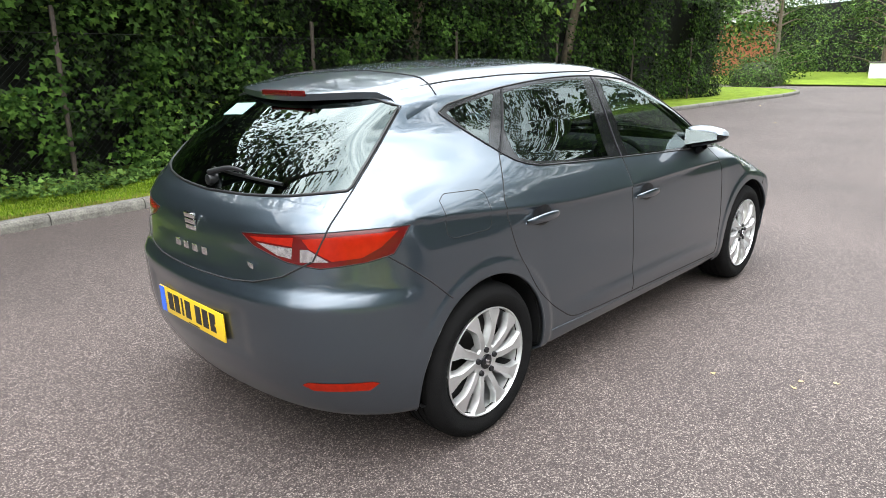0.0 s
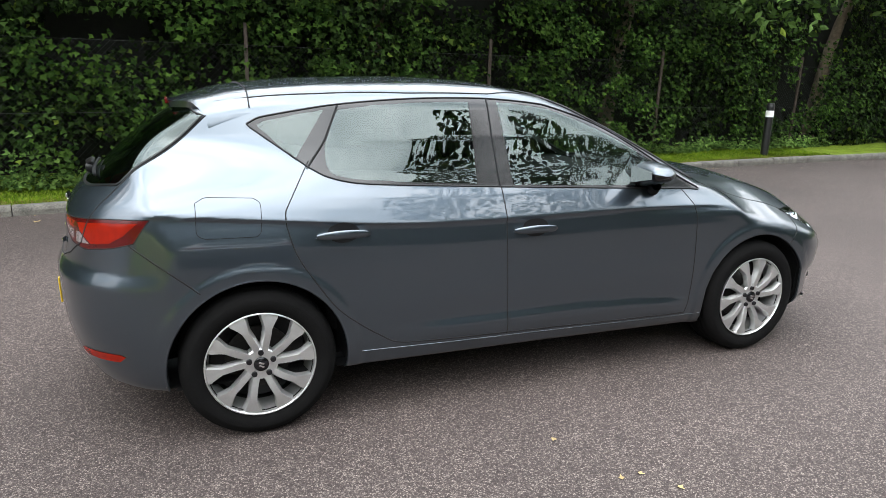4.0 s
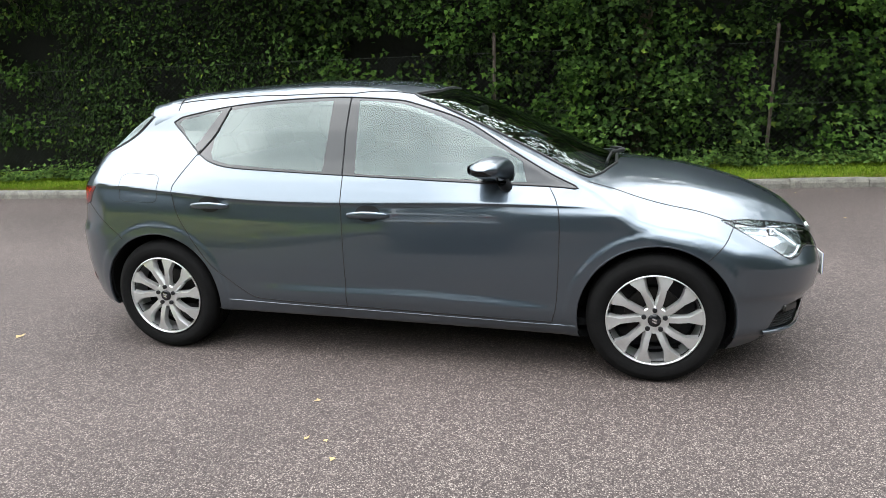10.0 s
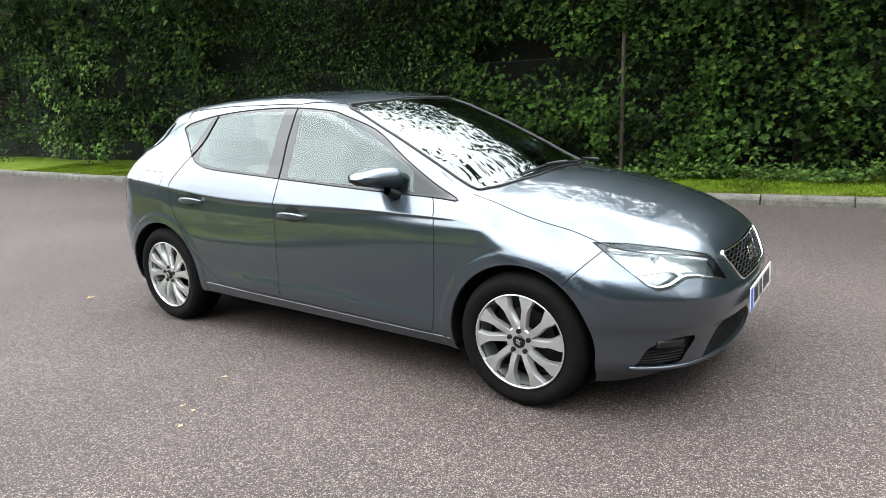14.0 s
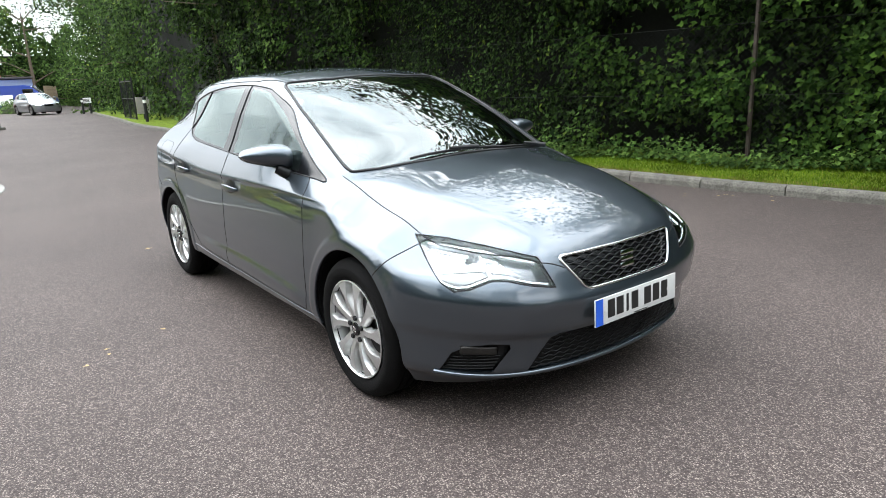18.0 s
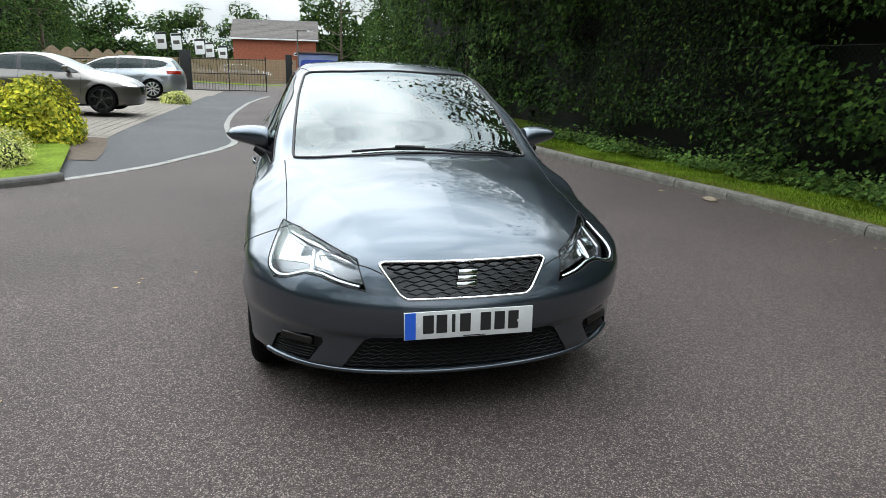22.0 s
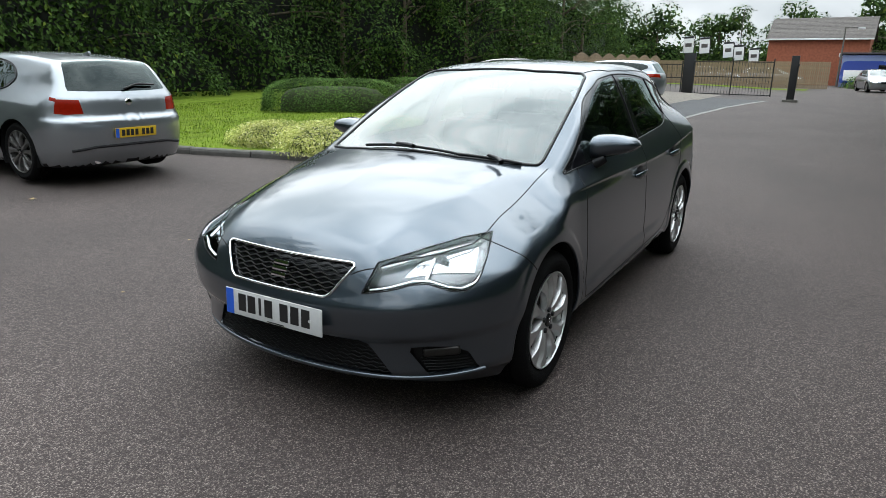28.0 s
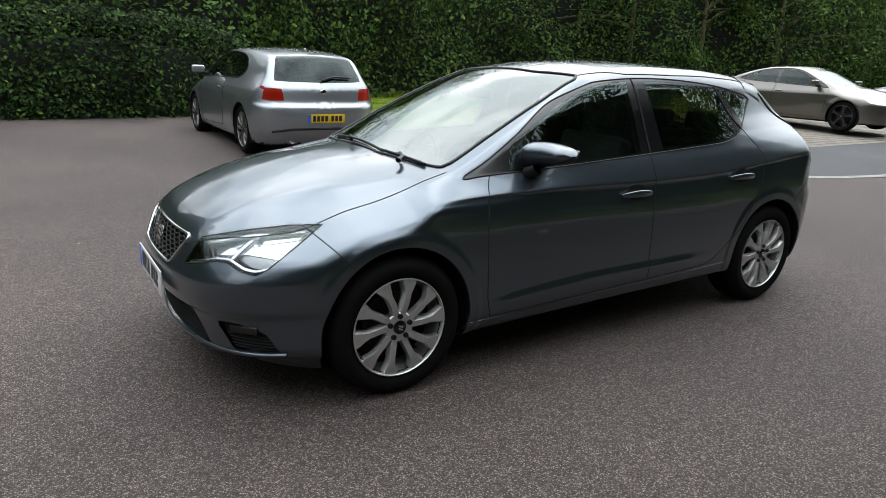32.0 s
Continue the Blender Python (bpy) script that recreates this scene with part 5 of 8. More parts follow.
for s in (1, -1):
    S = np.array([1, s, 1])
    # reflector bowls, a dividing blade and the running-light strip behind the lens
    for (x, y, z, r) in ((1.855, -0.590, 0.664, 0.050), (1.925, -0.470, 0.636, 0.036)):
        v, f = lathe([(0.008, 0.075), (r * 0.55, 0.05), (r * 0.9, 0.012), (r, 0.0), (r * 1.04, -0.002)], 26)
        ob = child(new("lamp_bowl", mesh_of("lamp_bowl", v, f, REFLECTOR, True)), car)
        ob.matrix_local = pose(x, y * s, z, 0, 0, 90 - 20 * (s))
        bulb = turned("lamp_bulb", [(0.0, -0.002), (0.012, 0.004), (0.014, 0.02), (0.012, 0.06)], 14, CLEARLENS, ob)
    strip = dense([(-0.665, 0.735), (-0.72, 0.675), (-0.775, 0.627), (-0.83, 0.612), (-0.88, 0.618), (-0.955, 0.642), (-1.02, 0.638), (-1.10, 0.615), (-1.17, 0.598)], 0.012, False)
    q = shell.on(strip, FQ, 0.9)
    tube("running_light", (q - shell.normals(q) * 0.012) * S, 0.0085, REFLECTOR, car, 6, label="bright running-light strip")
    top = dense([(-0.70, 0.748), (-0.92, 0.725), (-1.12, 0.68)], 0.015, False)
    q = shell.on(top, FQ, 0.9)
    tube("lamp_brow", (q - shell.normals(q) * 0.02) * S, 0.010, REFLECTOR, car, 6)
    bl = shell.on([(-0.90, 0.722), (-0.93, 0.69), (-0.96, 0.65)], FQ, 0.9)
    tube("lamp_blade", (bl - shell.normals(bl) * 0.03) * S, 0.012, REFLECTOR, car, 6)
    base = shell.on(dense([(-0.72, 0.73), (-0.92, 0.70), (-1.05, 0.66)], 0.03, False), FQ, 0.9)
    low = shell.on(dense([(-0.78, 0.645), (-0.92, 0.65), (-1.05, 0.632)], 0.03, False), FQ, 0.9)[: len(base)]
    base = base[: len(low)]
    v = np.concatenate([base, low]) - np.array([0.05, -0.025, 0])
    k = len(base)
    child(new("lamp_reflector", mesh_of("lamp_reflector", v * S, [(i, i + 1, k + i + 1, k + i) for i in range(k - 1)], REFLECTOR, True)), car)
    fog = empty("fog_lamp")
    fog.parent = car
    p = shell.on([(0.655, 0.352)], FRONT, 0.9)[0]
    fog.matrix_local = pose(p[0] - 0.012, p[1] * s, p[2], 0, 0, 90 - 32 * s)
    part("fog_glass", box_bm(0.145, 0.02, 0.036, pose(0, 0, 0, 0, 6 * s, 0), 0.012, 3), DISC, fog, "fog lamp behind clear glass")
    for j in range(5):
        a = shell.on(dense([(0.612 - 0.006 * j, 0.270 + 0.013 * j), (0.757 - 0.005 * j, 0.272 + 0.013 * j)], 0.02, False), FRONT, 0.9)
        tube("fog_slat", (a - shell.normals(a) * 0.010) * S, 0.003, PLASTIC, car, 5)
    # window trims and the bright lower edge of the sill
    rim_w = shell.on(dense(DLO, 0.02), SIDE)
    tube("window_trim", (rim_w + shell.normals(rim_w) * 0.001) * S, 0.004, TRIM, car, 5, True)
    pil = shell.on(dense([(-0.222, 1.37), (-0.230, 1.18), (-0.226, 0.99)], 0.03, False), SIDE)
    tube("pillar_gap", (pil + shell.normals(pil) * 0.001) * S, 0.004, SHUT, car, 5)
    dv = shell.on(dense([(-0.925, 1.335), (-1.0, 1.19), (-1.085, 1.09)], 0.03, False), SIDE)
    tube("pillar_gap", (dv + shell.normals(dv) * 0.001) * S, 0.005, SHUT, car, 5)
    sill = shell.on(dense([(-0.90, 0.318), (0.0, 0.296), (0.955, 0.268)], 0.05, False), SIDE)
    tube("sill_edge", sill * S, 0.003, PAINT, car, 5)
    ditch = shell.on(dense([q for q in ROOF[2:8]], 0.03, False), TOP, 0.8)
    tube("roof_seam", (ditch - shell.normals(ditch) * 0.001) * S, 0.0045, TRIM, car, 5)

# windscreen and back window borders
scr = [q for q in SCREEN[1:-1]]
scr = dense(scr + [(a, -b) for a, b in reversed(scr)], 0.02)
q = shell.on(scr, TOP, 0.6)
tube("screen_seal", q, 0.0085, TRIM, car, 6, True)
bw = shell.on(dense(back_half, 0.02, False), RQ, 0.9)
bw = np.concatenate([bw, (bw * np.array([1, -1, 1]))[::-1]])
tube("back_window_seal", bw, 0.006, TRIM, car, 6, True)
p = shell.on([(-0.40, 1.282), (-0.22, 1.29), (-0.22, 1.245), (-0.40, 1.236)], REAR, 1.0)
child(new("window_sticker", mesh_of("window_sticker", p + np.array([-0.003, 0, 0]), [(0, 1, 2, 3)], PAPER)), car)

# front splitter blade
v, f = [], []
ys = np.linspace(-0.77, 0.77, 70)
zl = 0.222 + 0.035 * np.abs(ys / 0.77) ** 4
q = shell.on(np.c_[np.abs(ys), zl], FRONT, 0.7)
nq = shell.normals(q)
q[:, 1] = ys
nq[:, 1] = np.abs(nq[:, 1]) * np.sign(ys)
nq[:, 2] = 0
for out, dz in ((-0.02, 0.016), (0.012, 0.010), (0.018, 0.004), (0.014, -0.006), (-0.03, -0.010)):
    v.append(q + nq * out + np.array([0, 0, dz]))
v = np.concatenate(v)
for r in range(4):
    f += [(r * 70 + i, r * 70 + i + 1, r * 70 + 71 + i, r * 70 + 70 + i) for i in range(69)]
child(new("splitter", mesh_of("splitter", v, f, PAINT, True)), car)

# roof spoiler over the back window
bm = bmesh.new()
rows = []
surf = lambda x, y: float(shell.on([(x, abs(y))], TOP, 0.7)[0][2])
for i in range(25):
    t = -1 + 2 * i / 24
    y = 0.572 * t
    e = abs(t)
    xf, xr = -1.28, -1.600 + 0.135 * e ** 2 + 0.02 * e ** 8
    x1, x2 = xf + (xr - xf) * 0.33, xf + (xr - xf) * 0.62
    z0, z1, z2 = surf(xf, y) + 0.001, surf(x1, y) + 0.006, surf(x2, y) + 0.010 - 0.006 * e ** 4
    zr = z2 + (z2 - z1) / (x2 - x1) * (xr - x2) * 0.9
    row = [(xf, z0), (x1, z1), (x2, z2), (xr + 0.012, zr + 0.004), (xr, zr - 0.004), (xr + 0.006, zr - 0.030), (xr + 0.14, zr - 0.03)]
    rows.append([bm.verts.new((a_, y, b_)) for a_, b_ in row])
for a, b in zip(rows, rows[1:]):
    for k in range(6):
        bm.faces.new((a[k], a[k + 1], b[k + 1], b[k]))
for r in (rows[0], rows[-1]):
    bm.faces.new(r)
part("spoiler", bm, PAINT, car, "painted roof spoiler", angle=50)
tube("spoiler_seam", np.array([(-1.282, y, surf(-1.282, y) + 0.002) for y in np.linspace(-0.56, 0.56, 30)]), 0.0035, SHUT, car, 5)
part("high_brake_lamp", box_bm(0.012, 0.30, 0.022, pose(-1.597, 0, 1.335, 0, -8, 0), 0.003), REDDEEP, car, "dark red high brake lamp")
part("tow_cover", cyl_bm(0.032, 0.032, 0.004, 24, pose(-2.0, -0.46, 0.43, 0, 90, 12)), PAINT, car)
part("front_tow_cover", box_bm(0.004, 0.05, 0.05, pose(2.06, -0.42, 0.478, 0, 0, -14), 0.001), PAINT, car)


# ---- cabin ----
def car_seat(x, y):
    root = empty("car_seat")
    root.parent = car
    root.matrix_local = pose(x, y, 0.42)
    part("seat_cushion", box_bm(0.50, 0.50, 0.16, pose(0, 0, 0, 0, -8, 0), 0.05, 3), FABRIC, root)
    part("backrest", box_bm(0.15, 0.48, 0.62, pose(-0.28, 0, 0.33, 0, -16, 0), 0.06, 3), FABRIC, root)
    part("headrest", box_bm(0.10, 0.27, 0.18, pose(-0.40, 0, 0.74, 0, -10, 0), 0.04, 3), FABRIC, root)


for y in (-0.36, 0.36):
    car_seat(0.12, y)
part("rear_bench", box_bm(0.50, 1.26, 0.18, pose(-0.74, 0, 0.44, 0, -8, 0), 0.05, 3), FABRIC, car)
part("rear_backrest", box_bm(0.16, 1.26, 0.58, pose(-1.06, 0, 0.76, 0, -20, 0), 0.05, 3), FABRIC, car)
for y in (-0.38, 0.0, 0.38):
    part("rear_headrest", box_bm(0.09, 0.25, 0.13, pose(-1.17, y, 1.10, 0, -15, 0), 0.035, 3), FABRIC, car)
bm = bmesh.new()
prof = [(1.10, 0.90), (0.92, 0.945), (0.72, 0.925), (0.66, 0.87), (0.70, 0.62), (0.78, 0.40)]
rows = [[bm.verts.new((a, y, b)) for a, b in prof] for y in (-0.69, -0.3, 0.3, 0.69)]
for a, b in zip(rows, rows[1:]):
    for k in range(len(prof) - 1):
        bm.faces.new((a[k], a[k + 1], b[k + 1], b[k]))
part("dashboard", bm, CABIN, car, angle=25)
ang = np.linspace(0, 2 * math.pi, 40, endpoint=False)
ring = np.c_[np.zeros(40), 0.185 * np.cos(ang), 0.185 * np.sin(ang)]
tilt = np.array(pose(0.54, -0.36, 0.82, 0, -24, 0))
ring = ring @ tilt[:3, :3].T + tilt[:3, 3]
tube("steering_wheel", ring, 0.016, CABIN, car, 8, True)
part("steering_boss", box_bm(0.05, 0.20, 0.11, pose(0.56, -0.36, 0.81, 0, -24, 0), 0.02, 2), CABIN, car)
part("cabin_floor", box_bm(2.4, 1.45, 0.04, pose(0.0, 0, 0.25)), CABIN, car)
part("interior_mirror", box_bm(0.03, 0.24, 0.06, pose(0.36, 0, 1.255), 0.012), TRIM, car)

# ---- other parked cars ----
def parked_car(name, label, paint, p, m, plate_face=None):
    """A parked car from its profile p: shell, glass, doors, lamps, wheels, mirrors."""
    tc_, tail_, nose_ = table(p["top"], 0.1), table(p["tail"], 0.05), table(p["nose"], 0.05)
    wmax, hub, belt = p["half"], p["hub"], p["belt"]
    sw = table([(0.1, wmax * 0.86), (0.22, wmax * 0.95), (0.35, wmax * 0.985), (0.6, wmax), (0.78, wmax * 0.985), (belt - 0.12, wmax * 0.965), (belt, wmax * 0.90), (belt + 0.2, wmax * 0.80), (belt + 0.38, wmax * 0.69), (1.6, wmax * 0.5)], 0.05, False)

    def f(x, y, z):
        y = np.abs(y)
        t = z - (tc_(x + 0.15 * y * y * np.clip(x / 0.5, 0, 1)) - (0.11 + 0.1 * step((x - 0.9) / 0.5)) * y * y)
        up = step((z - 0.8) / 0.3)
        w = sw(z) * (1 - (0.02 + 0.08 * up) * np.maximum(0, x - 0.2) ** 2 - (0.01 + 0.06 * up) * np.maximum(0, -x - 0.7) ** 2)
        for hx in (-hub, hub):
            w = w + 0.015 * step((0.5 - np.hypot(x - hx, z - 0.32)) / 0.14)
        r = smax(t, y - w, 0.07)
        r = smax(r, x - (nose_(z) - (0.24 * y ** 2 + 0.8 * y ** 6)), 0.06)
        r = smax(r, (tail_(z) + 0.16 * y ** 2 + 0.55 * y ** 6) - x, 0.05)
        return smax(r, 0.17 - z, 0.03)

    sh = Shell(f, (-hub, hub), 0.6, 74, 76)
    for hx in (-hub, hub):
        sh.cut("arch", circle(hx, 0.325, 0.365, 28), SIDE, lambda c, n: np.abs(c[:, 1]) > 0.5)
    gw = lambda c, n: (np.abs(c[:, 1]) > 0.36) & (c[:, 2] > 0.8)
    for q in p["panes"]:
        sh.cut("side_glass", q, SIDE, gw)
    sh.cut("window_surround", p["dlo"], SIDE, gw)
    sh.cut("rear_window", p["back"], REAR, lambda c, n: c[:, 0] < -0.8)
    sh.cut("tail_lamp", p["lamp"], REAR, lambda c, n: c[:, 0] < p.get("lamp_x", -1.9))
    sh.cut("headlamp", p["head"], FQ, lambda c, n: c[:, 0] > 1.3)
    sh.cut("windscreen", p["screen"], TOP, lambda c, n: c[:, 2] > 0.9)
    sh.cut("grille", p["grille"], FRONT, lambda c, n: c[:, 0] > 1.6)
    pn = sh.panels(lambda c, n: np.where((n[:, 2] < -0.55) & (c[:, 2] < 0.25), "underbody", "body"))
    pn.pop("arch", None)
    root = tagged(empty(name, Matrix()), label, "car")
    mats = {"body": paint, "underbody": PLASTIC, "rear_window": DARKGLASS, "windscreen": GLASS, "grille": GLOSSBLACK}
    for k, mt in mats.items():
        if k in pn:
            skin(k, pn[k], mt, root, both=True)
    for mir in (False, True):
        for k, mt in (("side_glass", DARKGLASS), ("window_surround", GLOSSBLACK), ("tail_lamp", REDLENS), ("headlamp", REFLECTOR)):
            if k in pn:
                skin(k, pn[k], mt, root, mirror=mir)
        S = np.array([1, -1 if mir else 1, 1])
        rim_w = sh.on(dense(p["dlo"], 0.04), SIDE)
        tube("window_trim", (rim_w + sh.normals(rim_w) * 0.002) * S, 0.007, p.get("trim", TRIM), root, 5, True)
        for line in p["seams"]:
            q = sh.on(dense(smooth_line(line, 30), 0.04, False), SIDE)
            tube("shut_line", q * S, 0.004, SHUT, root, 4)
        for hx in p["handles"]:
            q = sh.on([(hx - 0.09, belt - 0.14), (hx, belt - 0.135), (hx + 0.09, belt - 0.14)], SIDE)
            n = sh.normals(q)
            tube("door_handle", (q + n * np.array([[0.005], [0.035], [0.005]])) * S, 0.013, paint, root, 6)
        mx, my = p["mirror"]
        bm = box_bm(0.12, 0.20, 0.12, pose(mx, (my + 0.13) * (1 if mir else -1), belt + 0.09), 0.045, 3)
        part("door_mirror", bm, paint, root)
        part("mirror_arm", box_bm(0.06, 0.14, 0.05, pose(mx + 0.02, (my + 0.03) * (1 if mir else -1), belt + 0.02), 0.02), TRIM, root)
    lv, lf = join([(pn["body"][0] - pn["body"][2] * 0.035, pn["body"][1])])
    v2, f2 = join([(lv, lf), (lv * np.array([1, -1, 1]), lf)])
    child(new("cabin_lining", mesh_of("cabin_lining", v2, f2, CABIN, True)), root)
    for y in (-0.37, 0.37):
        part("front_seat", box_bm(0.16, 0.46, 0.75, pose(-0.15, y, 0.78, 0, -14, 0), 0.06), FABRIC, root)
    part("rear_seat", box_bm(0.2, 1.2, 0.65, pose(-1.0, 0, 0.75, 0, -18, 0), 0.06), FABRIC, root)
    part("dashboard", box_bm(0.4, 1.3, 0.35, pose(0.85, 0, 0.74), 0.08), CABIN, root)
    for hx in (-hub, hub):
        for s in (1, -1):
            wheel(root, pose(hx, -s * (wmax - 0.03), 0.325, 0, 0, 0 if s > 0 else 180), R=0.325, rim=p.get("rim", 0.235), width=0.21, alloy=p["alloy"], spokes=p["spokes"], twist=0.0, seg=40)
            child(new("arch_liner", mesh_of("arch_liner", *(lambda a: ([(hx + 0.36 * math.cos(t), -s * y, 0.325 + 0.36 * math.sin(t)) for t in a for y in (wmax - 0.01, 0.5)], [(2 * i, 2 * i + 2, 2 * i + 3, 2 * i + 1) for i in range(len(a) - 1)]))(np.radians(np.linspace(-25, 205, 20))), PLASTIC, True)), root)
    if p.get("plate"):
        px_, pz = p["plate"]
        pl = empty("number_plate")
        pl.parent = root
        pl.matrix_local = pose(px_, 0, pz, 6, 0, -90)
        part("plate_board", box_bm(0.52, 0.008, 0.111, None, 0.003), YELLOWPLATE, pl)
        part("country_band", box_bm(0.042, 0.002, 0.105, pose(-0.237, -0.005, 0)), BLUEPLATE, pl)
        for i in range(7):
            part("plate_bar", box_bm(0.040, 0.002, 0.07, pose(-0.165 + 0.056 * i + (0.03 if i > 3 else 0), -0.005, 0)), INK, pl, smooth=False)
    if p.get("wiper"):
        q = sh.on(dense(p["wiper"], 0.05, False), REAR, 1.0)
        tube("rear_wiper", q + sh.normals(q) * 0.03, 0.013, TRIM, root, 6)
    if p.get("badge"):
        q = sh.on([(0.0, p["badge"])], REAR, 1.0)[0]
        turned("badge", [(0.0, -0.008), (0.036, -0.006), (0.041, 0.004)], 24, CHROME, root).matrix_local = pose(q[0] - 0.004, 0, q[2], 0, 0, -90)
    if p.get("bumper_slot"):
        q = sh.on(dense(p["bumper_slot"], 0.05, False), REAR, 1.0)
        q = np.concatenate([(q * np.array([1, -1, 1]))[::-1], q])
        tube("bumper_slot", q, 0.016, PLASTIC, root, 6)
        part("exhaust", cyl_bm(0.038, 0.038, 0.12, 16, pose(tail_(0.24) + 0.1, 0.42, 0.235, 0, 90, 0)), CHROME, root)
    part("roof_antenna", box_bm(0.12, 0.035, 0.05, pose(p["fin"], 0, float(tc_(p["fin"])) + 0.01, 0, 12, 0), 0.015), paint, root)
    root.matrix_world = m
    return root


HATCH = dict(half=0.885, hub=1.345, belt=0.97, alloy=GREYALLOY, spokes=10,
    top=[(-2.30, 1.10), (-1.95, 1.275), (-1.80, 1.325), (-1.5, 1.372), (-1.0, 1.412), (-0.4, 1.422), (0.0, 1.40), (0.25, 1.345), (0.55, 1.23), (0.95, 1.045), (1.08, 1.0), (1.4, 0.955), (1.8, 0.86), (2.05, 0.72), (2.15, 0.62)],
    tail=[(0.1, -2.0), (0.2, -2.10), (0.4, -2.19), (0.6, -2.21), (0.68, -2.20), (0.72, -2.155), (0.9, -2.125), (0.97, -2.08), (1.1, -1.99), (1.3, -1.835), (1.5, -1.68)],
    nose=[(0.1, 1.95), (0.2, 2.05), (0.4, 2.11), (0.6, 2.11), (0.75, 2.03), (1.1, 1.6)],
    dlo=smooth_line([(-1.22, 1.16), (-1.10, 1.26), (-0.8, 1.325), (-0.2, 1.345), (0.2, 1.28), (0.60, 1.09), (0.83, 0.97)], 24) + smooth_line([(0.83, 0.955), (0.0, 0.975), (-0.7, 0.99), (-1.05, 1.005), (-1.22, 1.10)], 18),
    panes=[[(-1.19, 1.13), (-1.08, 1.25), (-0.8, 1.31), (-0.43, 1.325), (-0.43, 1.0), (-1.02, 1.02)], [(-0.36, 1.327), (-0.2, 1.33), (0.2, 1.265), (0.55, 1.10), (0.70, 1.0), (0.70, 0.985), (-0.36, 0.998)]],
    back=[(-0.01, 0.985), (0.40, 0.99), (0.60, 1.0), (0.60, 1.04), (0.53, 1.26), (0.50, 1.30), (-0.01, 1.325)],
    lamp_x=-1.93, lamp=[(0.54, 0.905), (0.66, 0.912), (0.9, 0.92), (0.9, 0.785), (0.68, 0.752), (0.52, 0.758)],
    head=[(-0.60, 0.76), (-0.85, 0.74), (-1.1, 0.68), (-1.15, 0.60), (-0.95, 0.58), (-0.72, 0.62)],
    screen=[(1.05, -0.01), (1.02, 0.3), (0.93, 0.60), (0.6, 0.60), (0.2, 0.54), (0.22, 0.3), (0.24, -0.01)],
    grille=[(-0.01, 0.67), (0.28, 0.66), (0.26, 0.54), (-0.01, 0.54)],
    seams=[[(0.90, 0.95), (0.93, 0.7), (0.88, 0.26)], [(-0.45, 0.985), (-0.47, 0.7), (-0.38, 0.30)], [(-0.38, 0.30), (0.2, 0.28), (0.88, 0.26)]],
    handles=[-0.28], mirror=(0.62, 0.82), plate=(-2.222, 0.535), wiper=[(0.0, 1.0), (0.18, 1.045), (0.42, 1.035)], badge=0.865, fin=-1.45,
    bumper_slot=[(0.0, 0.40), (0.45, 0.395), (0.68, 0.36)])
SALOON = dict(half=0.925, hub=1.4175, belt=0.955, alloy=DARKALLOY, spokes=5, rim=0.25,
    top=[(-2.50, 0.96), (-2.38, 1.03), (-2.0, 1.06), (-1.78, 1.095), (-1.4, 1.225), (-1.0, 1.335), (-0.6, 1.398), (-0.2, 1.416), (0.1, 1.398), (0.4, 1.325), (0.75, 1.18), (1.1, 1.035), (1.22, 0.995), (1.6, 0.93), (2.0, 0.81), (2.2, 0.69), (2.3, 0.6)],
    tail=[(0.1, -2.2), (0.25, -2.33), (0.5, -2.40), (0.7, -2.40), (0.9, -2.40), (1.02, -2.41), (1.3, -2.3)],
    nose=[(0.1, 2.05), (0.2, 2.18), (0.4, 2.25), (0.6, 2.24), (0.75, 2.14), (1.1, 1.7)],
    dlo=smooth_line([(-1.38, 1.075), (-1.1, 1.20), (-0.7, 1.31), (-0.2, 1.345), (0.2, 1.30), (0.6, 1.13), (0.95, 0.955)], 24) + smooth_line([(0.95, 0.94), (0.0, 0.985), (-0.9, 1.02), (-1.3, 1.05)], 14),
    panes=[[(-1.30, 1.075), (-1.08, 1.18), (-0.98, 1.215), (-0.98, 1.04), (-1.25, 1.055)], [(-0.93, 1.235), (-0.7, 1.295), (-0.38, 1.325), (-0.36, 1.012), (-0.93, 1.037)], [(-0.29, 1.328), (0.15, 1.295), (0.55, 1.135), (0.76, 1.035), (0.76, 0.965), (-0.27, 1.008)]],
    back=[(-0.01, 1.10), (0.5, 1.11), (0.48, 1.28), (0.4, 1.33), (-0.01, 1.35)],
    lamp=[(0.40, 0.93), (0.9, 0.95), (0.9, 0.85), (0.45, 0.84)],
    head=[(-0.72, 0.74), (-0.9, 0.735), (-1.15, 0.69), (-1.2, 0.63), (-1.0, 0.63), (-0.8, 0.66)],
    screen=[(1.18, -0.01), (1.14, 0.3), (1.03, 0.62), (0.7, 0.62), (0.3, 0.55), (0.33, 0.3), (0.35, -0.01)],
    grille=[(-0.01, 0.66), (0.36, 0.64), (0.34, 0.42), (-0.01, 0.40)],
    seams=[[(0.98, 0.93), (1.0, 0.7), (0.92, 0.26)], [(-0.32, 1.0), (-0.34, 0.7), (-0.28, 0.28)], [(-1.22, 1.05), (-1.18, 0.85), (-1.0, 0.55), (-0.86, 0.30)], [(-0.86, 0.29), (0.0, 0.27), (0.92, 0.26)]],
    handles=[-0.18, -1.02], mirror=(0.72, 0.85), fin=-1.3)
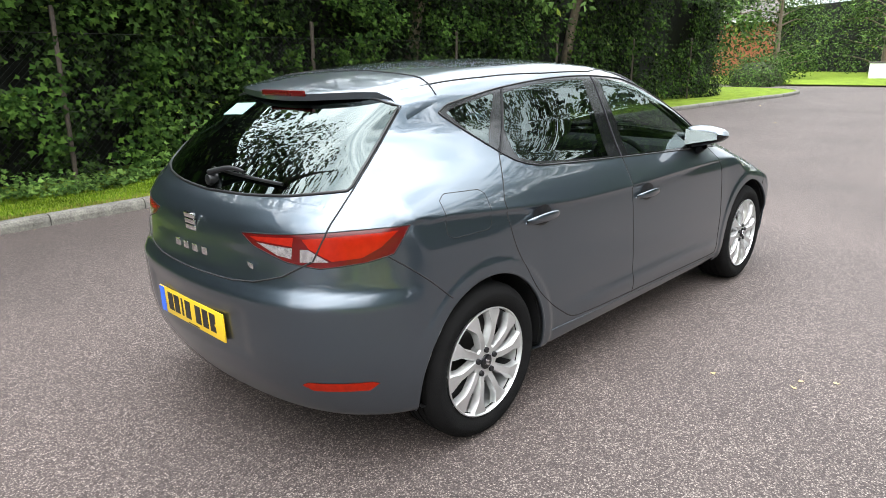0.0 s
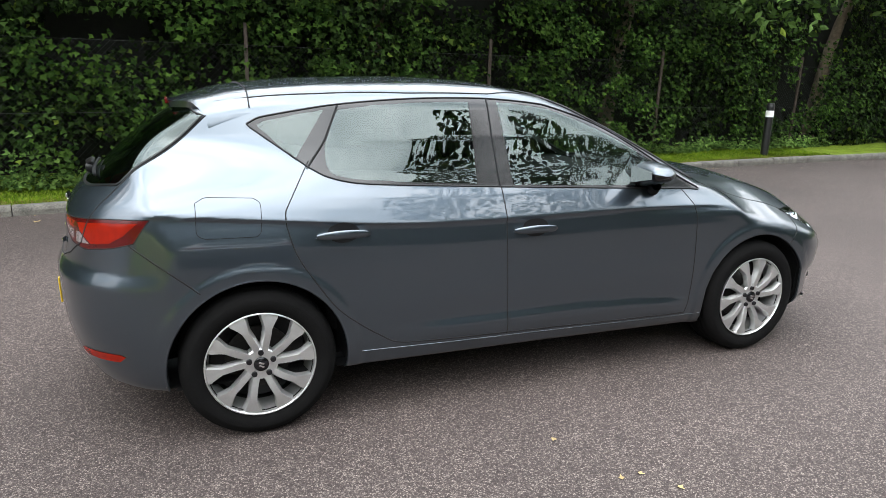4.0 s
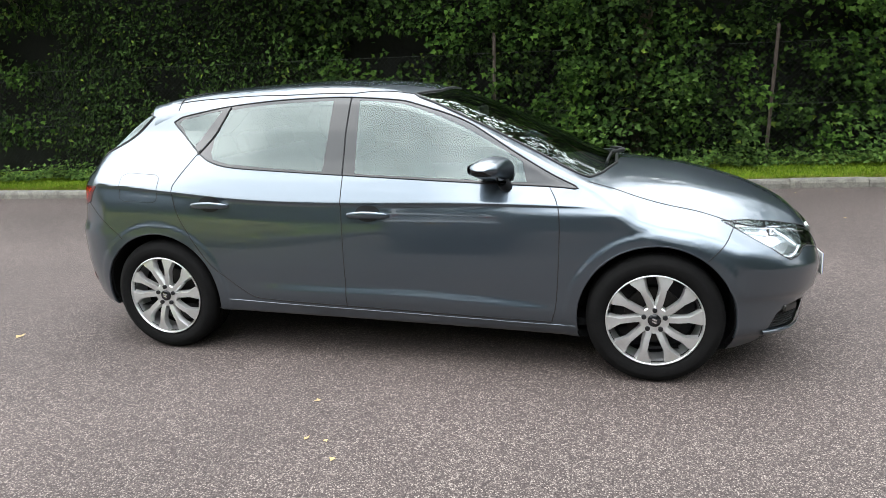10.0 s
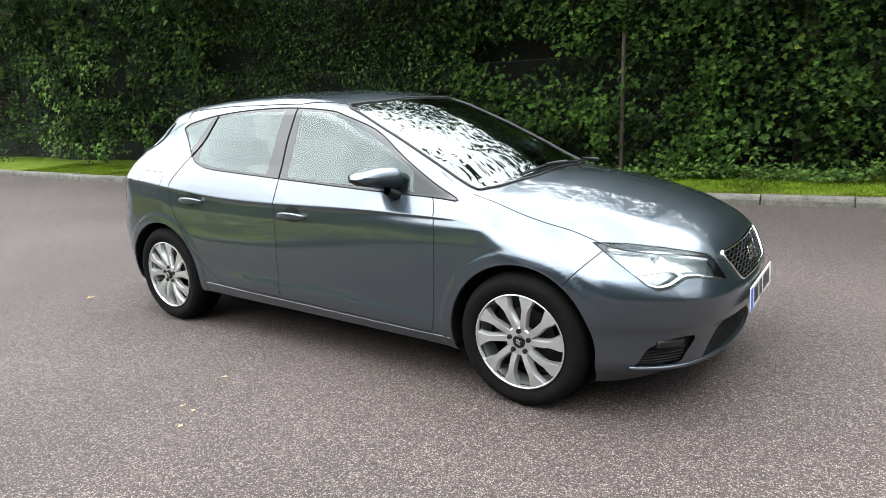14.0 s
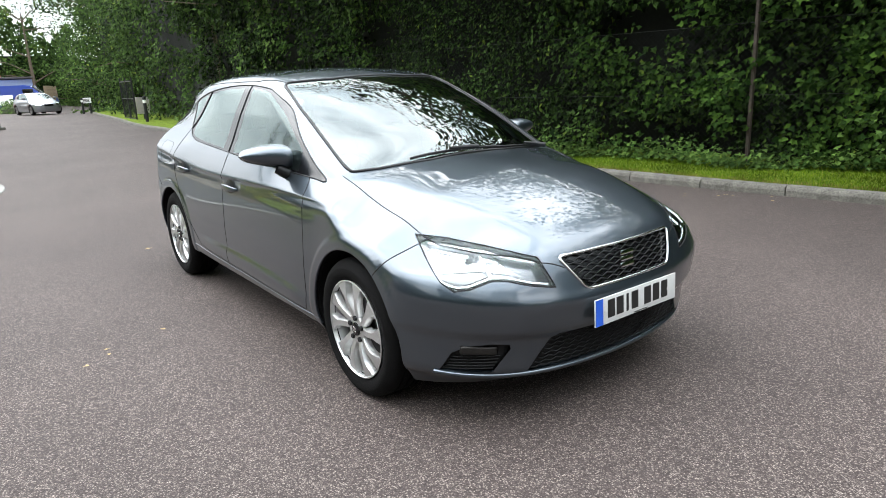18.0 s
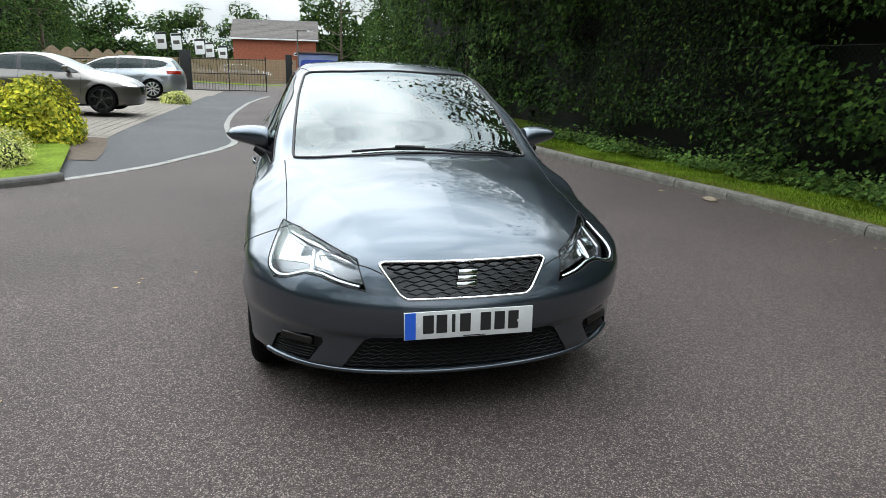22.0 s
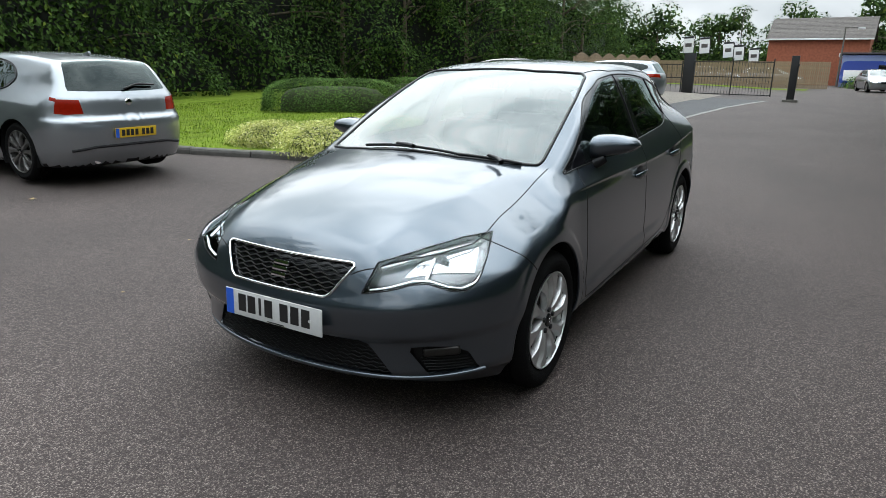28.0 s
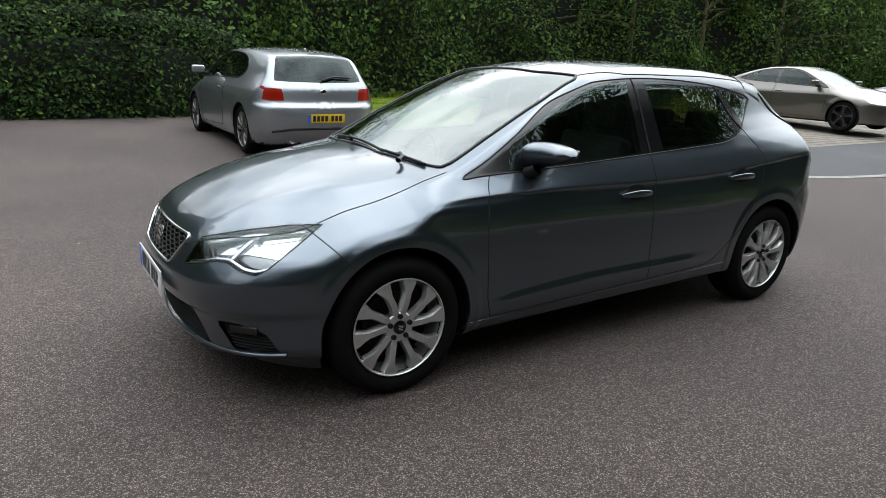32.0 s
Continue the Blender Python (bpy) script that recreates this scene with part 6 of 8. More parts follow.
ESTATE = dict(half=0.913, hub=1.405, belt=0.965, alloy=ALLOY, spokes=10, trim=CHROME, rim=0.24,
    top=[(-2.6, 1.15), (-2.3, 1.325), (-2.05, 1.385), (-1.5, 1.435), (-0.6, 1.452), (0.0, 1.42), (0.4, 1.335), (0.75, 1.19), (1.1, 1.04), (1.22, 0.995), (1.6, 0.935), (2.0, 0.82), (2.2, 0.70), (2.3, 0.6)],
    tail=[(0.1, -2.25), (0.25, -2.38), (0.5, -2.44), (0.7, -2.43), (0.9, -2.38), (0.98, -2.34), (1.15, -2.22), (1.3, -2.10), (1.5, -1.94)],
    nose=[(0.1, 2.05), (0.2, 2.18), (0.4, 2.26), (0.6, 2.25), (0.75, 2.15), (1.1, 1.7)],
    dlo=smooth_line([(-1.95, 1.20), (-1.85, 1.27), (-1.4, 1.335), (-0.5, 1.375), (0.0, 1.345), (0.35, 1.26), (0.75, 1.07), (0.98, 0.955)], 26) + smooth_line([(0.98, 0.94), (0.0, 0.975), (-0.9, 1.0), (-1.6, 1.03), (-1.88, 1.11)], 16),
    panes=[[(-1.88, 1.19), (-1.8, 1.255), (-1.25, 1.325), (-1.20, 1.03), (-1.58, 1.045), (-1.82, 1.11)], [(-1.14, 1.335), (-0.38, 1.358), (-0.34, 0.998), (-1.12, 1.022)], [(-0.28, 1.36), (0.0, 1.33), (0.35, 1.245), (0.70, 1.08), (0.80, 1.02), (0.80, 0.965), (-0.25, 0.995)]],
    back=[(-0.01, 0.99), (0.58, 1.0), (0.60, 1.04), (0.54, 1.28), (0.5, 1.31), (-0.01, 1.33)],
    lamp=[(0.42, 0.95), (0.9, 0.965), (0.9, 0.84), (0.45, 0.83)],
    head=[(-0.72, 0.74), (-0.9, 0.735), (-1.15, 0.69), (-1.2, 0.60), (-1.0, 0.60), (-0.8, 0.66)],
    screen=[(1.18, -0.01), (1.14, 0.3), (1.03, 0.62), (0.7, 0.62), (0.3, 0.55), (0.33, 0.3), (0.35, -0.01)],
    grille=[(-0.01, 0.68), (0.36, 0.66), (0.30, 0.35), (-0.01, 0.33)],
    seams=[[(0.98, 0.93), (1.0, 0.7), (0.92, 0.26)], [(-0.30, 0.99), (-0.32, 0.7), (-0.28, 0.28)], [(-1.18, 1.02), (-1.2, 0.85), (-1.0, 0.55), (-0.86, 0.30)], [(-0.86, 0.29), (0.0, 0.27), (0.92, 0.26)]],
    handles=[-0.15, -1.02], mirror=(0.72, 0.84), fin=-1.9)

silver_hatch = parked_car("silver_hatchback", "silver three-door hatchback parked beside the dark hedge", SILVER, HATCH, pose(-0.86, -7.35, 0.085, 0, 0, -90))
bronze_saloon = parked_car("bronze_saloon", "bronze-grey saloon with black wheels on block paving", BRONZE, SALOON, pose(-14.2, -6.3, 0.205, 0, 0, 90))
silver_estate = parked_car("silver_estate", "silver estate car parked on block paving", SILVER, ESTATE, pose(-22.2, -6.5, 0.205, 0, 0, -90))
far_a = copy_thing(silver_hatch, pose(-48.5, 3.4, 0.02, 0, 0, 12))
tagged(far_a, "silver-blue hatchback parked far along the drive", "car")
for x, y, a in ((-56.0, -3.4, 80), (-57.5, -8.0, 95)):
    q = copy_thing(silver_estate, pose(x, y, 0.05, 0, 0, a))
    tagged(q, "pale car standing in the yard behind the fence", "car", "yard cars")

van = tagged(empty("van", pose(-59.5, 3.6, 0, 0, 0, 70)), "blue and white panel van in the far yard", "van")
BLUEPAINT = car_paint("blue_paint", (0.03, 0.07, 0.35), 0.3, 0.35)
bm = bmesh.new()
prof = [(-2.3, 0.35), (-2.35, 1.0), (-2.2, 1.95), (-1.9, 2.05), (0.6, 2.05), (1.0, 1.95), (1.7, 1.25), (2.35, 1.05), (2.45, 0.6), (2.4, 0.35)]
a = [bm.verts.new((x, -0.92, z)) for x, z in prof]
b = [bm.verts.new((x, 0.92, z)) for x, z in prof]
bm.faces.new(a)
bm.faces.new(list(reversed(b)))
for k in range(len(prof)):
    l = (k + 1) % len(prof)
    bm.faces.new((a[k], b[k], b[l], a[l]))
bmesh.ops.bevel(bm, geom=bm.edges[:], offset=0.06, segments=2, affect="EDGES")
part("van_body", bm, BLUEPAINT, van)
for s in (-1, 1):
    part("van_panel", box_bm(1.7, 0.02, 0.8, pose(-1.2, 0.925 * s, 0.95), 0.01), WHITEPAINT, van, "white lettering panel")
    part("van_window", box_bm(0.75, 0.02, 0.5, pose(0.75, 0.925 * s, 1.5), 0.01), GLOSSBLACK, van)
part("van_screen", box_bm(0.03, 1.5, 0.85, pose(1.36, 0, 1.62, 0, -45, 0), 0.01), GLOSSBLACK, van)
for x in (-1.45, 1.5):
    for s in (1, -1):
        wheel(van, pose(x, -0.9 * s, 0.33, 0, 0, 0 if s > 0 else 180), R=0.33, spokes=8, seg=24)

# ---- island, edging line and car park surfaces ----
LINE = spline([(-4.35, -3.28), (-5.28, -2.58), (-6.26, -2.12), (-7.75, -1.60), (-8.6, -1.50), (-9.85, -1.66), (-12.5, -1.92), (-16.2, -2.02), (-19.8, -1.95), (-23, -1.82), (-27, -1.45), (-29.5, -1.05)], 200)
park = offset_line(LINE, 0.0)
wide = np.c_[park[:, 0] - 2.0, np.full(len(park), -24.0)]
wide[:, 0] = np.linspace(-4.0, -36.0, len(park))
sheet("car_park_surface", park, wide, 0.004, ASPHALT2, "smooth grey asphalt of the car park entrance", rows=10)
kerb_stones("edging", LINE, 0.92, 0.12, 0.012, "pale flush concrete edging between road and car park", inward=1.0, mat=plain("pale_edging", (0.21, 0.205, 0.19), 0.9, vary=0.35, scale=9, bump=0.4, island=0.12))

ISL = spline([(-4.35, -3.28), (-3.95, -3.62), (-3.60, -4.35), (-3.22, -5.35), (-2.85, -6.1), (-2.45, -6.95), (-2.1, -8.2), (-2.0, -10.2)], 120)
kerb_stones("island_kerb", ISL, 0.92, 0.125, 0.10, "low grey concrete kerb round the planted island", inward=-1.0, mat=plain("old_kerb", (0.085, 0.08, 0.072), 0.9, vary=0.3, scale=9, bump=0.5, island=0.12))
isl_in = offset_line(ISL, -0.1)
isl_b = np.c_[np.interp(np.linspace(0, 1, len(ISL)), [0, 0.25, 0.6, 1], [-7.3, -8.9, -9.0, -24]), np.interp(np.linspace(0, 1, len(ISL)), [0, 0.25, 0.6, 1], [-4.0, -5.6, -9.0, -14])]
sheet("lawn", isl_in, isl_b, 0.085, TURF, "mown lawn of the planted island", rows=8)
lw = np.c_[np.linspace(-2.0, -34, 40), np.interp(np.linspace(-2.0, -34, 40), [-34, -14.5, -13.5, -9, -2], [-11.5, -10.4, -9.4, -9.0, -10.2])]
lb = np.c_[np.linspace(2.0, -60, 40), np.full(40, -45.0)]
sheet("back_lawn", lw, lb, 0.08, TURF, "lawn running back under the trees", rows=8)
sb = np.array([(-6.1, -3.35), (-6.9, -3.45), (-8.0, -3.62), (-9.0, -3.85)])
sb2 = np.array([(-6.6, -5.6), (-7.4, -5.9), (-8.4, -6.1), (-9.2, -6.2)])
sheet("soil_bed", sb, sb2, 0.014, SOIL, "bare brown soil round the golden shrub", rows=4)

# brick paving of the parking bays
pave = tagged(empty("paving"), "weathered buff block paving of the parking bays", "paving", kind="structure")
brick_me = None
rng = np.random.default_rng(8)
nb = 0
bays = np.array([(-9.0, -3.9), (-33.0, -3.7), (-33.0, -11.0), (-14.0, -10.4), (-12.6, -9.0), (-9.4, -7.6)])
rest_v, rest_f = [], []
for i in range(0, 118):
    for j in range(0, 36):
        x = -9.0 - 0.205 * i - (0.1 if j % 2 else 0)
        y = -3.75 - 0.205 * j
        if not inside(bays, np.array([x]), np.array([y]))[0]:
            continue
        z = float(ground_z(x, y)) + 0.003
        q = [(-0.1015, -0.1015, 0.003), (0.1015, -0.1015, 0.003), (0.1015, 0.1015, 0.003), (-0.1015, 0.1015, 0.003), (-0.098, -0.098, 0.008), (0.098, -0.098, 0.008), (0.098, 0.098, 0.008), (-0.098, 0.098, 0.008)]
        fs = [(4, 5, 6, 7), (0, 1, 5, 4), (1, 2, 6, 5), (2, 3, 7, 6), (3, 0, 4, 7)]
        if nb < 290 and -12.0 < x and y > -6.2:
            if brick_me is None:
                brick_me = mesh_of("paver", q, fs, PAVER)
            ob = new("paver", brick_me)
            ob.parent = pave
            ob.location = (x, y, z + rng.normal(0, 0.0012))
            nb += 1
        else:
            o = len(rest_v)
            rest_v += [(a + x, b + y, c + z) for a, b, c in q]
            rest_f += [tuple(k + o for k in g_) for g_ in fs]
tagged(child(new("pavers", mesh_of("pavers", rest_v, rest_f, PAVER)), pave), kind="stuff")

# ---- wire fence in the hedge ----
wf = tagged(empty("wire_fence"), "old chain-link fence on rusty posts, overgrown by the hedge", "fence")
for px_, hgt in ((-0.62, 1.98), (3.25, 1.95), (7.1, 1.9), (11.0, 1.9), (14.9, 1.9), (18.5, 1.9)):
    yb = float(kerb_y(px_)) + 1.36 + 0.28 * float(step((px_ + 1.0) / 2.5)) - 0.03
    bm = box_bm(0.034, 0.034, hgt + 0.1, pose(px_, yb, hgt / 2 + 0.05, 0.6, 0.8, 0), 0.004)
    box_bm(0.006, 0.046, hgt + 0.06, pose(px_ + 0.022, yb, hgt / 2 + 0.05, 0.6, 0.8, 0), bm=bm)
    part("post", bm, RUST, wf)
lists = []
for x0 in np.arange(-9.2, 12.0, 0.0707):
    for d in (1, -1):
        z = np.linspace(0.08, 1.82, 4)
        x = x0 + d * (z - 0.95)
        y = kerb_y(x) + 1.36 + 0.28 * step((x + 1.0) / 2.5) + 0.10 - 0.002 * d
        lists.append(tube_mesh(np.stack([x, y, z], 1), 0.0013, 3))
V, F = join(lists)
tagged(child(new("mesh_wire", mesh_of("mesh_wire", V, F, WIRE)), wf), kind="stuff")
for z in (0.12, 0.95, 1.80):
    x = np.linspace(-9.2, 16, 40)
    tube("line_wire", np.stack([x, kerb_y(x) + 1.36 + 0.28 * step((x + 1.0) / 2.5) - 0.012, np.full(40, z)], 1), 0.0025, WIRE, wf, 4)


# ---- gate, bollards and fences at the far end ----
def bollard(x, y, h=1.0, r=0.065, band=True):
    root = tagged(empty("bollard", pose(x, y, 0.09)), "black bollard with a pale top band on the verge", "bollard", "bollards")
    part("bollard_post", cyl_bm(r, r, h, 16, pose(0, 0, h / 2)), IRON, root)
    part("bollard_cap", cyl_bm(r * 1.12, r * 0.9, 0.07, 16, pose(0, 0, h + 0.03)), IRON, root)
    if band:
        part("reflective_band", cyl_bm(r * 1.05, r * 1.05, 0.12, 16, pose(0, 0, h * 0.86)), WHITEPAINT, root)


bollard(-24.6, 4.52, 0.92)
bollard(9.03, 6.17, 0.92, 0.07)
bollard(-40.0, 4.75, 0.85, 0.06)
bollard(-40.3, 5.2, 0.85, 0.06)
part_sign = tagged(empty("small_sign", pose(-40.1, 4.98, 0.85)), "small white notice between two bollards", "sign")
part("sign_board", box_bm(0.03, 0.55, 0.3, None, 0.01), WHITEPAINT, part_sign)
for k in range(3):
    part("sign_bar", box_bm(0.034, 0.36, 0.03, pose(0.0, 0, 0.07 - 0.07 * k)), IRON, part_sign)


def railing_gate(name, x0, y0, x1, y1, h, n, label, z0=0.05):
    root = tagged(empty(name), label, "gate")
    a, b = Vector((x0, y0, 0)), Vector((x1, y1, 0))
    d = b - a
    ang = math.degrees(math.atan2(d.y, d.x))
    for z in (z0 + 0.06, h - 0.05, h * 0.55):
        part("rail", box_bm(d.length, 0.03, 0.04, Matrix.Translation((a + b) / 2 + Vector((0, 0, z))) @ pose(0, 0, 0, 0, 0, ang)), IRON, root)
    for k in range(n + 1):
        p = a + d * k / n
        thick = 0.06 if k in (0, n, n // 2) else 0.018
        hh = h + (0.12 if thick > 0.03 else 0)
        part("bar", cyl_bm(thick / 2, thick / 2, hh - z0, 6, Matrix.Translation(p + Vector((0, 0, z0 + (hh - z0) / 2)))), IRON, root)
    return root


railing_gate("railing_gate", -33.5, -5.2, -33.0, -1.4, 1.75, 26, "open black iron railing gate across the car park entrance")
railing_gate("railing_gate", -33.6, -12.5, -33.5, -5.8, 1.6, 26, "black iron railings beside the gate post")
railing_gate("railing_gate", -27.3, 4.75, -30.2, 4.9, 1.75, 16, "black iron gate leaf folded back beside the verge")
for x, y, w, h in ((-33.5, -5.45, 0.55, 2.12), (-29.2, -0.25, 0.30, 1.95)):
    root = tagged(empty("gate_post", pose(x, y, 0)), "thick black steel gate post", "gate post", "gate posts")
    part("post_shaft", box_bm(0.28, w, h, pose(0, 0, h / 2), 0.015), IRON, root)
    part("post_foot", box_bm(0.5, w + 0.3, 0.12, pose(0, 0, 0.05), 0.02), KERB, root)
    part("post_hinge", box_bm(0.34, 0.08, 0.1, pose(0.02, w / 2, h * 0.8), 0.01), IRON, root)
root = tagged(empty("notice_board", pose(-27.2, 5.05, 0.05)), "dull beige notice board on the black gate leaf", "sign")
part("board", box_bm(0.04, 0.55, 0.70, pose(0, 0, 0.62), 0.01), plain("beige_board", (0.30, 0.28, 0.25), 0.7, vary=0.15), root)
part("board_leg", box_bm(0.05, 0.05, 0.5, pose(-0.03, 0, 0.25)), IRON, root)


def board_fence(name, x0, y0, x1, y1, h, label, arch=0.0):
    root = tagged(empty(name), label, "fence")
    L = math.hypot(x1 - x0, y1 - y0)
    n = int(L / 0.125)
    ang = math.degrees(math.atan2(y1 - y0, x1 - x0))
    for k in range(n):
        t = (k + 0.5) / n
        hh = h + arch * math.sin(math.pi * ((t * L / 1.8) % 1.0))
        ob = part("board", box_bm(0.11, 0.022, hh, pose(0, 0, hh / 2)), TIMBER, root, smooth=False)
        ob.location = (x0 + (x1 - x0) * t, y0 + (y1 - y0) * t, 0.05)
        ob.rotation_euler = (0, 0, radians(ang))
    for z in (0.35, h - 0.3):
        part("rail", box_bm(L, 0.04, 0.09, pose((x0 + x1) / 2, (y0 + y1) / 2, z + 0.05, 0, 0, ang)), TIMBER, root)


board_fence("timber_fence", -51.0, 0.6, -50.5, -11.0, 1.85, "tall close-boarded timber fence behind the gate")
board_fence("timber_fence", -50.5, -11.0, -38.0, -13.5, 1.9, "scalloped close-boarded timber fence", 0.3)
board_fence("timber_fence", -54.0, 4.6, -60.0, 6.2, 1.85, "weathered timber fence at the side of the far drive")
sheet("far_verge", np.c_[np.full(12, -49.6), np.linspace(-0.5, -14, 12)], np.c_[np.full(12, -46.6), np.linspace(-0.5, -14, 12)], 0.03, TURF, "grass strip in front of the timber fence")


# ---- buildings ----
def brick_house(name, m, w, d, eaves, ridge, label, windows, roof_mat=None):
    """A house with brick walls, a tiled gable roof and windows; its front looks along local +x."""
    root = tagged(empty(name, m), label, "building")
    bm = bmesh.new()
    P = [(0, -w / 2, 0), (0, w / 2, 0), (-d, w / 2, 0), (-d, -w / 2, 0)]
    lo = [bm.verts.new(p) for p in P]
    hi = [bm.verts.new((p[0], p[1], eaves)) for p in P]
    ra, rb = bm.verts.new((-d / 2, -w / 2, ridge)), bm.verts.new((-d / 2, w / 2, ridge))
    for k in range(4):
        if k in (1, 3):
            top = rb if k == 1 else ra
            bm.faces.new((lo[k], lo[(k + 1) % 4], hi[(k + 1) % 4], top, hi[k]))
        else:
            bm.faces.new((lo[k], lo[(k + 1) % 4], hi[(k + 1) % 4], hi[k]))
    part("wall", bm, BRICKWALL, root, smooth=False)
    for s in (0, 1):
        sl = math.hypot(d / 2, ridge - eaves)
        a = math.degrees(math.atan2(ridge - eaves, d / 2))
        n = 16
        rt = empty("roof_slope")
        rt.parent = root
        for k in range(n):
            t = (k + 0.5) / n
            x = -d / 2 + (1 - t) * (d / 2 + 0.25) * (1 if s == 0 else -1)
            z = ridge - (1 - t) * (ridge - eaves) * 1.05 + 0.06
            part("tile_course", box_bm(sl / n * 1.15, w + 0.5, 0.05, pose(x, 0, z, 0, (a - 3) * (1 if s == 0 else -1), 0)), roof_mat or ROOFTILE, rt, smooth=False)
    part("gutter", box_bm(0.12, w + 0.5, 0.12, pose(0.3, 0, eaves - 0.05), 0.02), WHITEPAINT, root)
    for y, z, ww, hh in windows:
        win = empty("window")
        win.parent = root
        win.location = (0, y, z)
        part("window_frame", box_bm(0.1, ww, hh, pose(0.02, 0, 0), 0.01), WHITEPAINT, win)
        part("pane", box_bm(0.04, ww - 0.14, hh - 0.14, pose(0.07, 0, 0)), TRIM, win, smooth=False)
    return root


brick_house("brick_building", pose(-66.0, -1.05, -0.1, 0, 0, -3), 8.0, 6.5, 4.1, 6.0, "low red-brick building with a dark tiled roof", [(2.6, 2.7, 1.6, 0.3)])
root = tagged(empty("blue_shed", pose(-63.0, 2.9, 0)), "flat-roofed blue-grey annexe beside the brick building", "building")
part("shed_wall", box_bm(4.0, 3.6, 2.6, pose(0, 0, 1.25), 0.02), BLUEWALL, root)
part("shed_roof", box_bm(4.3, 3.9, 0.14, pose(0, 0, 2.67), 0.02), ROOFTILE, root)
brick_house("brick_house", pose(46, 17.0, 0.0, 0, 0, 205), 6.5, 7, 3.7, 5.8, "red-brick house behind the bushes at the end of the drive", [(-2, 1.6, 1.2, 1.2)])
root = tagged(empty("utility_box", pose(41.5, 6.3, 0.0, 0, 0, 20)), "pale utility cabinet below the conifers", "cabinet")
part("cabinet_body", box_bm(0.6, 1.4, 0.9, pose(0, 0, 0.45), 0.03), WHITEPAINT, root)
part("cabinet_lid", box_bm(0.7, 1.5, 0.06, pose(0, 0, 0.93), 0.015), ROOFTILE, root)
sheet("end_verge", np.c_[np.linspace(31, 60, 8), np.linspace(9.0, -2, 8)], np.c_[np.linspace(31, 60, 8), np.linspace(30, 30, 8)], 0.06, TURF, "grass bank at the end of the drive")
sheet("end_verge", np.c_[np.full(8, 31.5), np.linspace(8.5, -20, 8)], np.c_[np.full(8, 60), np.linspace(8.5, -20, 8)], 0.07, TURF, "grass under the trees at the end of the drive")


# ---- flag poles, lamp posts and yard vehicles beyond the fence ----
def lamp_post(x, y, h):
    root = tagged(empty("lamp_post", pose(x, y, 0)), "tall grey lamp post in the sales yard", "lamp post", "lamp posts")
    part("lamp_pole", cyl_bm(0.09, 0.05, h, 10, pose(0, 0, h / 2)), KERB, root)
    part("lamp_arm", box_bm(0.08, 1.2, 0.07, pose(0, 0.5, h), 0.02), KERB, root)
    part("lamp_head", box_bm(0.22, 0.5, 0.1, pose(0, 1.1, h - 0.05), 0.03), WHITEPAINT, root)


lamp_post(-80, -9.3, 7.6)
lamp_post(-84, -6.0, 6.0)
lamp_post(-60, 1.0, 4.6)
for x, y, h in ((-55, -9.9, 3.9), (-57, -9.0, 3.9), (-59, -7.4, 3.6), (-61, -6.8, 3.4), (-63, -5.8, 3.2)):
    root = tagged(empty("banner", pose(x, y, 0)), "white banner with dark edges on a pole", "banner", "yard banners")
    part("banner_pole", cyl_bm(0.03, 0.03, h, 8, pose(0, 0.45, h / 2)), IRON, root)
    part("banner_cloth", box_bm(0.03, 0.8, 1.3, pose(0, 0, h - 0.7, 4, 0, 0), 0.01), WHITEPAINT, root)
    part("banner_edge", box_bm(0.034, 0.8, 0.16, pose(0, 0, h - 0.15, 4, 0, 0)), IRON, root)
    part("banner_bar", box_bm(0.036, 0.5, 0.3, pose(0, 0, h - 0.75, 4, 0, 0)), ROOFTILE, root)

kerb_stones("kerb", KL, 0.915, 0.125, KERB_H, "weathered concrete kerb along the grass verge", inward=1.0)

# ---- greenery ----
RG = np.random.default_rng(11)
LOBED = np.array([(0, 0, 0), (-0.52, 0.34, 0.10), (-0.20, 0.50, 0.0), (0, 1.0, -0.06), (0.20, 0.50, 0.0), (0.52, 0.34, 0.10)])
LOBED_T = np.array([(0, 2, 1), (0, 3, 2), (0, 4, 3), (0, 5, 4)])
OVAL = np.array([(0, 0, 0), (-0.28, 0.45, 0.07), (0, 1.0, -0.05), (0.28, 0.45, 0.07)])
OVAL_T = np.array([(0, 2, 1), (0, 3, 2)])


def leaf_arrays(P, N, size, shape=LOBED, tris=LOBED_T, droop=0.7):
    """Leaves at points P that face along N; each hangs down by droop."""
    n = len(P)
    N = N / (np.linalg.norm(N, axis=1)[:, None] + 1e-9)
    T = RG.normal(0, 0.6, (n, 3)) + np.array([0, 0, -droop])
    T -= N * (T * N).sum(1)[:, None]
    T /= np.linalg.norm(T, axis=1)[:, None] + 1e-9
    B = np.cross(N, T)
    s = (size * RG.uniform(0.6, 1.3, n))[:, None, None]
    k = len(shape)
    V = P[:, None, :] + s * (shape[None, :, 0:1] * B[:, None, :] + shape[None, :, 1:2] * T[:, None, :] + shape[None, :, 2:3] * N[:, None, :])
    F = tris[None] + (np.arange(n) * k)[:, None, None]
    return V.reshape(-1, 3), F.reshape(-1, 3)


def bumps(x, z, seed, scale=1.0):
    g = np.random.default_rng(seed)
    out = np.zeros_like(x)
    for i in range(9):
        a = g.uniform(0.6, 3.2) / scale
        th = g.uniform(0, 6.28)
        out += np.sin(a * (x * math.cos(th) + z * math.sin(th)) + g.uniform(0, 6.28)) / (1 + a * 0.5)
    return out / 3.0


def hedge_y(x):
    return kerb_y(x) + 1.36 + 0.28 * step((x + 1.0) / 2.5)


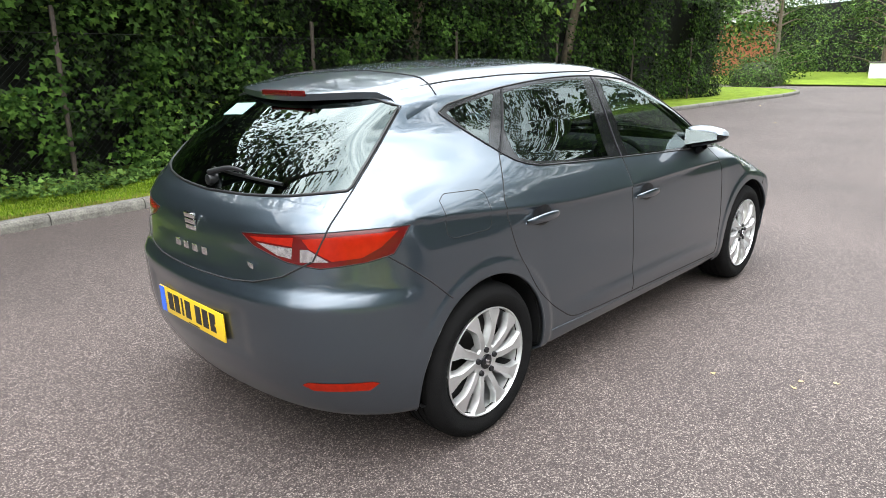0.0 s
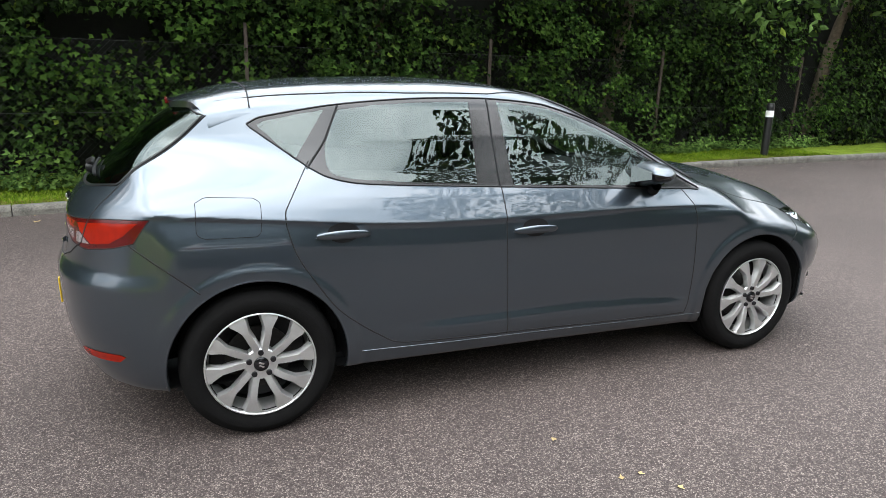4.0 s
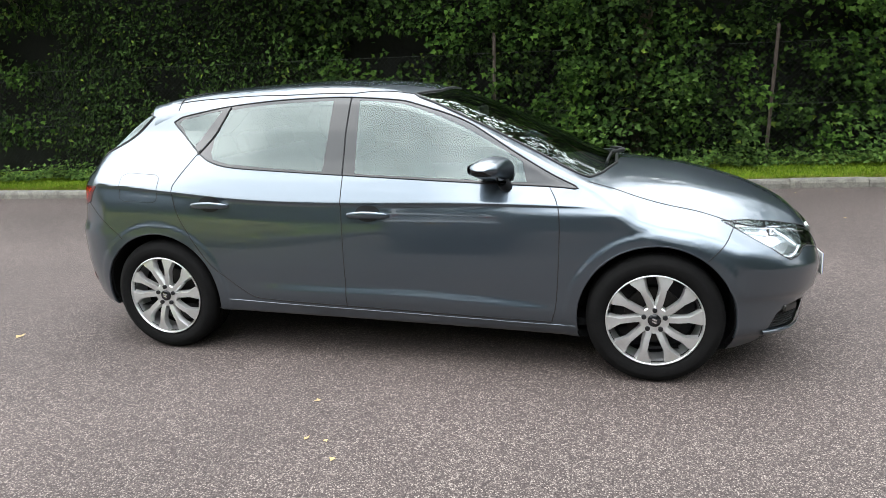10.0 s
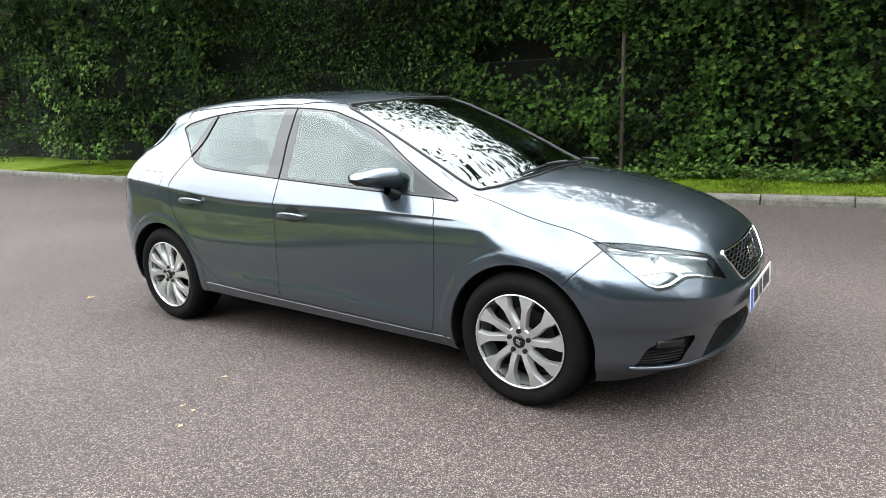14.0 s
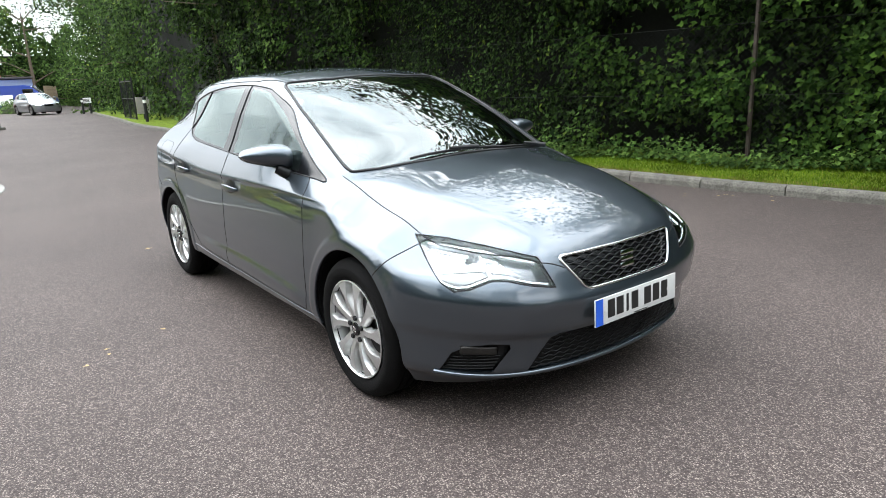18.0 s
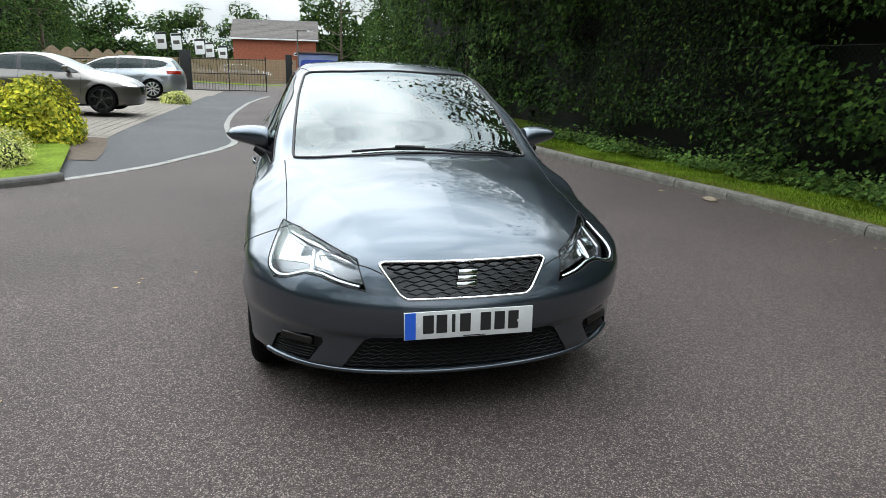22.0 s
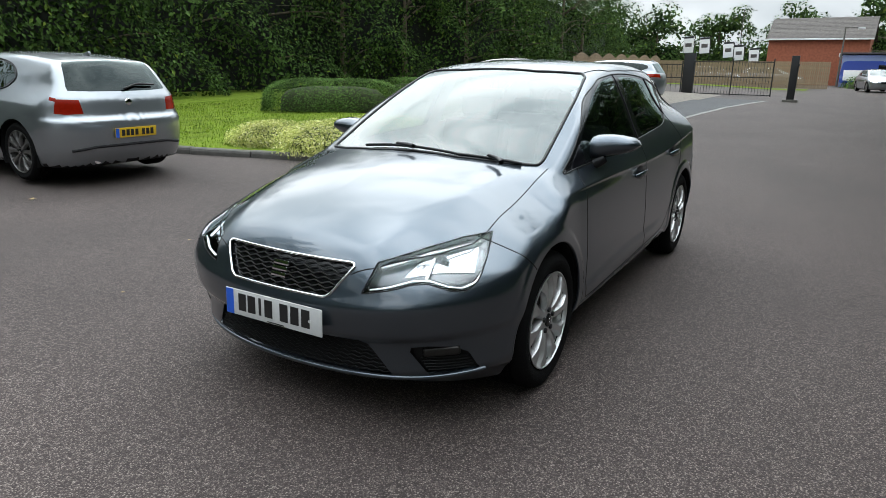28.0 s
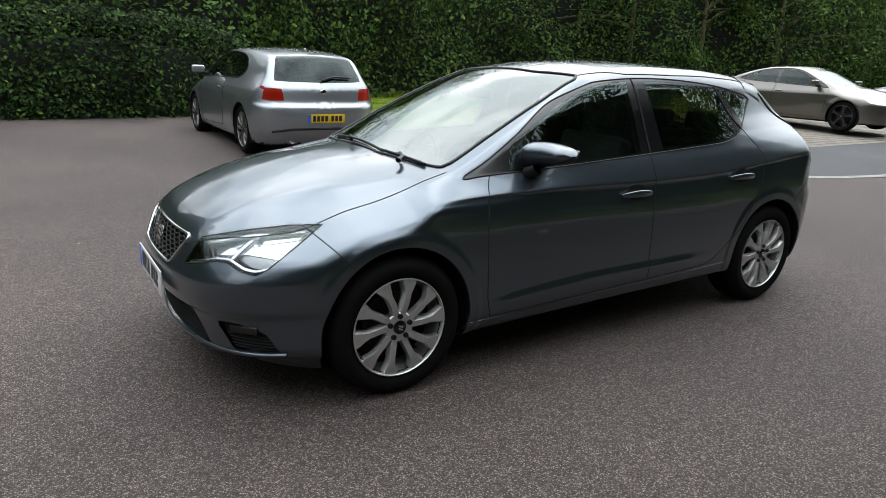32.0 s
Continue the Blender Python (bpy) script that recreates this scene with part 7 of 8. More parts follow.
def leaf_thing(name, V, F, mat, label, category, kind="stuff", parent=None):
    ob = new(name, fast_mesh(name, V, F, mat))
    if parent is not None:
        ob.parent = parent
        return ob
    return tagged(ob, label, category, kind=kind)


def hedge_stretch(name, x0, x1, z0, z1, dens, size, mat, label, over=0.0, seed=1, depth=0.22, shape=LOBED, tris=LOBED_T, gap=None, amp=0.2, back=0.0, hole=-0.40):
    n = int((x1 - x0) * (z1 - z0) * dens)
    x, z = RG.uniform(x0, x1, n), RG.uniform(z0, z1, n)
    b = bumps(x, z, seed)
    keep = bumps(x * 1.7, z * 1.7, seed + 7) > hole
    if gap is not None:
        keep &= ~gap(x, z)
    x, z, b = x[keep], z[keep], b[keep]
    y = hedge_y(x) + back - amp * b - over * step((z - 1.6) / 4.0) + np.abs(RG.normal(0, depth, len(x)))
    e = 0.05
    gx_ = (bumps(x + e, z, seed) - bumps(x - e, z, seed)) / (2 * e)
    gz_ = (bumps(x, z + e, seed) - bumps(x, z - e, seed)) / (2 * e)
    N = np.stack([-amp * gx_, -np.ones_like(x), -amp * gz_ + 0.55], 1) + RG.normal(0, 0.42, (len(x), 3))
    V, F = leaf_arrays(np.stack([x, y, z], 1), N, size, shape, tris)
    return leaf_thing(name, V, F, mat, label, "hedge")


fence_gap = lambda x, z: ((x > -1.9) & (x < 0.4) & (z > 0.35) & (z < 1.5 + 0.25 * np.sin(x * 4.3) + 0.1 * np.sin(x * 11.0)) & (np.sin(x * 2.9 + z * 2.1) + np.sin(z * 5.0 - x) > 0.1)) | ((x > 3.9) & (x < 6.2) & (z > 0.3) & (z < 1.2) & (np.sin(x * 3.1 + z * 3.0) > -0.1))
foot_gap = lambda x, z: (z < 0.62) & (np.sin(x * 1.9) + np.sin(x * 5.3 + z * 4) > -0.4)
both_gap = lambda x, z: fence_gap(x, z) | foot_gap(x, z)
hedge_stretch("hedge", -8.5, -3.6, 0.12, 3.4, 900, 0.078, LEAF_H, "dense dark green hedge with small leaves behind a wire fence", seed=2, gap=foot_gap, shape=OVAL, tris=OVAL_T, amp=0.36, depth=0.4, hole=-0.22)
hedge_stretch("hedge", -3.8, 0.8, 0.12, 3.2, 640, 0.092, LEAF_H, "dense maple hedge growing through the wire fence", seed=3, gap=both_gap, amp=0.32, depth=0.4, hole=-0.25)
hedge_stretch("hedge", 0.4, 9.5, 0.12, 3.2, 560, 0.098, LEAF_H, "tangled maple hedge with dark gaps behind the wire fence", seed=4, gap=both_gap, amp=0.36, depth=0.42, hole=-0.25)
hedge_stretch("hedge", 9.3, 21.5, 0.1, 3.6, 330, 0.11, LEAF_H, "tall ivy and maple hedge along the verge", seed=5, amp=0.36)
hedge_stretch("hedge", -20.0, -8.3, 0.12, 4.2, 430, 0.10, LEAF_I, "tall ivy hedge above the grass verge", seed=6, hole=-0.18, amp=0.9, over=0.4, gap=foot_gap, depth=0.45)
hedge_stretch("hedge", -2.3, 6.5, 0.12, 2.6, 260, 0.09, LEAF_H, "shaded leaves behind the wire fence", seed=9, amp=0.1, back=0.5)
hedge_stretch("hedge", -14.5, -12.0, 0.3, 4.4, 160, 0.11, LEAF_B, "light green creeper hanging over the ivy hedge", seed=10, amp=0.3, back=-0.35)
hedge_stretch("hedge", -50.0, -19.8, 0.1, 8.0, 110, 0.16, LEAF_T, "row of tall bushes beside the drive", seed=7, hole=-0.22, amp=1.0, over=0.6, depth=0.45)
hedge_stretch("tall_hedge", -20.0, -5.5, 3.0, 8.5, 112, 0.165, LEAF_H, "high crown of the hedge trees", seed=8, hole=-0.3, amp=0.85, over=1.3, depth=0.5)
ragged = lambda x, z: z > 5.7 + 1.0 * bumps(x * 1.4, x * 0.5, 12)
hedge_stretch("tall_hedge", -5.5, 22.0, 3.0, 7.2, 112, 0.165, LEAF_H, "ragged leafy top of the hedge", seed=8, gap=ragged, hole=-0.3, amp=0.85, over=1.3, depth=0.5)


def young_shoots(x0, x1, z0, z1, count, over, label, seed, mat):
    """Sprays of lighter leaves that stand out from the hedge's face."""
    g = np.random.default_rng(seed)
    cx, cz = g.uniform(x0, x1, count), g.uniform(z0, z1, count)
    cr = g.uniform(0.10, 0.32, count)
    k = np.repeat(np.arange(count), 46)
    d = g.normal(0, 0.6, (len(k), 3)) * cr[k][:, None]
    x, z = cx[k] + d[:, 0] * 1.3, np.maximum(0.1, cz[k] + d[:, 2])
    y = hedge_y(x) - 0.16 - over * step((z - 1.6) / 4.0) + d[:, 1] * 0.6
    N = np.stack([g.normal(0, 0.4, len(k)), np.full(len(k), -0.8), g.normal(0.6, 0.3, len(k))], 1)
    V, F = leaf_arrays(np.stack([x, y, z], 1), N, 0.085)
    leaf_thing("hedge", V, F, mat, label, "hedge")


young_shoots(-3.4, 10.0, 0.3, 3.0, 120, 0.0, "lighter young maple leaves on the hedge", 91, LEAF_S)
young_shoots(-20.0, -8.0, 0.5, 5.0, 130, 0.5, "lighter young ivy leaves on the tall hedge", 92, LEAF_S)
young_shoots(10.0, 21.0, 0.4, 4.0, 90, 0.0, "lighter young leaves on the hedge by the verge", 93, LEAF_S)


def ivy_mat(name, x0, x1, label):
    n = int((x1 - x0) * 420)
    x = RG.uniform(x0, x1, n)
    y = hedge_y(x) - 0.42 + 0.10 * np.sin(x * 2.3) + np.abs(RG.normal(0, 0.28, n))
    z = 0.10 + np.abs(RG.normal(0, 0.10, n)) + 0.06 * np.maximum(0, np.sin(x * 3.1))
    N = np.stack([RG.normal(0, 0.5, n), RG.normal(-0.5, 0.4, n), np.ones(n)], 1)
    V, F = leaf_arrays(np.stack([x, y, z], 1), N, 0.065, LOBED, LOBED_T, 0.2)
    leaf_thing(name, V, F, LEAF_B, label, "ivy")


ivy_mat("ivy", -9.0, 12.0, "low ivy creeping from the hedge foot onto the grass")
# light sprigs at the hedge foot
for sx, sz in ((2.9, 0.35), (4.6, 0.45), (5.6, 0.4), (-3.2, 0.4), (0.9, 0.5), (1.9, 1.1), (6.9, 0.5)):
    n = 120
    P = np.stack([RG.normal(sx, 0.22, n), hedge_y(np.full(n, sx)) - 0.18 + RG.normal(0, 0.1, n), np.abs(RG.normal(sz, 0.16, n))], 1)
    V, F = leaf_arrays(P, np.stack([RG.normal(0, 0.5, n), np.full(n, -0.7), np.ones(n)], 1), 0.085)
    leaf_thing("sapling", V, F, LEAF_T, "bright green seedling maple at the hedge foot", "plant")

# a near-black sheet behind the leaves paints in the shade inside the hedge
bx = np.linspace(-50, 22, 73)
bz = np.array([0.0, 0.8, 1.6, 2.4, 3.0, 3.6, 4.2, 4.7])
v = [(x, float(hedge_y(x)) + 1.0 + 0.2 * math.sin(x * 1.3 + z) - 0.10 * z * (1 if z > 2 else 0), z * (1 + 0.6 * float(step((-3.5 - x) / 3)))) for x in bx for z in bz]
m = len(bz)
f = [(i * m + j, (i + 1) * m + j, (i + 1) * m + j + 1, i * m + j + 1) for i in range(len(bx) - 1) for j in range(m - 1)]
tagged(new("shade_backing", mesh_of("shade_backing", v, f, DARKBACK, True)), "dark sheet that stands for the deep shade inside the hedge", "hedge", kind="stuff")


def tree(name, x, y, h, r, mat, leaves, size, label, lean=(0, 0), trunk=0.16, seed=0, low=0.3, z0=None):
    """A tapered trunk with limbs and a crown of clumped leaves."""
    g = np.random.default_rng(seed + 100)
    base = float(ground_z(x, y)) if z0 is None else z0
    root = tagged(empty(name, pose(x, y, base)), label, "tree")
    top = np.array([lean[0], lean[1], h * 0.8])
    line = spline([(0, 0, -0.1), (lean[0] * 0.2, lean[1] * 0.2, h * 0.3), (lean[0] * 0.6, lean[1] * 0.6, h * 0.55), tuple(top)], 12)
    parts_ = [tube_mesh(line, np.linspace(trunk, trunk * 0.25, 12), 8)]
    clumps = []
    for k in range(13):
        t = g.uniform(low, 0.98)
        s = line[int(t * 11)]
        a = g.uniform(0, 2 * math.pi)
        rr = r * (0.55 + 0.55 * g.random()) * (1.15 - 0.6 * abs(t - 0.5))
        e = s + np.array([math.cos(a) * rr + lean[0] * 0.3, math.sin(a) * rr + lean[1] * 0.3, g.uniform(-0.1, 0.35) * r])
        mid = (s + e) / 2 + np.array([0, 0, 0.2 * r * g.random()])
        limb = spline([s, mid, e], 7)
        parts_.append(tube_mesh(limb, np.linspace(trunk * 0.35, trunk * 0.06, 7), 5))
        for q in limb[3:]:
            clumps.append((q + g.normal(0, 0.12 * r, 3), r * g.uniform(0.2, 0.36)))
    for k in range(6):
        clumps.append((top + g.normal(0, 0.3 * r, 3), r * 0.4))
    V, F = join(parts_)
    child(new("trunk", mesh_of("trunk", V, F, BARK, True)), root)
    w = np.array([c[1] ** 2 for c in clumps])
    idx = g.choice(len(clumps), leaves, p=w / w.sum())
    C = np.array([c[0] for c in clumps])[idx]
    R_ = np.array([c[1] for c in clumps])[idx]
    D = g.normal(0, 1, (leaves, 3))
    D /= np.linalg.norm(D, axis=1)[:, None]
    P = C + D * (R_ * g.uniform(0.45, 1.05, leaves) ** 0.6)[:, None] * np.array([1.1, 1.1, 0.75])
    P[:, 2] = np.maximum(P[:, 2], 0.25)
    N = D * 0.8 + np.array([0, 0, 0.7]) + g.normal(0, 0.35, (leaves, 3))
    V, F = leaf_arrays(P, N, size, OVAL, OVAL_T, 0.4)
    child(new("crown", fast_mesh("crown", V, F, mat)), root)
    return root




def leaf_wall(name, line, h, dens, size, mat, label, seed, amp=0.7, back=2.2, taper=0.0):
    """A bank of foliage along a line, facing its left side, with a near-black sheet behind it for deep shade."""
    L = spline(line, 200)
    s_ = np.r_[0, np.cumsum(np.linalg.norm(np.diff(L, axis=0), axis=1))]
    n = int(s_[-1] * h * dens)
    u, z = RG.uniform(0, s_[-1], n), h * RG.uniform(0, 1, n) ** 1.1
    keep = bumps(u * 1.3, z * 1.3, seed + 3) > -0.45
    u, z = u[keep], z[keep]
    t = np.gradient(L, axis=0)
    t /= np.linalg.norm(t, axis=1)[:, None]
    nrm = np.stack([-t[:, 1], t[:, 0]], 1)
    at = lambda a: np.stack([np.interp(u, s_, a[:, 0]), np.interp(u, s_, a[:, 1])], 1)
    p, q = at(L), at(nrm)
    b = bumps(u, z, seed, 1.6)
    off = amp * b - np.abs(RG.normal(0, 0.4, len(u))) - 0.10 * z
    top = h * (0.82 + 0.25 * bumps(u * 0.8, u * 0.3, seed + 5))
    if taper:
        top = top * (0.35 + 0.65 * step(u / taper))
    ok_ = z < top
    P = np.c_[p + q * off[:, None], z + 0.15 + ground_z(p[:, 0], p[:, 1])][ok_]
    e = 0.06
    gu, gz = (bumps(u + e, z, seed, 1.6) - b) / e, (bumps(u, z + e, seed, 1.6) - b) / e
    tt = np.c_[q[:, 1], -q[:, 0]]
    N = np.c_[q - amp * gu[:, None] * tt, 0.5 - amp * gz][ok_]
    N = N / np.linalg.norm(N, axis=1)[:, None] + RG.normal(0, 0.35, (ok_.sum(), 3))
    V, F = leaf_arrays(P, N, size, OVAL, OVAL_T, 0.4)
    leaf_thing(name, V, F, mat, label, "trees")
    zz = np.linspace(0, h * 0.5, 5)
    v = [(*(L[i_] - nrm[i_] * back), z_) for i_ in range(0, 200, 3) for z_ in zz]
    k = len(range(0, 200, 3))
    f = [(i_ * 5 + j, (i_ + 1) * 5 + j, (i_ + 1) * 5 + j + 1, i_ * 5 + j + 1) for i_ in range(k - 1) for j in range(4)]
    tagged(new("shade_backing", mesh_of("shade_backing", v, f, DARKBACK, True)), "dark sheet that stands for deep shade among the trees", "trees", kind="stuff")


leaf_wall("tree_bank", [(-72, -20.0), (-56, -17.6), (-46, -16.2), (-38, -14.8), (-33, -13.2), (-26, -14.4), (-18, -16.8), (-12, -17.2), (-6, -15.0)], 12.0, 120, 0.16, LEAF_T, "bank of dark green trees round the lawn", 41, amp=1.9, taper=14)
leaf_wall("tree_bank", [(-7, -15.3), (-3, -13.6), (2, -13.2), (8, -13.0), (16, -13.5)], 8.6, 120, 0.15, LEAF_T, "bank of dark green trees behind the low hedge", 42, amp=1.4)
leaf_wall("tree_bank", [(-80, 12), (-78, 6), (-77, 2.2)], 10.5, 90, 0.42, LEAF_T, "tall trees behind the far annexe", 44, amp=1.2)
leaf_wall("tree_bank", [(-36, 6.6), (-44, 7.4), (-52, 7.9), (-60, 8.0), (-68, 8.3), (-80, 9.0)], 8.0, 60, 0.24, LEAF_T, "bank of tall green trees beyond the gate", 43)
leaf_wall("tree_bank", [(13, -14), (19, -12), (27, -8.5), (36, -3), (43, 3), (52, 10), (62, 24)], 10.5, 50, 0.2, LEAF_T, "dark trees round the end of the drive", 45)
leaf_wall("tree_bank", [(-110, 6), (-112, -8), (-112, -22), (-100, -40), (-80, -50)], 7.0, 20, 0.5, LEAF_T, "distant trees behind the brick building", 47)
leaf_wall("tree_bank", [(7, -16.0), (15, -14), (23, -10.5), (30, -6), (34, -1)], 23.0, 60, 0.34, LEAF_T, "tall dark trees at the far side of the car park", 48, amp=1.6)
# trees that lean out over the parked car
over = [(-9, 6.8, 7.6, 2.6, (-0.3, -1.8)), (-4.0, 7.2, 8.0, 2.6, (0.2, -2.8)), (1.5, 7.6, 8.2, 2.7, (0.1, -2.6)), (6.5, 8.0, 7.8, 2.6, (0.2, -2.0)), (12.5, 8.2, 7.6, 2.6, (0, -1.6)), (-14.5, 6.4, 9.0, 2.8, (0, -1.0)), (-20.0, 6.2, 9.5, 2.8, (0, -0.6))]
for i, (x, y, h, r, l) in enumerate(over):
    tree("hedge_tree", x, y, h, r, LEAF_T, 3400, 0.17, "tall tree leaning out of the hedge over the drive", l, 0.17, i, 0.5)
# trees round the car park and lawn
ring = [(9, -16.5, 6.5, 2.6), (1.0, -16.0, 6.5, 2.6), (-2.5, -16.5, 7.0, 2.8), (-6.0, -17.5, 8.5, 3.1), (-9.5, -19.0, 8.5, 3.2), (-13.5, -20.0, 8, 3.2), (-17.0, -19.5, 8.5, 3.2), (-20.5, -18.0, 8, 3.0), (-24, -17.0, 7.5, 3.0), (-27.5, -15.5, 7.0, 2.8), (-31, -14.5, 6.5, 2.6), (-35, -15.5, 6.5, 2.6), (-41, -15.5, 9.0, 3.4), (-46, -15.8, 9.5, 3.6), (-13, -24, 10, 3.6), (-21, -23, 10, 3.6), (-4, -21, 8, 3.4), (-29, -21, 9, 3.4)]
for i, (x, y, h, r) in enumerate(ring):
    tree("garden_tree", x, y, h, r, LEAF_T, 3400, 0.19, "broad green tree at the edge of the lawn", (0, 0), 0.15, 20 + i, 0.12)
# trees beyond the gate and at the far end of the drive
for i, (x, y, h, r) in enumerate([(-38, 8.0, 8.5, 3.2), (-44, 8.5, 9.5, 3.4), (-50, 9.0, 10, 3.6), (-57, 9.5, 10.5, 3.8), (-64, 10.5, 11, 4.0), (-72, 6.0, 11, 4.2)]):
    tree("drive_tree", x, y, h, r, LEAF_T, 3800, 0.24, "tall bushy tree beside the drive", (0, 0), 0.2, 50 + i, 0.05)
for i, (x, y, h, r) in enumerate([(-80, -26, 8, 4), (-86, -20, 8, 4), (-95, -14, 9, 4), (-100, -30, 10, 5), (-90, -38, 10, 5), (-70, -36, 10, 5), (-110, -6, 10, 4.5)]):
    tree("far_tree", x, y, h, r, LEAF_T, 5200, 0.5, "distant tree beyond the car sales yard", (0, 0), 0.25, 60 + i, 0.05)
for i, (x, y, h, r, l) in enumerate([(24.5, 9.8, 8, 2.6, (1.5, 0)), (40, 11.6, 7, 2.6, (0, 0)), (39, 15.2, 8, 2.8, (0, 0)), (44, 13, 9, 3.0, (0, 0)), (36, 2.5, 7, 2.8, (0, 0)), (40, -3, 7.5, 3.0, (0, 0)), (34.5, -7.5, 7.5, 3.0, (0, 0)), (47, 7.5, 8, 3.0, (0, 0)), (30, 16.5, 8, 3.0, (0, 0)), (28, -12, 8, 3, (0, 0)), (20, -15, 8, 3, (0, 0)), (13, -15.5, 8, 3, (0, 0))]):
    tree("drive_end_tree", x, y, h, r, LEAF_T, 3800, 0.2, "leafy tree at the end of the drive", l, 0.17, 70 + i, 0.1)


def shrub(name, x, y, rx, ry, h, mat, n, size, label, turn=0.0, flat=0.6, shape=OVAL, tris=OVAL_T, lift=0.0, tidy=0.05):
    """A bush: leaves over a rounded, uneven mound, with a solid heart in a dark colour for the shade inside."""
    z0 = float(ground_z(x, y)) + lift
    root = tagged(empty(name, pose(x, y, z0, 0, 0, turn)), label, "bush")
    g = RG
    D = g.normal(0, 1, (n, 3))
    D[:, 2] = np.abs(D[:, 2])
    D /= np.linalg.norm(D, axis=1)[:, None]
    e = 2.0 / flat
    L = (np.abs(D[:, 0]) ** e + np.abs(D[:, 1]) ** e + np.abs(D[:, 2]) ** e) ** (1 / e)
    S = D / L[:, None]
    b = 1 + tidy * 2.2 * bumps(S[:, 0] * 3 * rx, S[:, 1] * 3 * ry + S[:, 2] * 2, 31)
    P = S * b[:, None] * g.uniform(1 - 3 * tidy, 1.0, n)[:, None] * np.array([rx, ry, h])
    P[:, 2] = np.maximum(P[:, 2], 0.02)
    N = S * np.array([1 / rx, 1 / ry, 1 / h])
    N = N / np.linalg.norm(N, axis=1)[:, None] + g.normal(0, 0.4, (n, 3)) + np.array([0, 0, 0.25])
    V, F = leaf_arrays(P, N, size, shape, tris, -0.1)
    child(new("foliage", fast_mesh("foliage", V, F, mat)), root)
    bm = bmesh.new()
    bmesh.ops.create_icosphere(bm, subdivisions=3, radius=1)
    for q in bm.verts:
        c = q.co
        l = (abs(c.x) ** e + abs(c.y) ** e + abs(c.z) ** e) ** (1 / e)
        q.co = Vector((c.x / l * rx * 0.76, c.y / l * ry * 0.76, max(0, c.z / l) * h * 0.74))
    part("shade_core", bm, DARKBACK if mat is LEAF_I else SHRUBSHADE, root)
    return root


shrub("clipped_hedge", -9.45, -9.35, 1.75, 1.0, 0.78, LEAF_B, 17000, 0.045, "neatly clipped oval green hedge on the lawn", -52, 0.5, tidy=0.015, lift=0.08)
shrub("clipped_hedge", -14.0, -9.9, 1.1, 0.7, 0.72, LEAF_B, 7000, 0.05, "low clipped hedge behind the parked saloon", -80, 0.5, tidy=0.03, lift=0.08)
shrub("variegated_shrub", -4.15, -5.15, 0.85, 0.6, 0.52, LEAF_V, 13000, 0.042, "low cream and green variegated shrub beside the kerb", 20, 0.75, tidy=0.15, lift=0.05)
shrub("variegated_shrub", -5.05, -4.55, 0.85, 0.62, 0.58, LEAF_V, 13000, 0.042, "low cream and green variegated shrub beside the kerb", -30, 0.75, tidy=0.15, lift=0.05)
shrub("variegated_shrub", -4.0, -6.2, 0.7, 0.55, 0.42, LEAF_V, 9000, 0.042, "low cream and green variegated shrub on the lawn", 10, 0.75, tidy=0.10, lift=0.05)
shrub("golden_shrub", -8.2, -4.72, 0.72, 0.72, 1.16, LEAF_Y, 12000, 0.088, "rounded golden-leaved shrub on bare soil", 0, 0.85, tidy=0.14)
shrub("small_shrub", -20.3, -4.2, 0.5, 0.5, 0.45, LEAF_V, 1200, 0.08, "small pale shrub behind the estate car", 0, 0.8, tidy=0.1)
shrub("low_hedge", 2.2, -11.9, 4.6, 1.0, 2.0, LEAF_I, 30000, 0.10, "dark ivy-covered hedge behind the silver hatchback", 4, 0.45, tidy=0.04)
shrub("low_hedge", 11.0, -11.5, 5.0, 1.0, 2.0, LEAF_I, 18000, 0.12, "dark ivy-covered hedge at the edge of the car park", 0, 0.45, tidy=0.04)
shrub("hedge_bush", 28.5, 12.5, 1.6, 1.4, 1.6, LEAF_T, 4200, 0.13, "loose bush at the end of the verge", 0, 0.85, tidy=0.12)
shrub("hedge_bush", 31.5, 9.6, 2.4, 1.3, 1.5, LEAF_T, 5000, 0.13, "loose flowering bush in front of the brick house", 0, 0.85, tidy=0.12)
shrub("weeds", -58, 3.0, 4.0, 1.6, 0.9, LEAF_B, 2200, 0.2, "rough weeds beside the far drive", 0, 0.8, tidy=0.15)


def blades(name, P, h, mat, label):
    n = len(P)
    a = RG.uniform(0, 2 * math.pi, n)
    w = 0.0045
    D = np.stack([np.cos(a), np.sin(a), np.zeros(n)], 1)
    hh = h * RG.uniform(0.5, 1.4, n)
    lean = RG.normal(0, 0.5, (n, 3)) * np.array([1, 1, 0])
    T = P + (lean * 0.6 + np.array([0, 0, 1.0])) * hh[:, None]
    V = np.stack([P - D * w, P + D * w, T], 1).reshape(-1, 3)
    F = np.arange(3 * n).reshape(-1, 3)
    leaf_thing(name, V, F, mat, label, "grass")


n = 85000
x = RG.uniform(-14, 10.5, n)
y = kerb_y(x) + 0.13 + RG.uniform(0, 1.35, n)
blades("grass", np.stack([x, y, np.full(n, KERB_H - 0.015)], 1), 0.035, BLADE, "short mown grass on the verge")
n = 30000
x = RG.uniform(-14, -2.2, n)
y = RG.uniform(-14, -4.4, n)
ok = (y < np.interp(x, [-14, -7.0, -4.2, -2.9, -2.2], [-8.4, -7.0, -5.0, -6.2, -7.6])) & ~((x < -9.0) & (y > -8.8))
x, y = x[ok], y[ok]
blades("grass", np.stack([x, y, ground_z(x, y) + 0.085], 1), 0.05, BLADE, "mown lawn grass on the island")

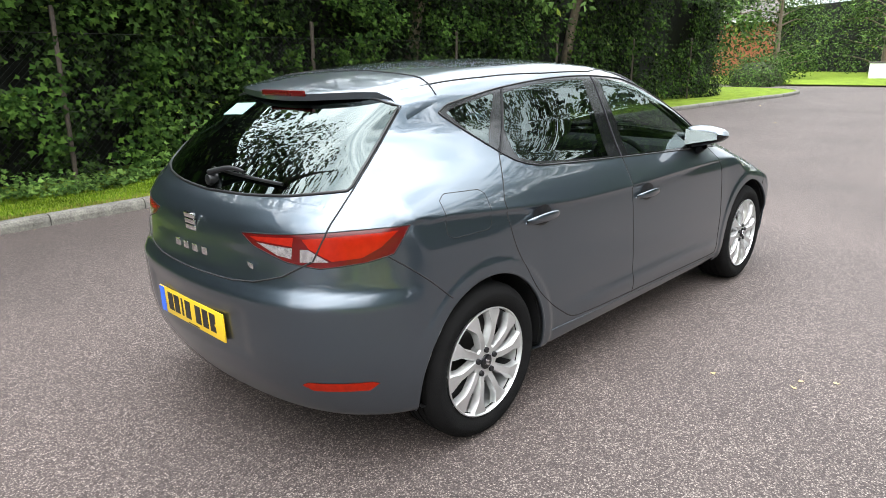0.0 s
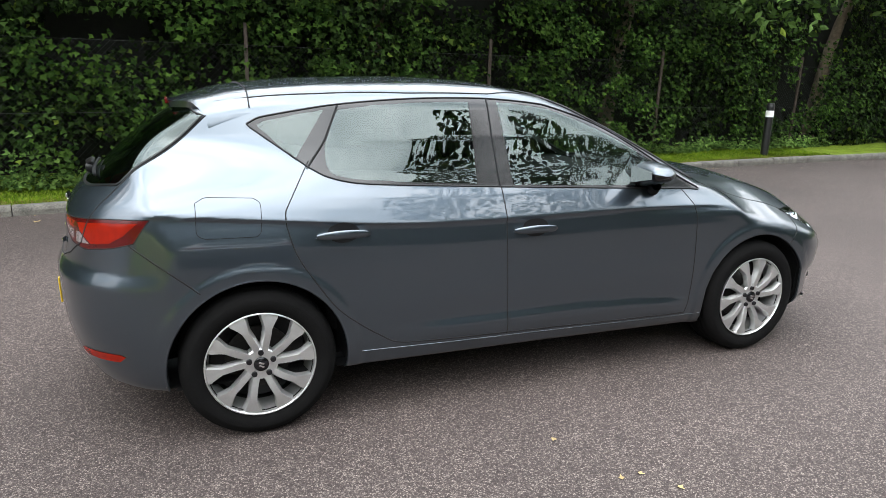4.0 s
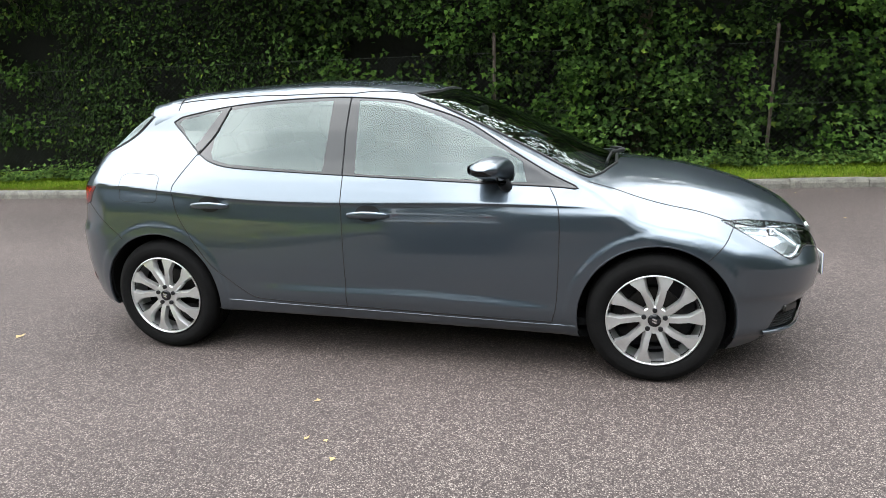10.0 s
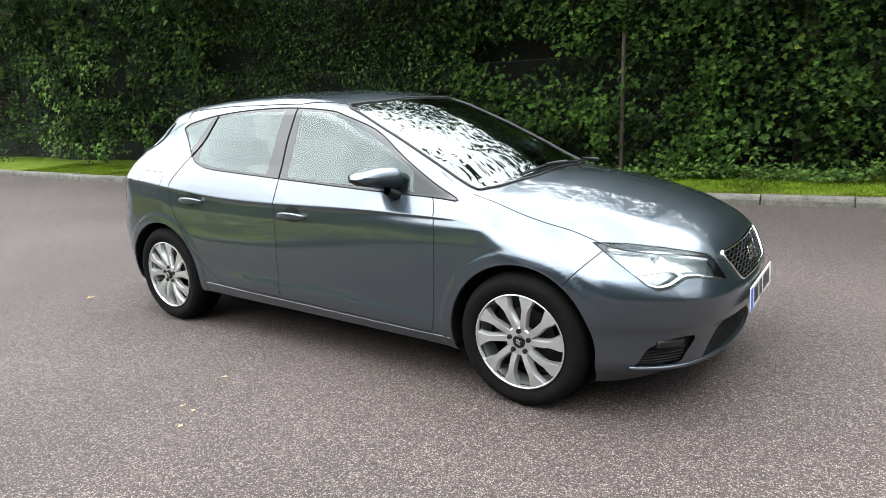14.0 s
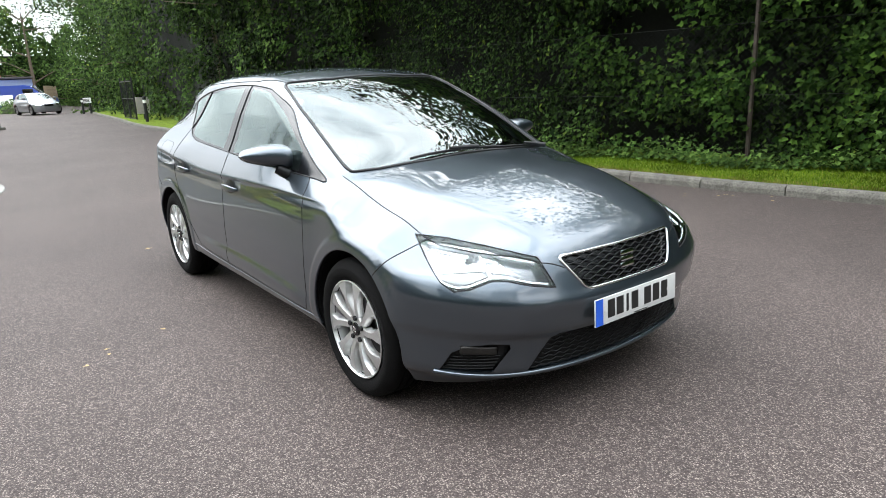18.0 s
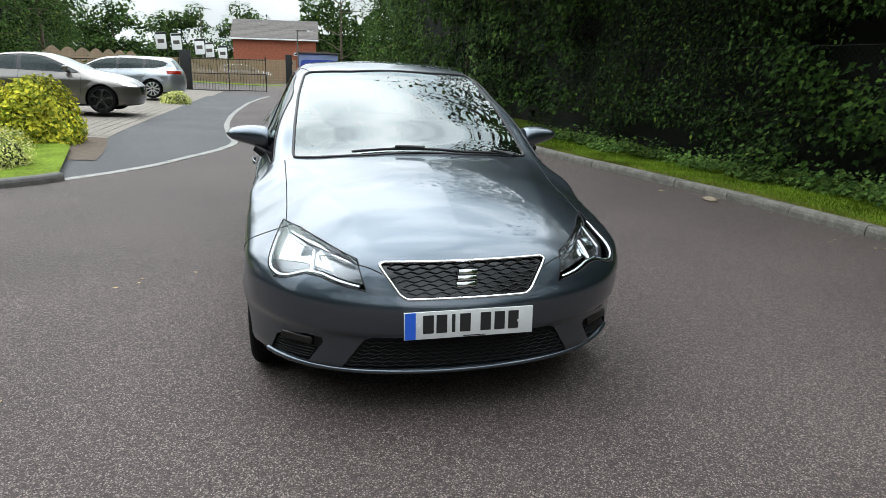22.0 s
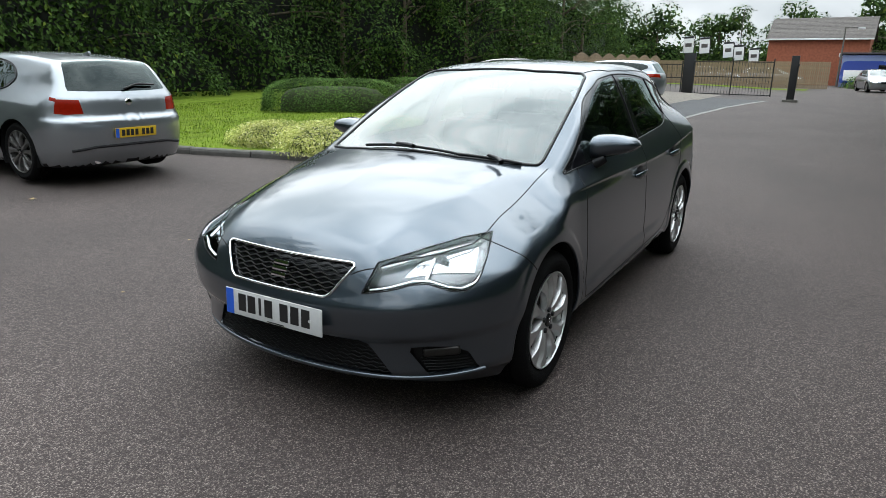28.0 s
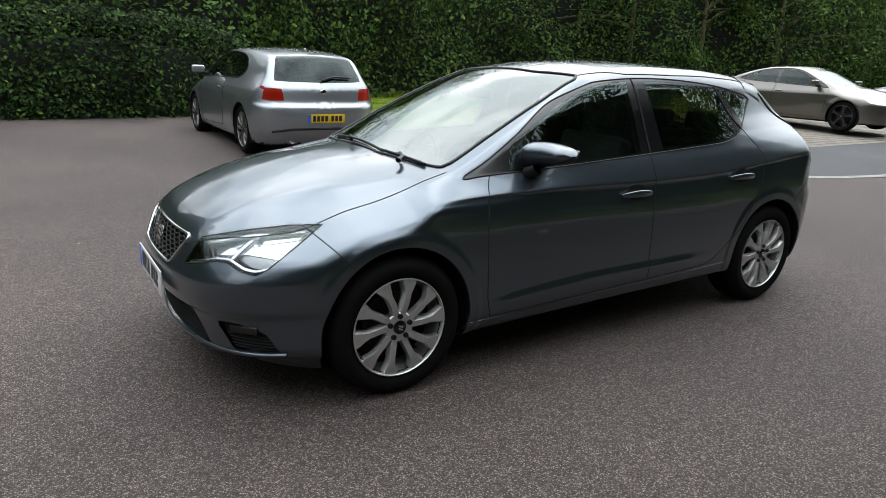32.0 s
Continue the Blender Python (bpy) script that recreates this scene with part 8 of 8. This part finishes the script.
n = 9000
x = RG.uniform(-12, 9.5, n)
y = kerb_y(x) + 0.12 + np.abs(RG.normal(0, 0.10, n)) + 0.10 * np.maximum(0, np.sin(x * 1.7)) * RG.random(n)
DRYBLADE = leafy("dry_grass_blades", (0.10, 0.095, 0.025), (0.26, 0.22, 0.08), 0.7, 0.25)
blades("grass", np.stack([x, y, np.full(n, KERB_H - 0.012)], 1), 0.03, DRYBLADE, "yellowed dry grass along the top of the kerb")

# ---- fallen leaves and litter ----
def fallen(x, y, size, turn, label="dry fallen leaf on the asphalt"):
    bm = bmesh.new()
    pts = [(0, 0, 0), (-0.4, 0.35, 0.10), (-0.15, 0.55, 0.03), (0, 1, 0.12), (0.18, 0.55, 0.03), (0.4, 0.35, 0.12), (0, 0.5, 0.0)]
    vs = [bm.verts.new(Vector(p) * size) for p in pts]
    for k in range(6):
        bm.faces.new((vs[6], vs[k], vs[(k + 1) % 6]))
    ob = part("fallen_leaf", bm, DRYLEAF, None, smooth=False)
    ob.matrix_world = pose(x, y, float(ground_z(x, y)) + 0.004, 0, 0, turn)
    tagged(ob, label, "leaf", "fallen leaves")


g = np.random.default_rng(4)
for x, y, s in ((-0.106, -1.649, 0.032), (0.07, -1.75, 0.035), (-2.40, -0.89, 0.07), (0.378, -5.258, 0.11), (-0.02, -1.63, 0.03), (-0.19, -1.30, 0.035), (0.5, -2.6, 0.04), (1.6, -1.9, 0.03), (2.3, -2.3, 0.03), (3.3, 3.2, 0.05), (-2.9, 3.9, 0.09), (-2.2, 4.2, 0.07), (12.5, 2.6, 0.12), (17.5, 4.6, 0.14)):
    fallen(x, y, s, g.uniform(0, 360))
for k in range(60):
    x = g.uniform(-9, 9)
    y = float(kerb_y(x)) - abs(g.normal(0, 0.25)) - 0.02
    fallen(x, y, g.uniform(0.02, 0.05), g.uniform(0, 360), "small dry leaf in the gutter beside the kerb")
bm = bmesh.new()
bmesh.ops.create_icosphere(bm, subdivisions=3, radius=0.07)
for q in bm.verts:
    q.co = Vector((q.co.x * 1.3, q.co.y, q.co.z * 0.45)) * (1 + 0.25 * noise.noise(q.co * 18))
ob = part("stone", bm, plain("pale_stone", (0.20, 0.16, 0.11), 0.9, vary=0.3, scale=30), None)
ob.matrix_world = pose(-2.2, 4.17, 0.02, 0, 0, 30)
tagged(ob, "pale broken stone lying beside the kerb", "stone")
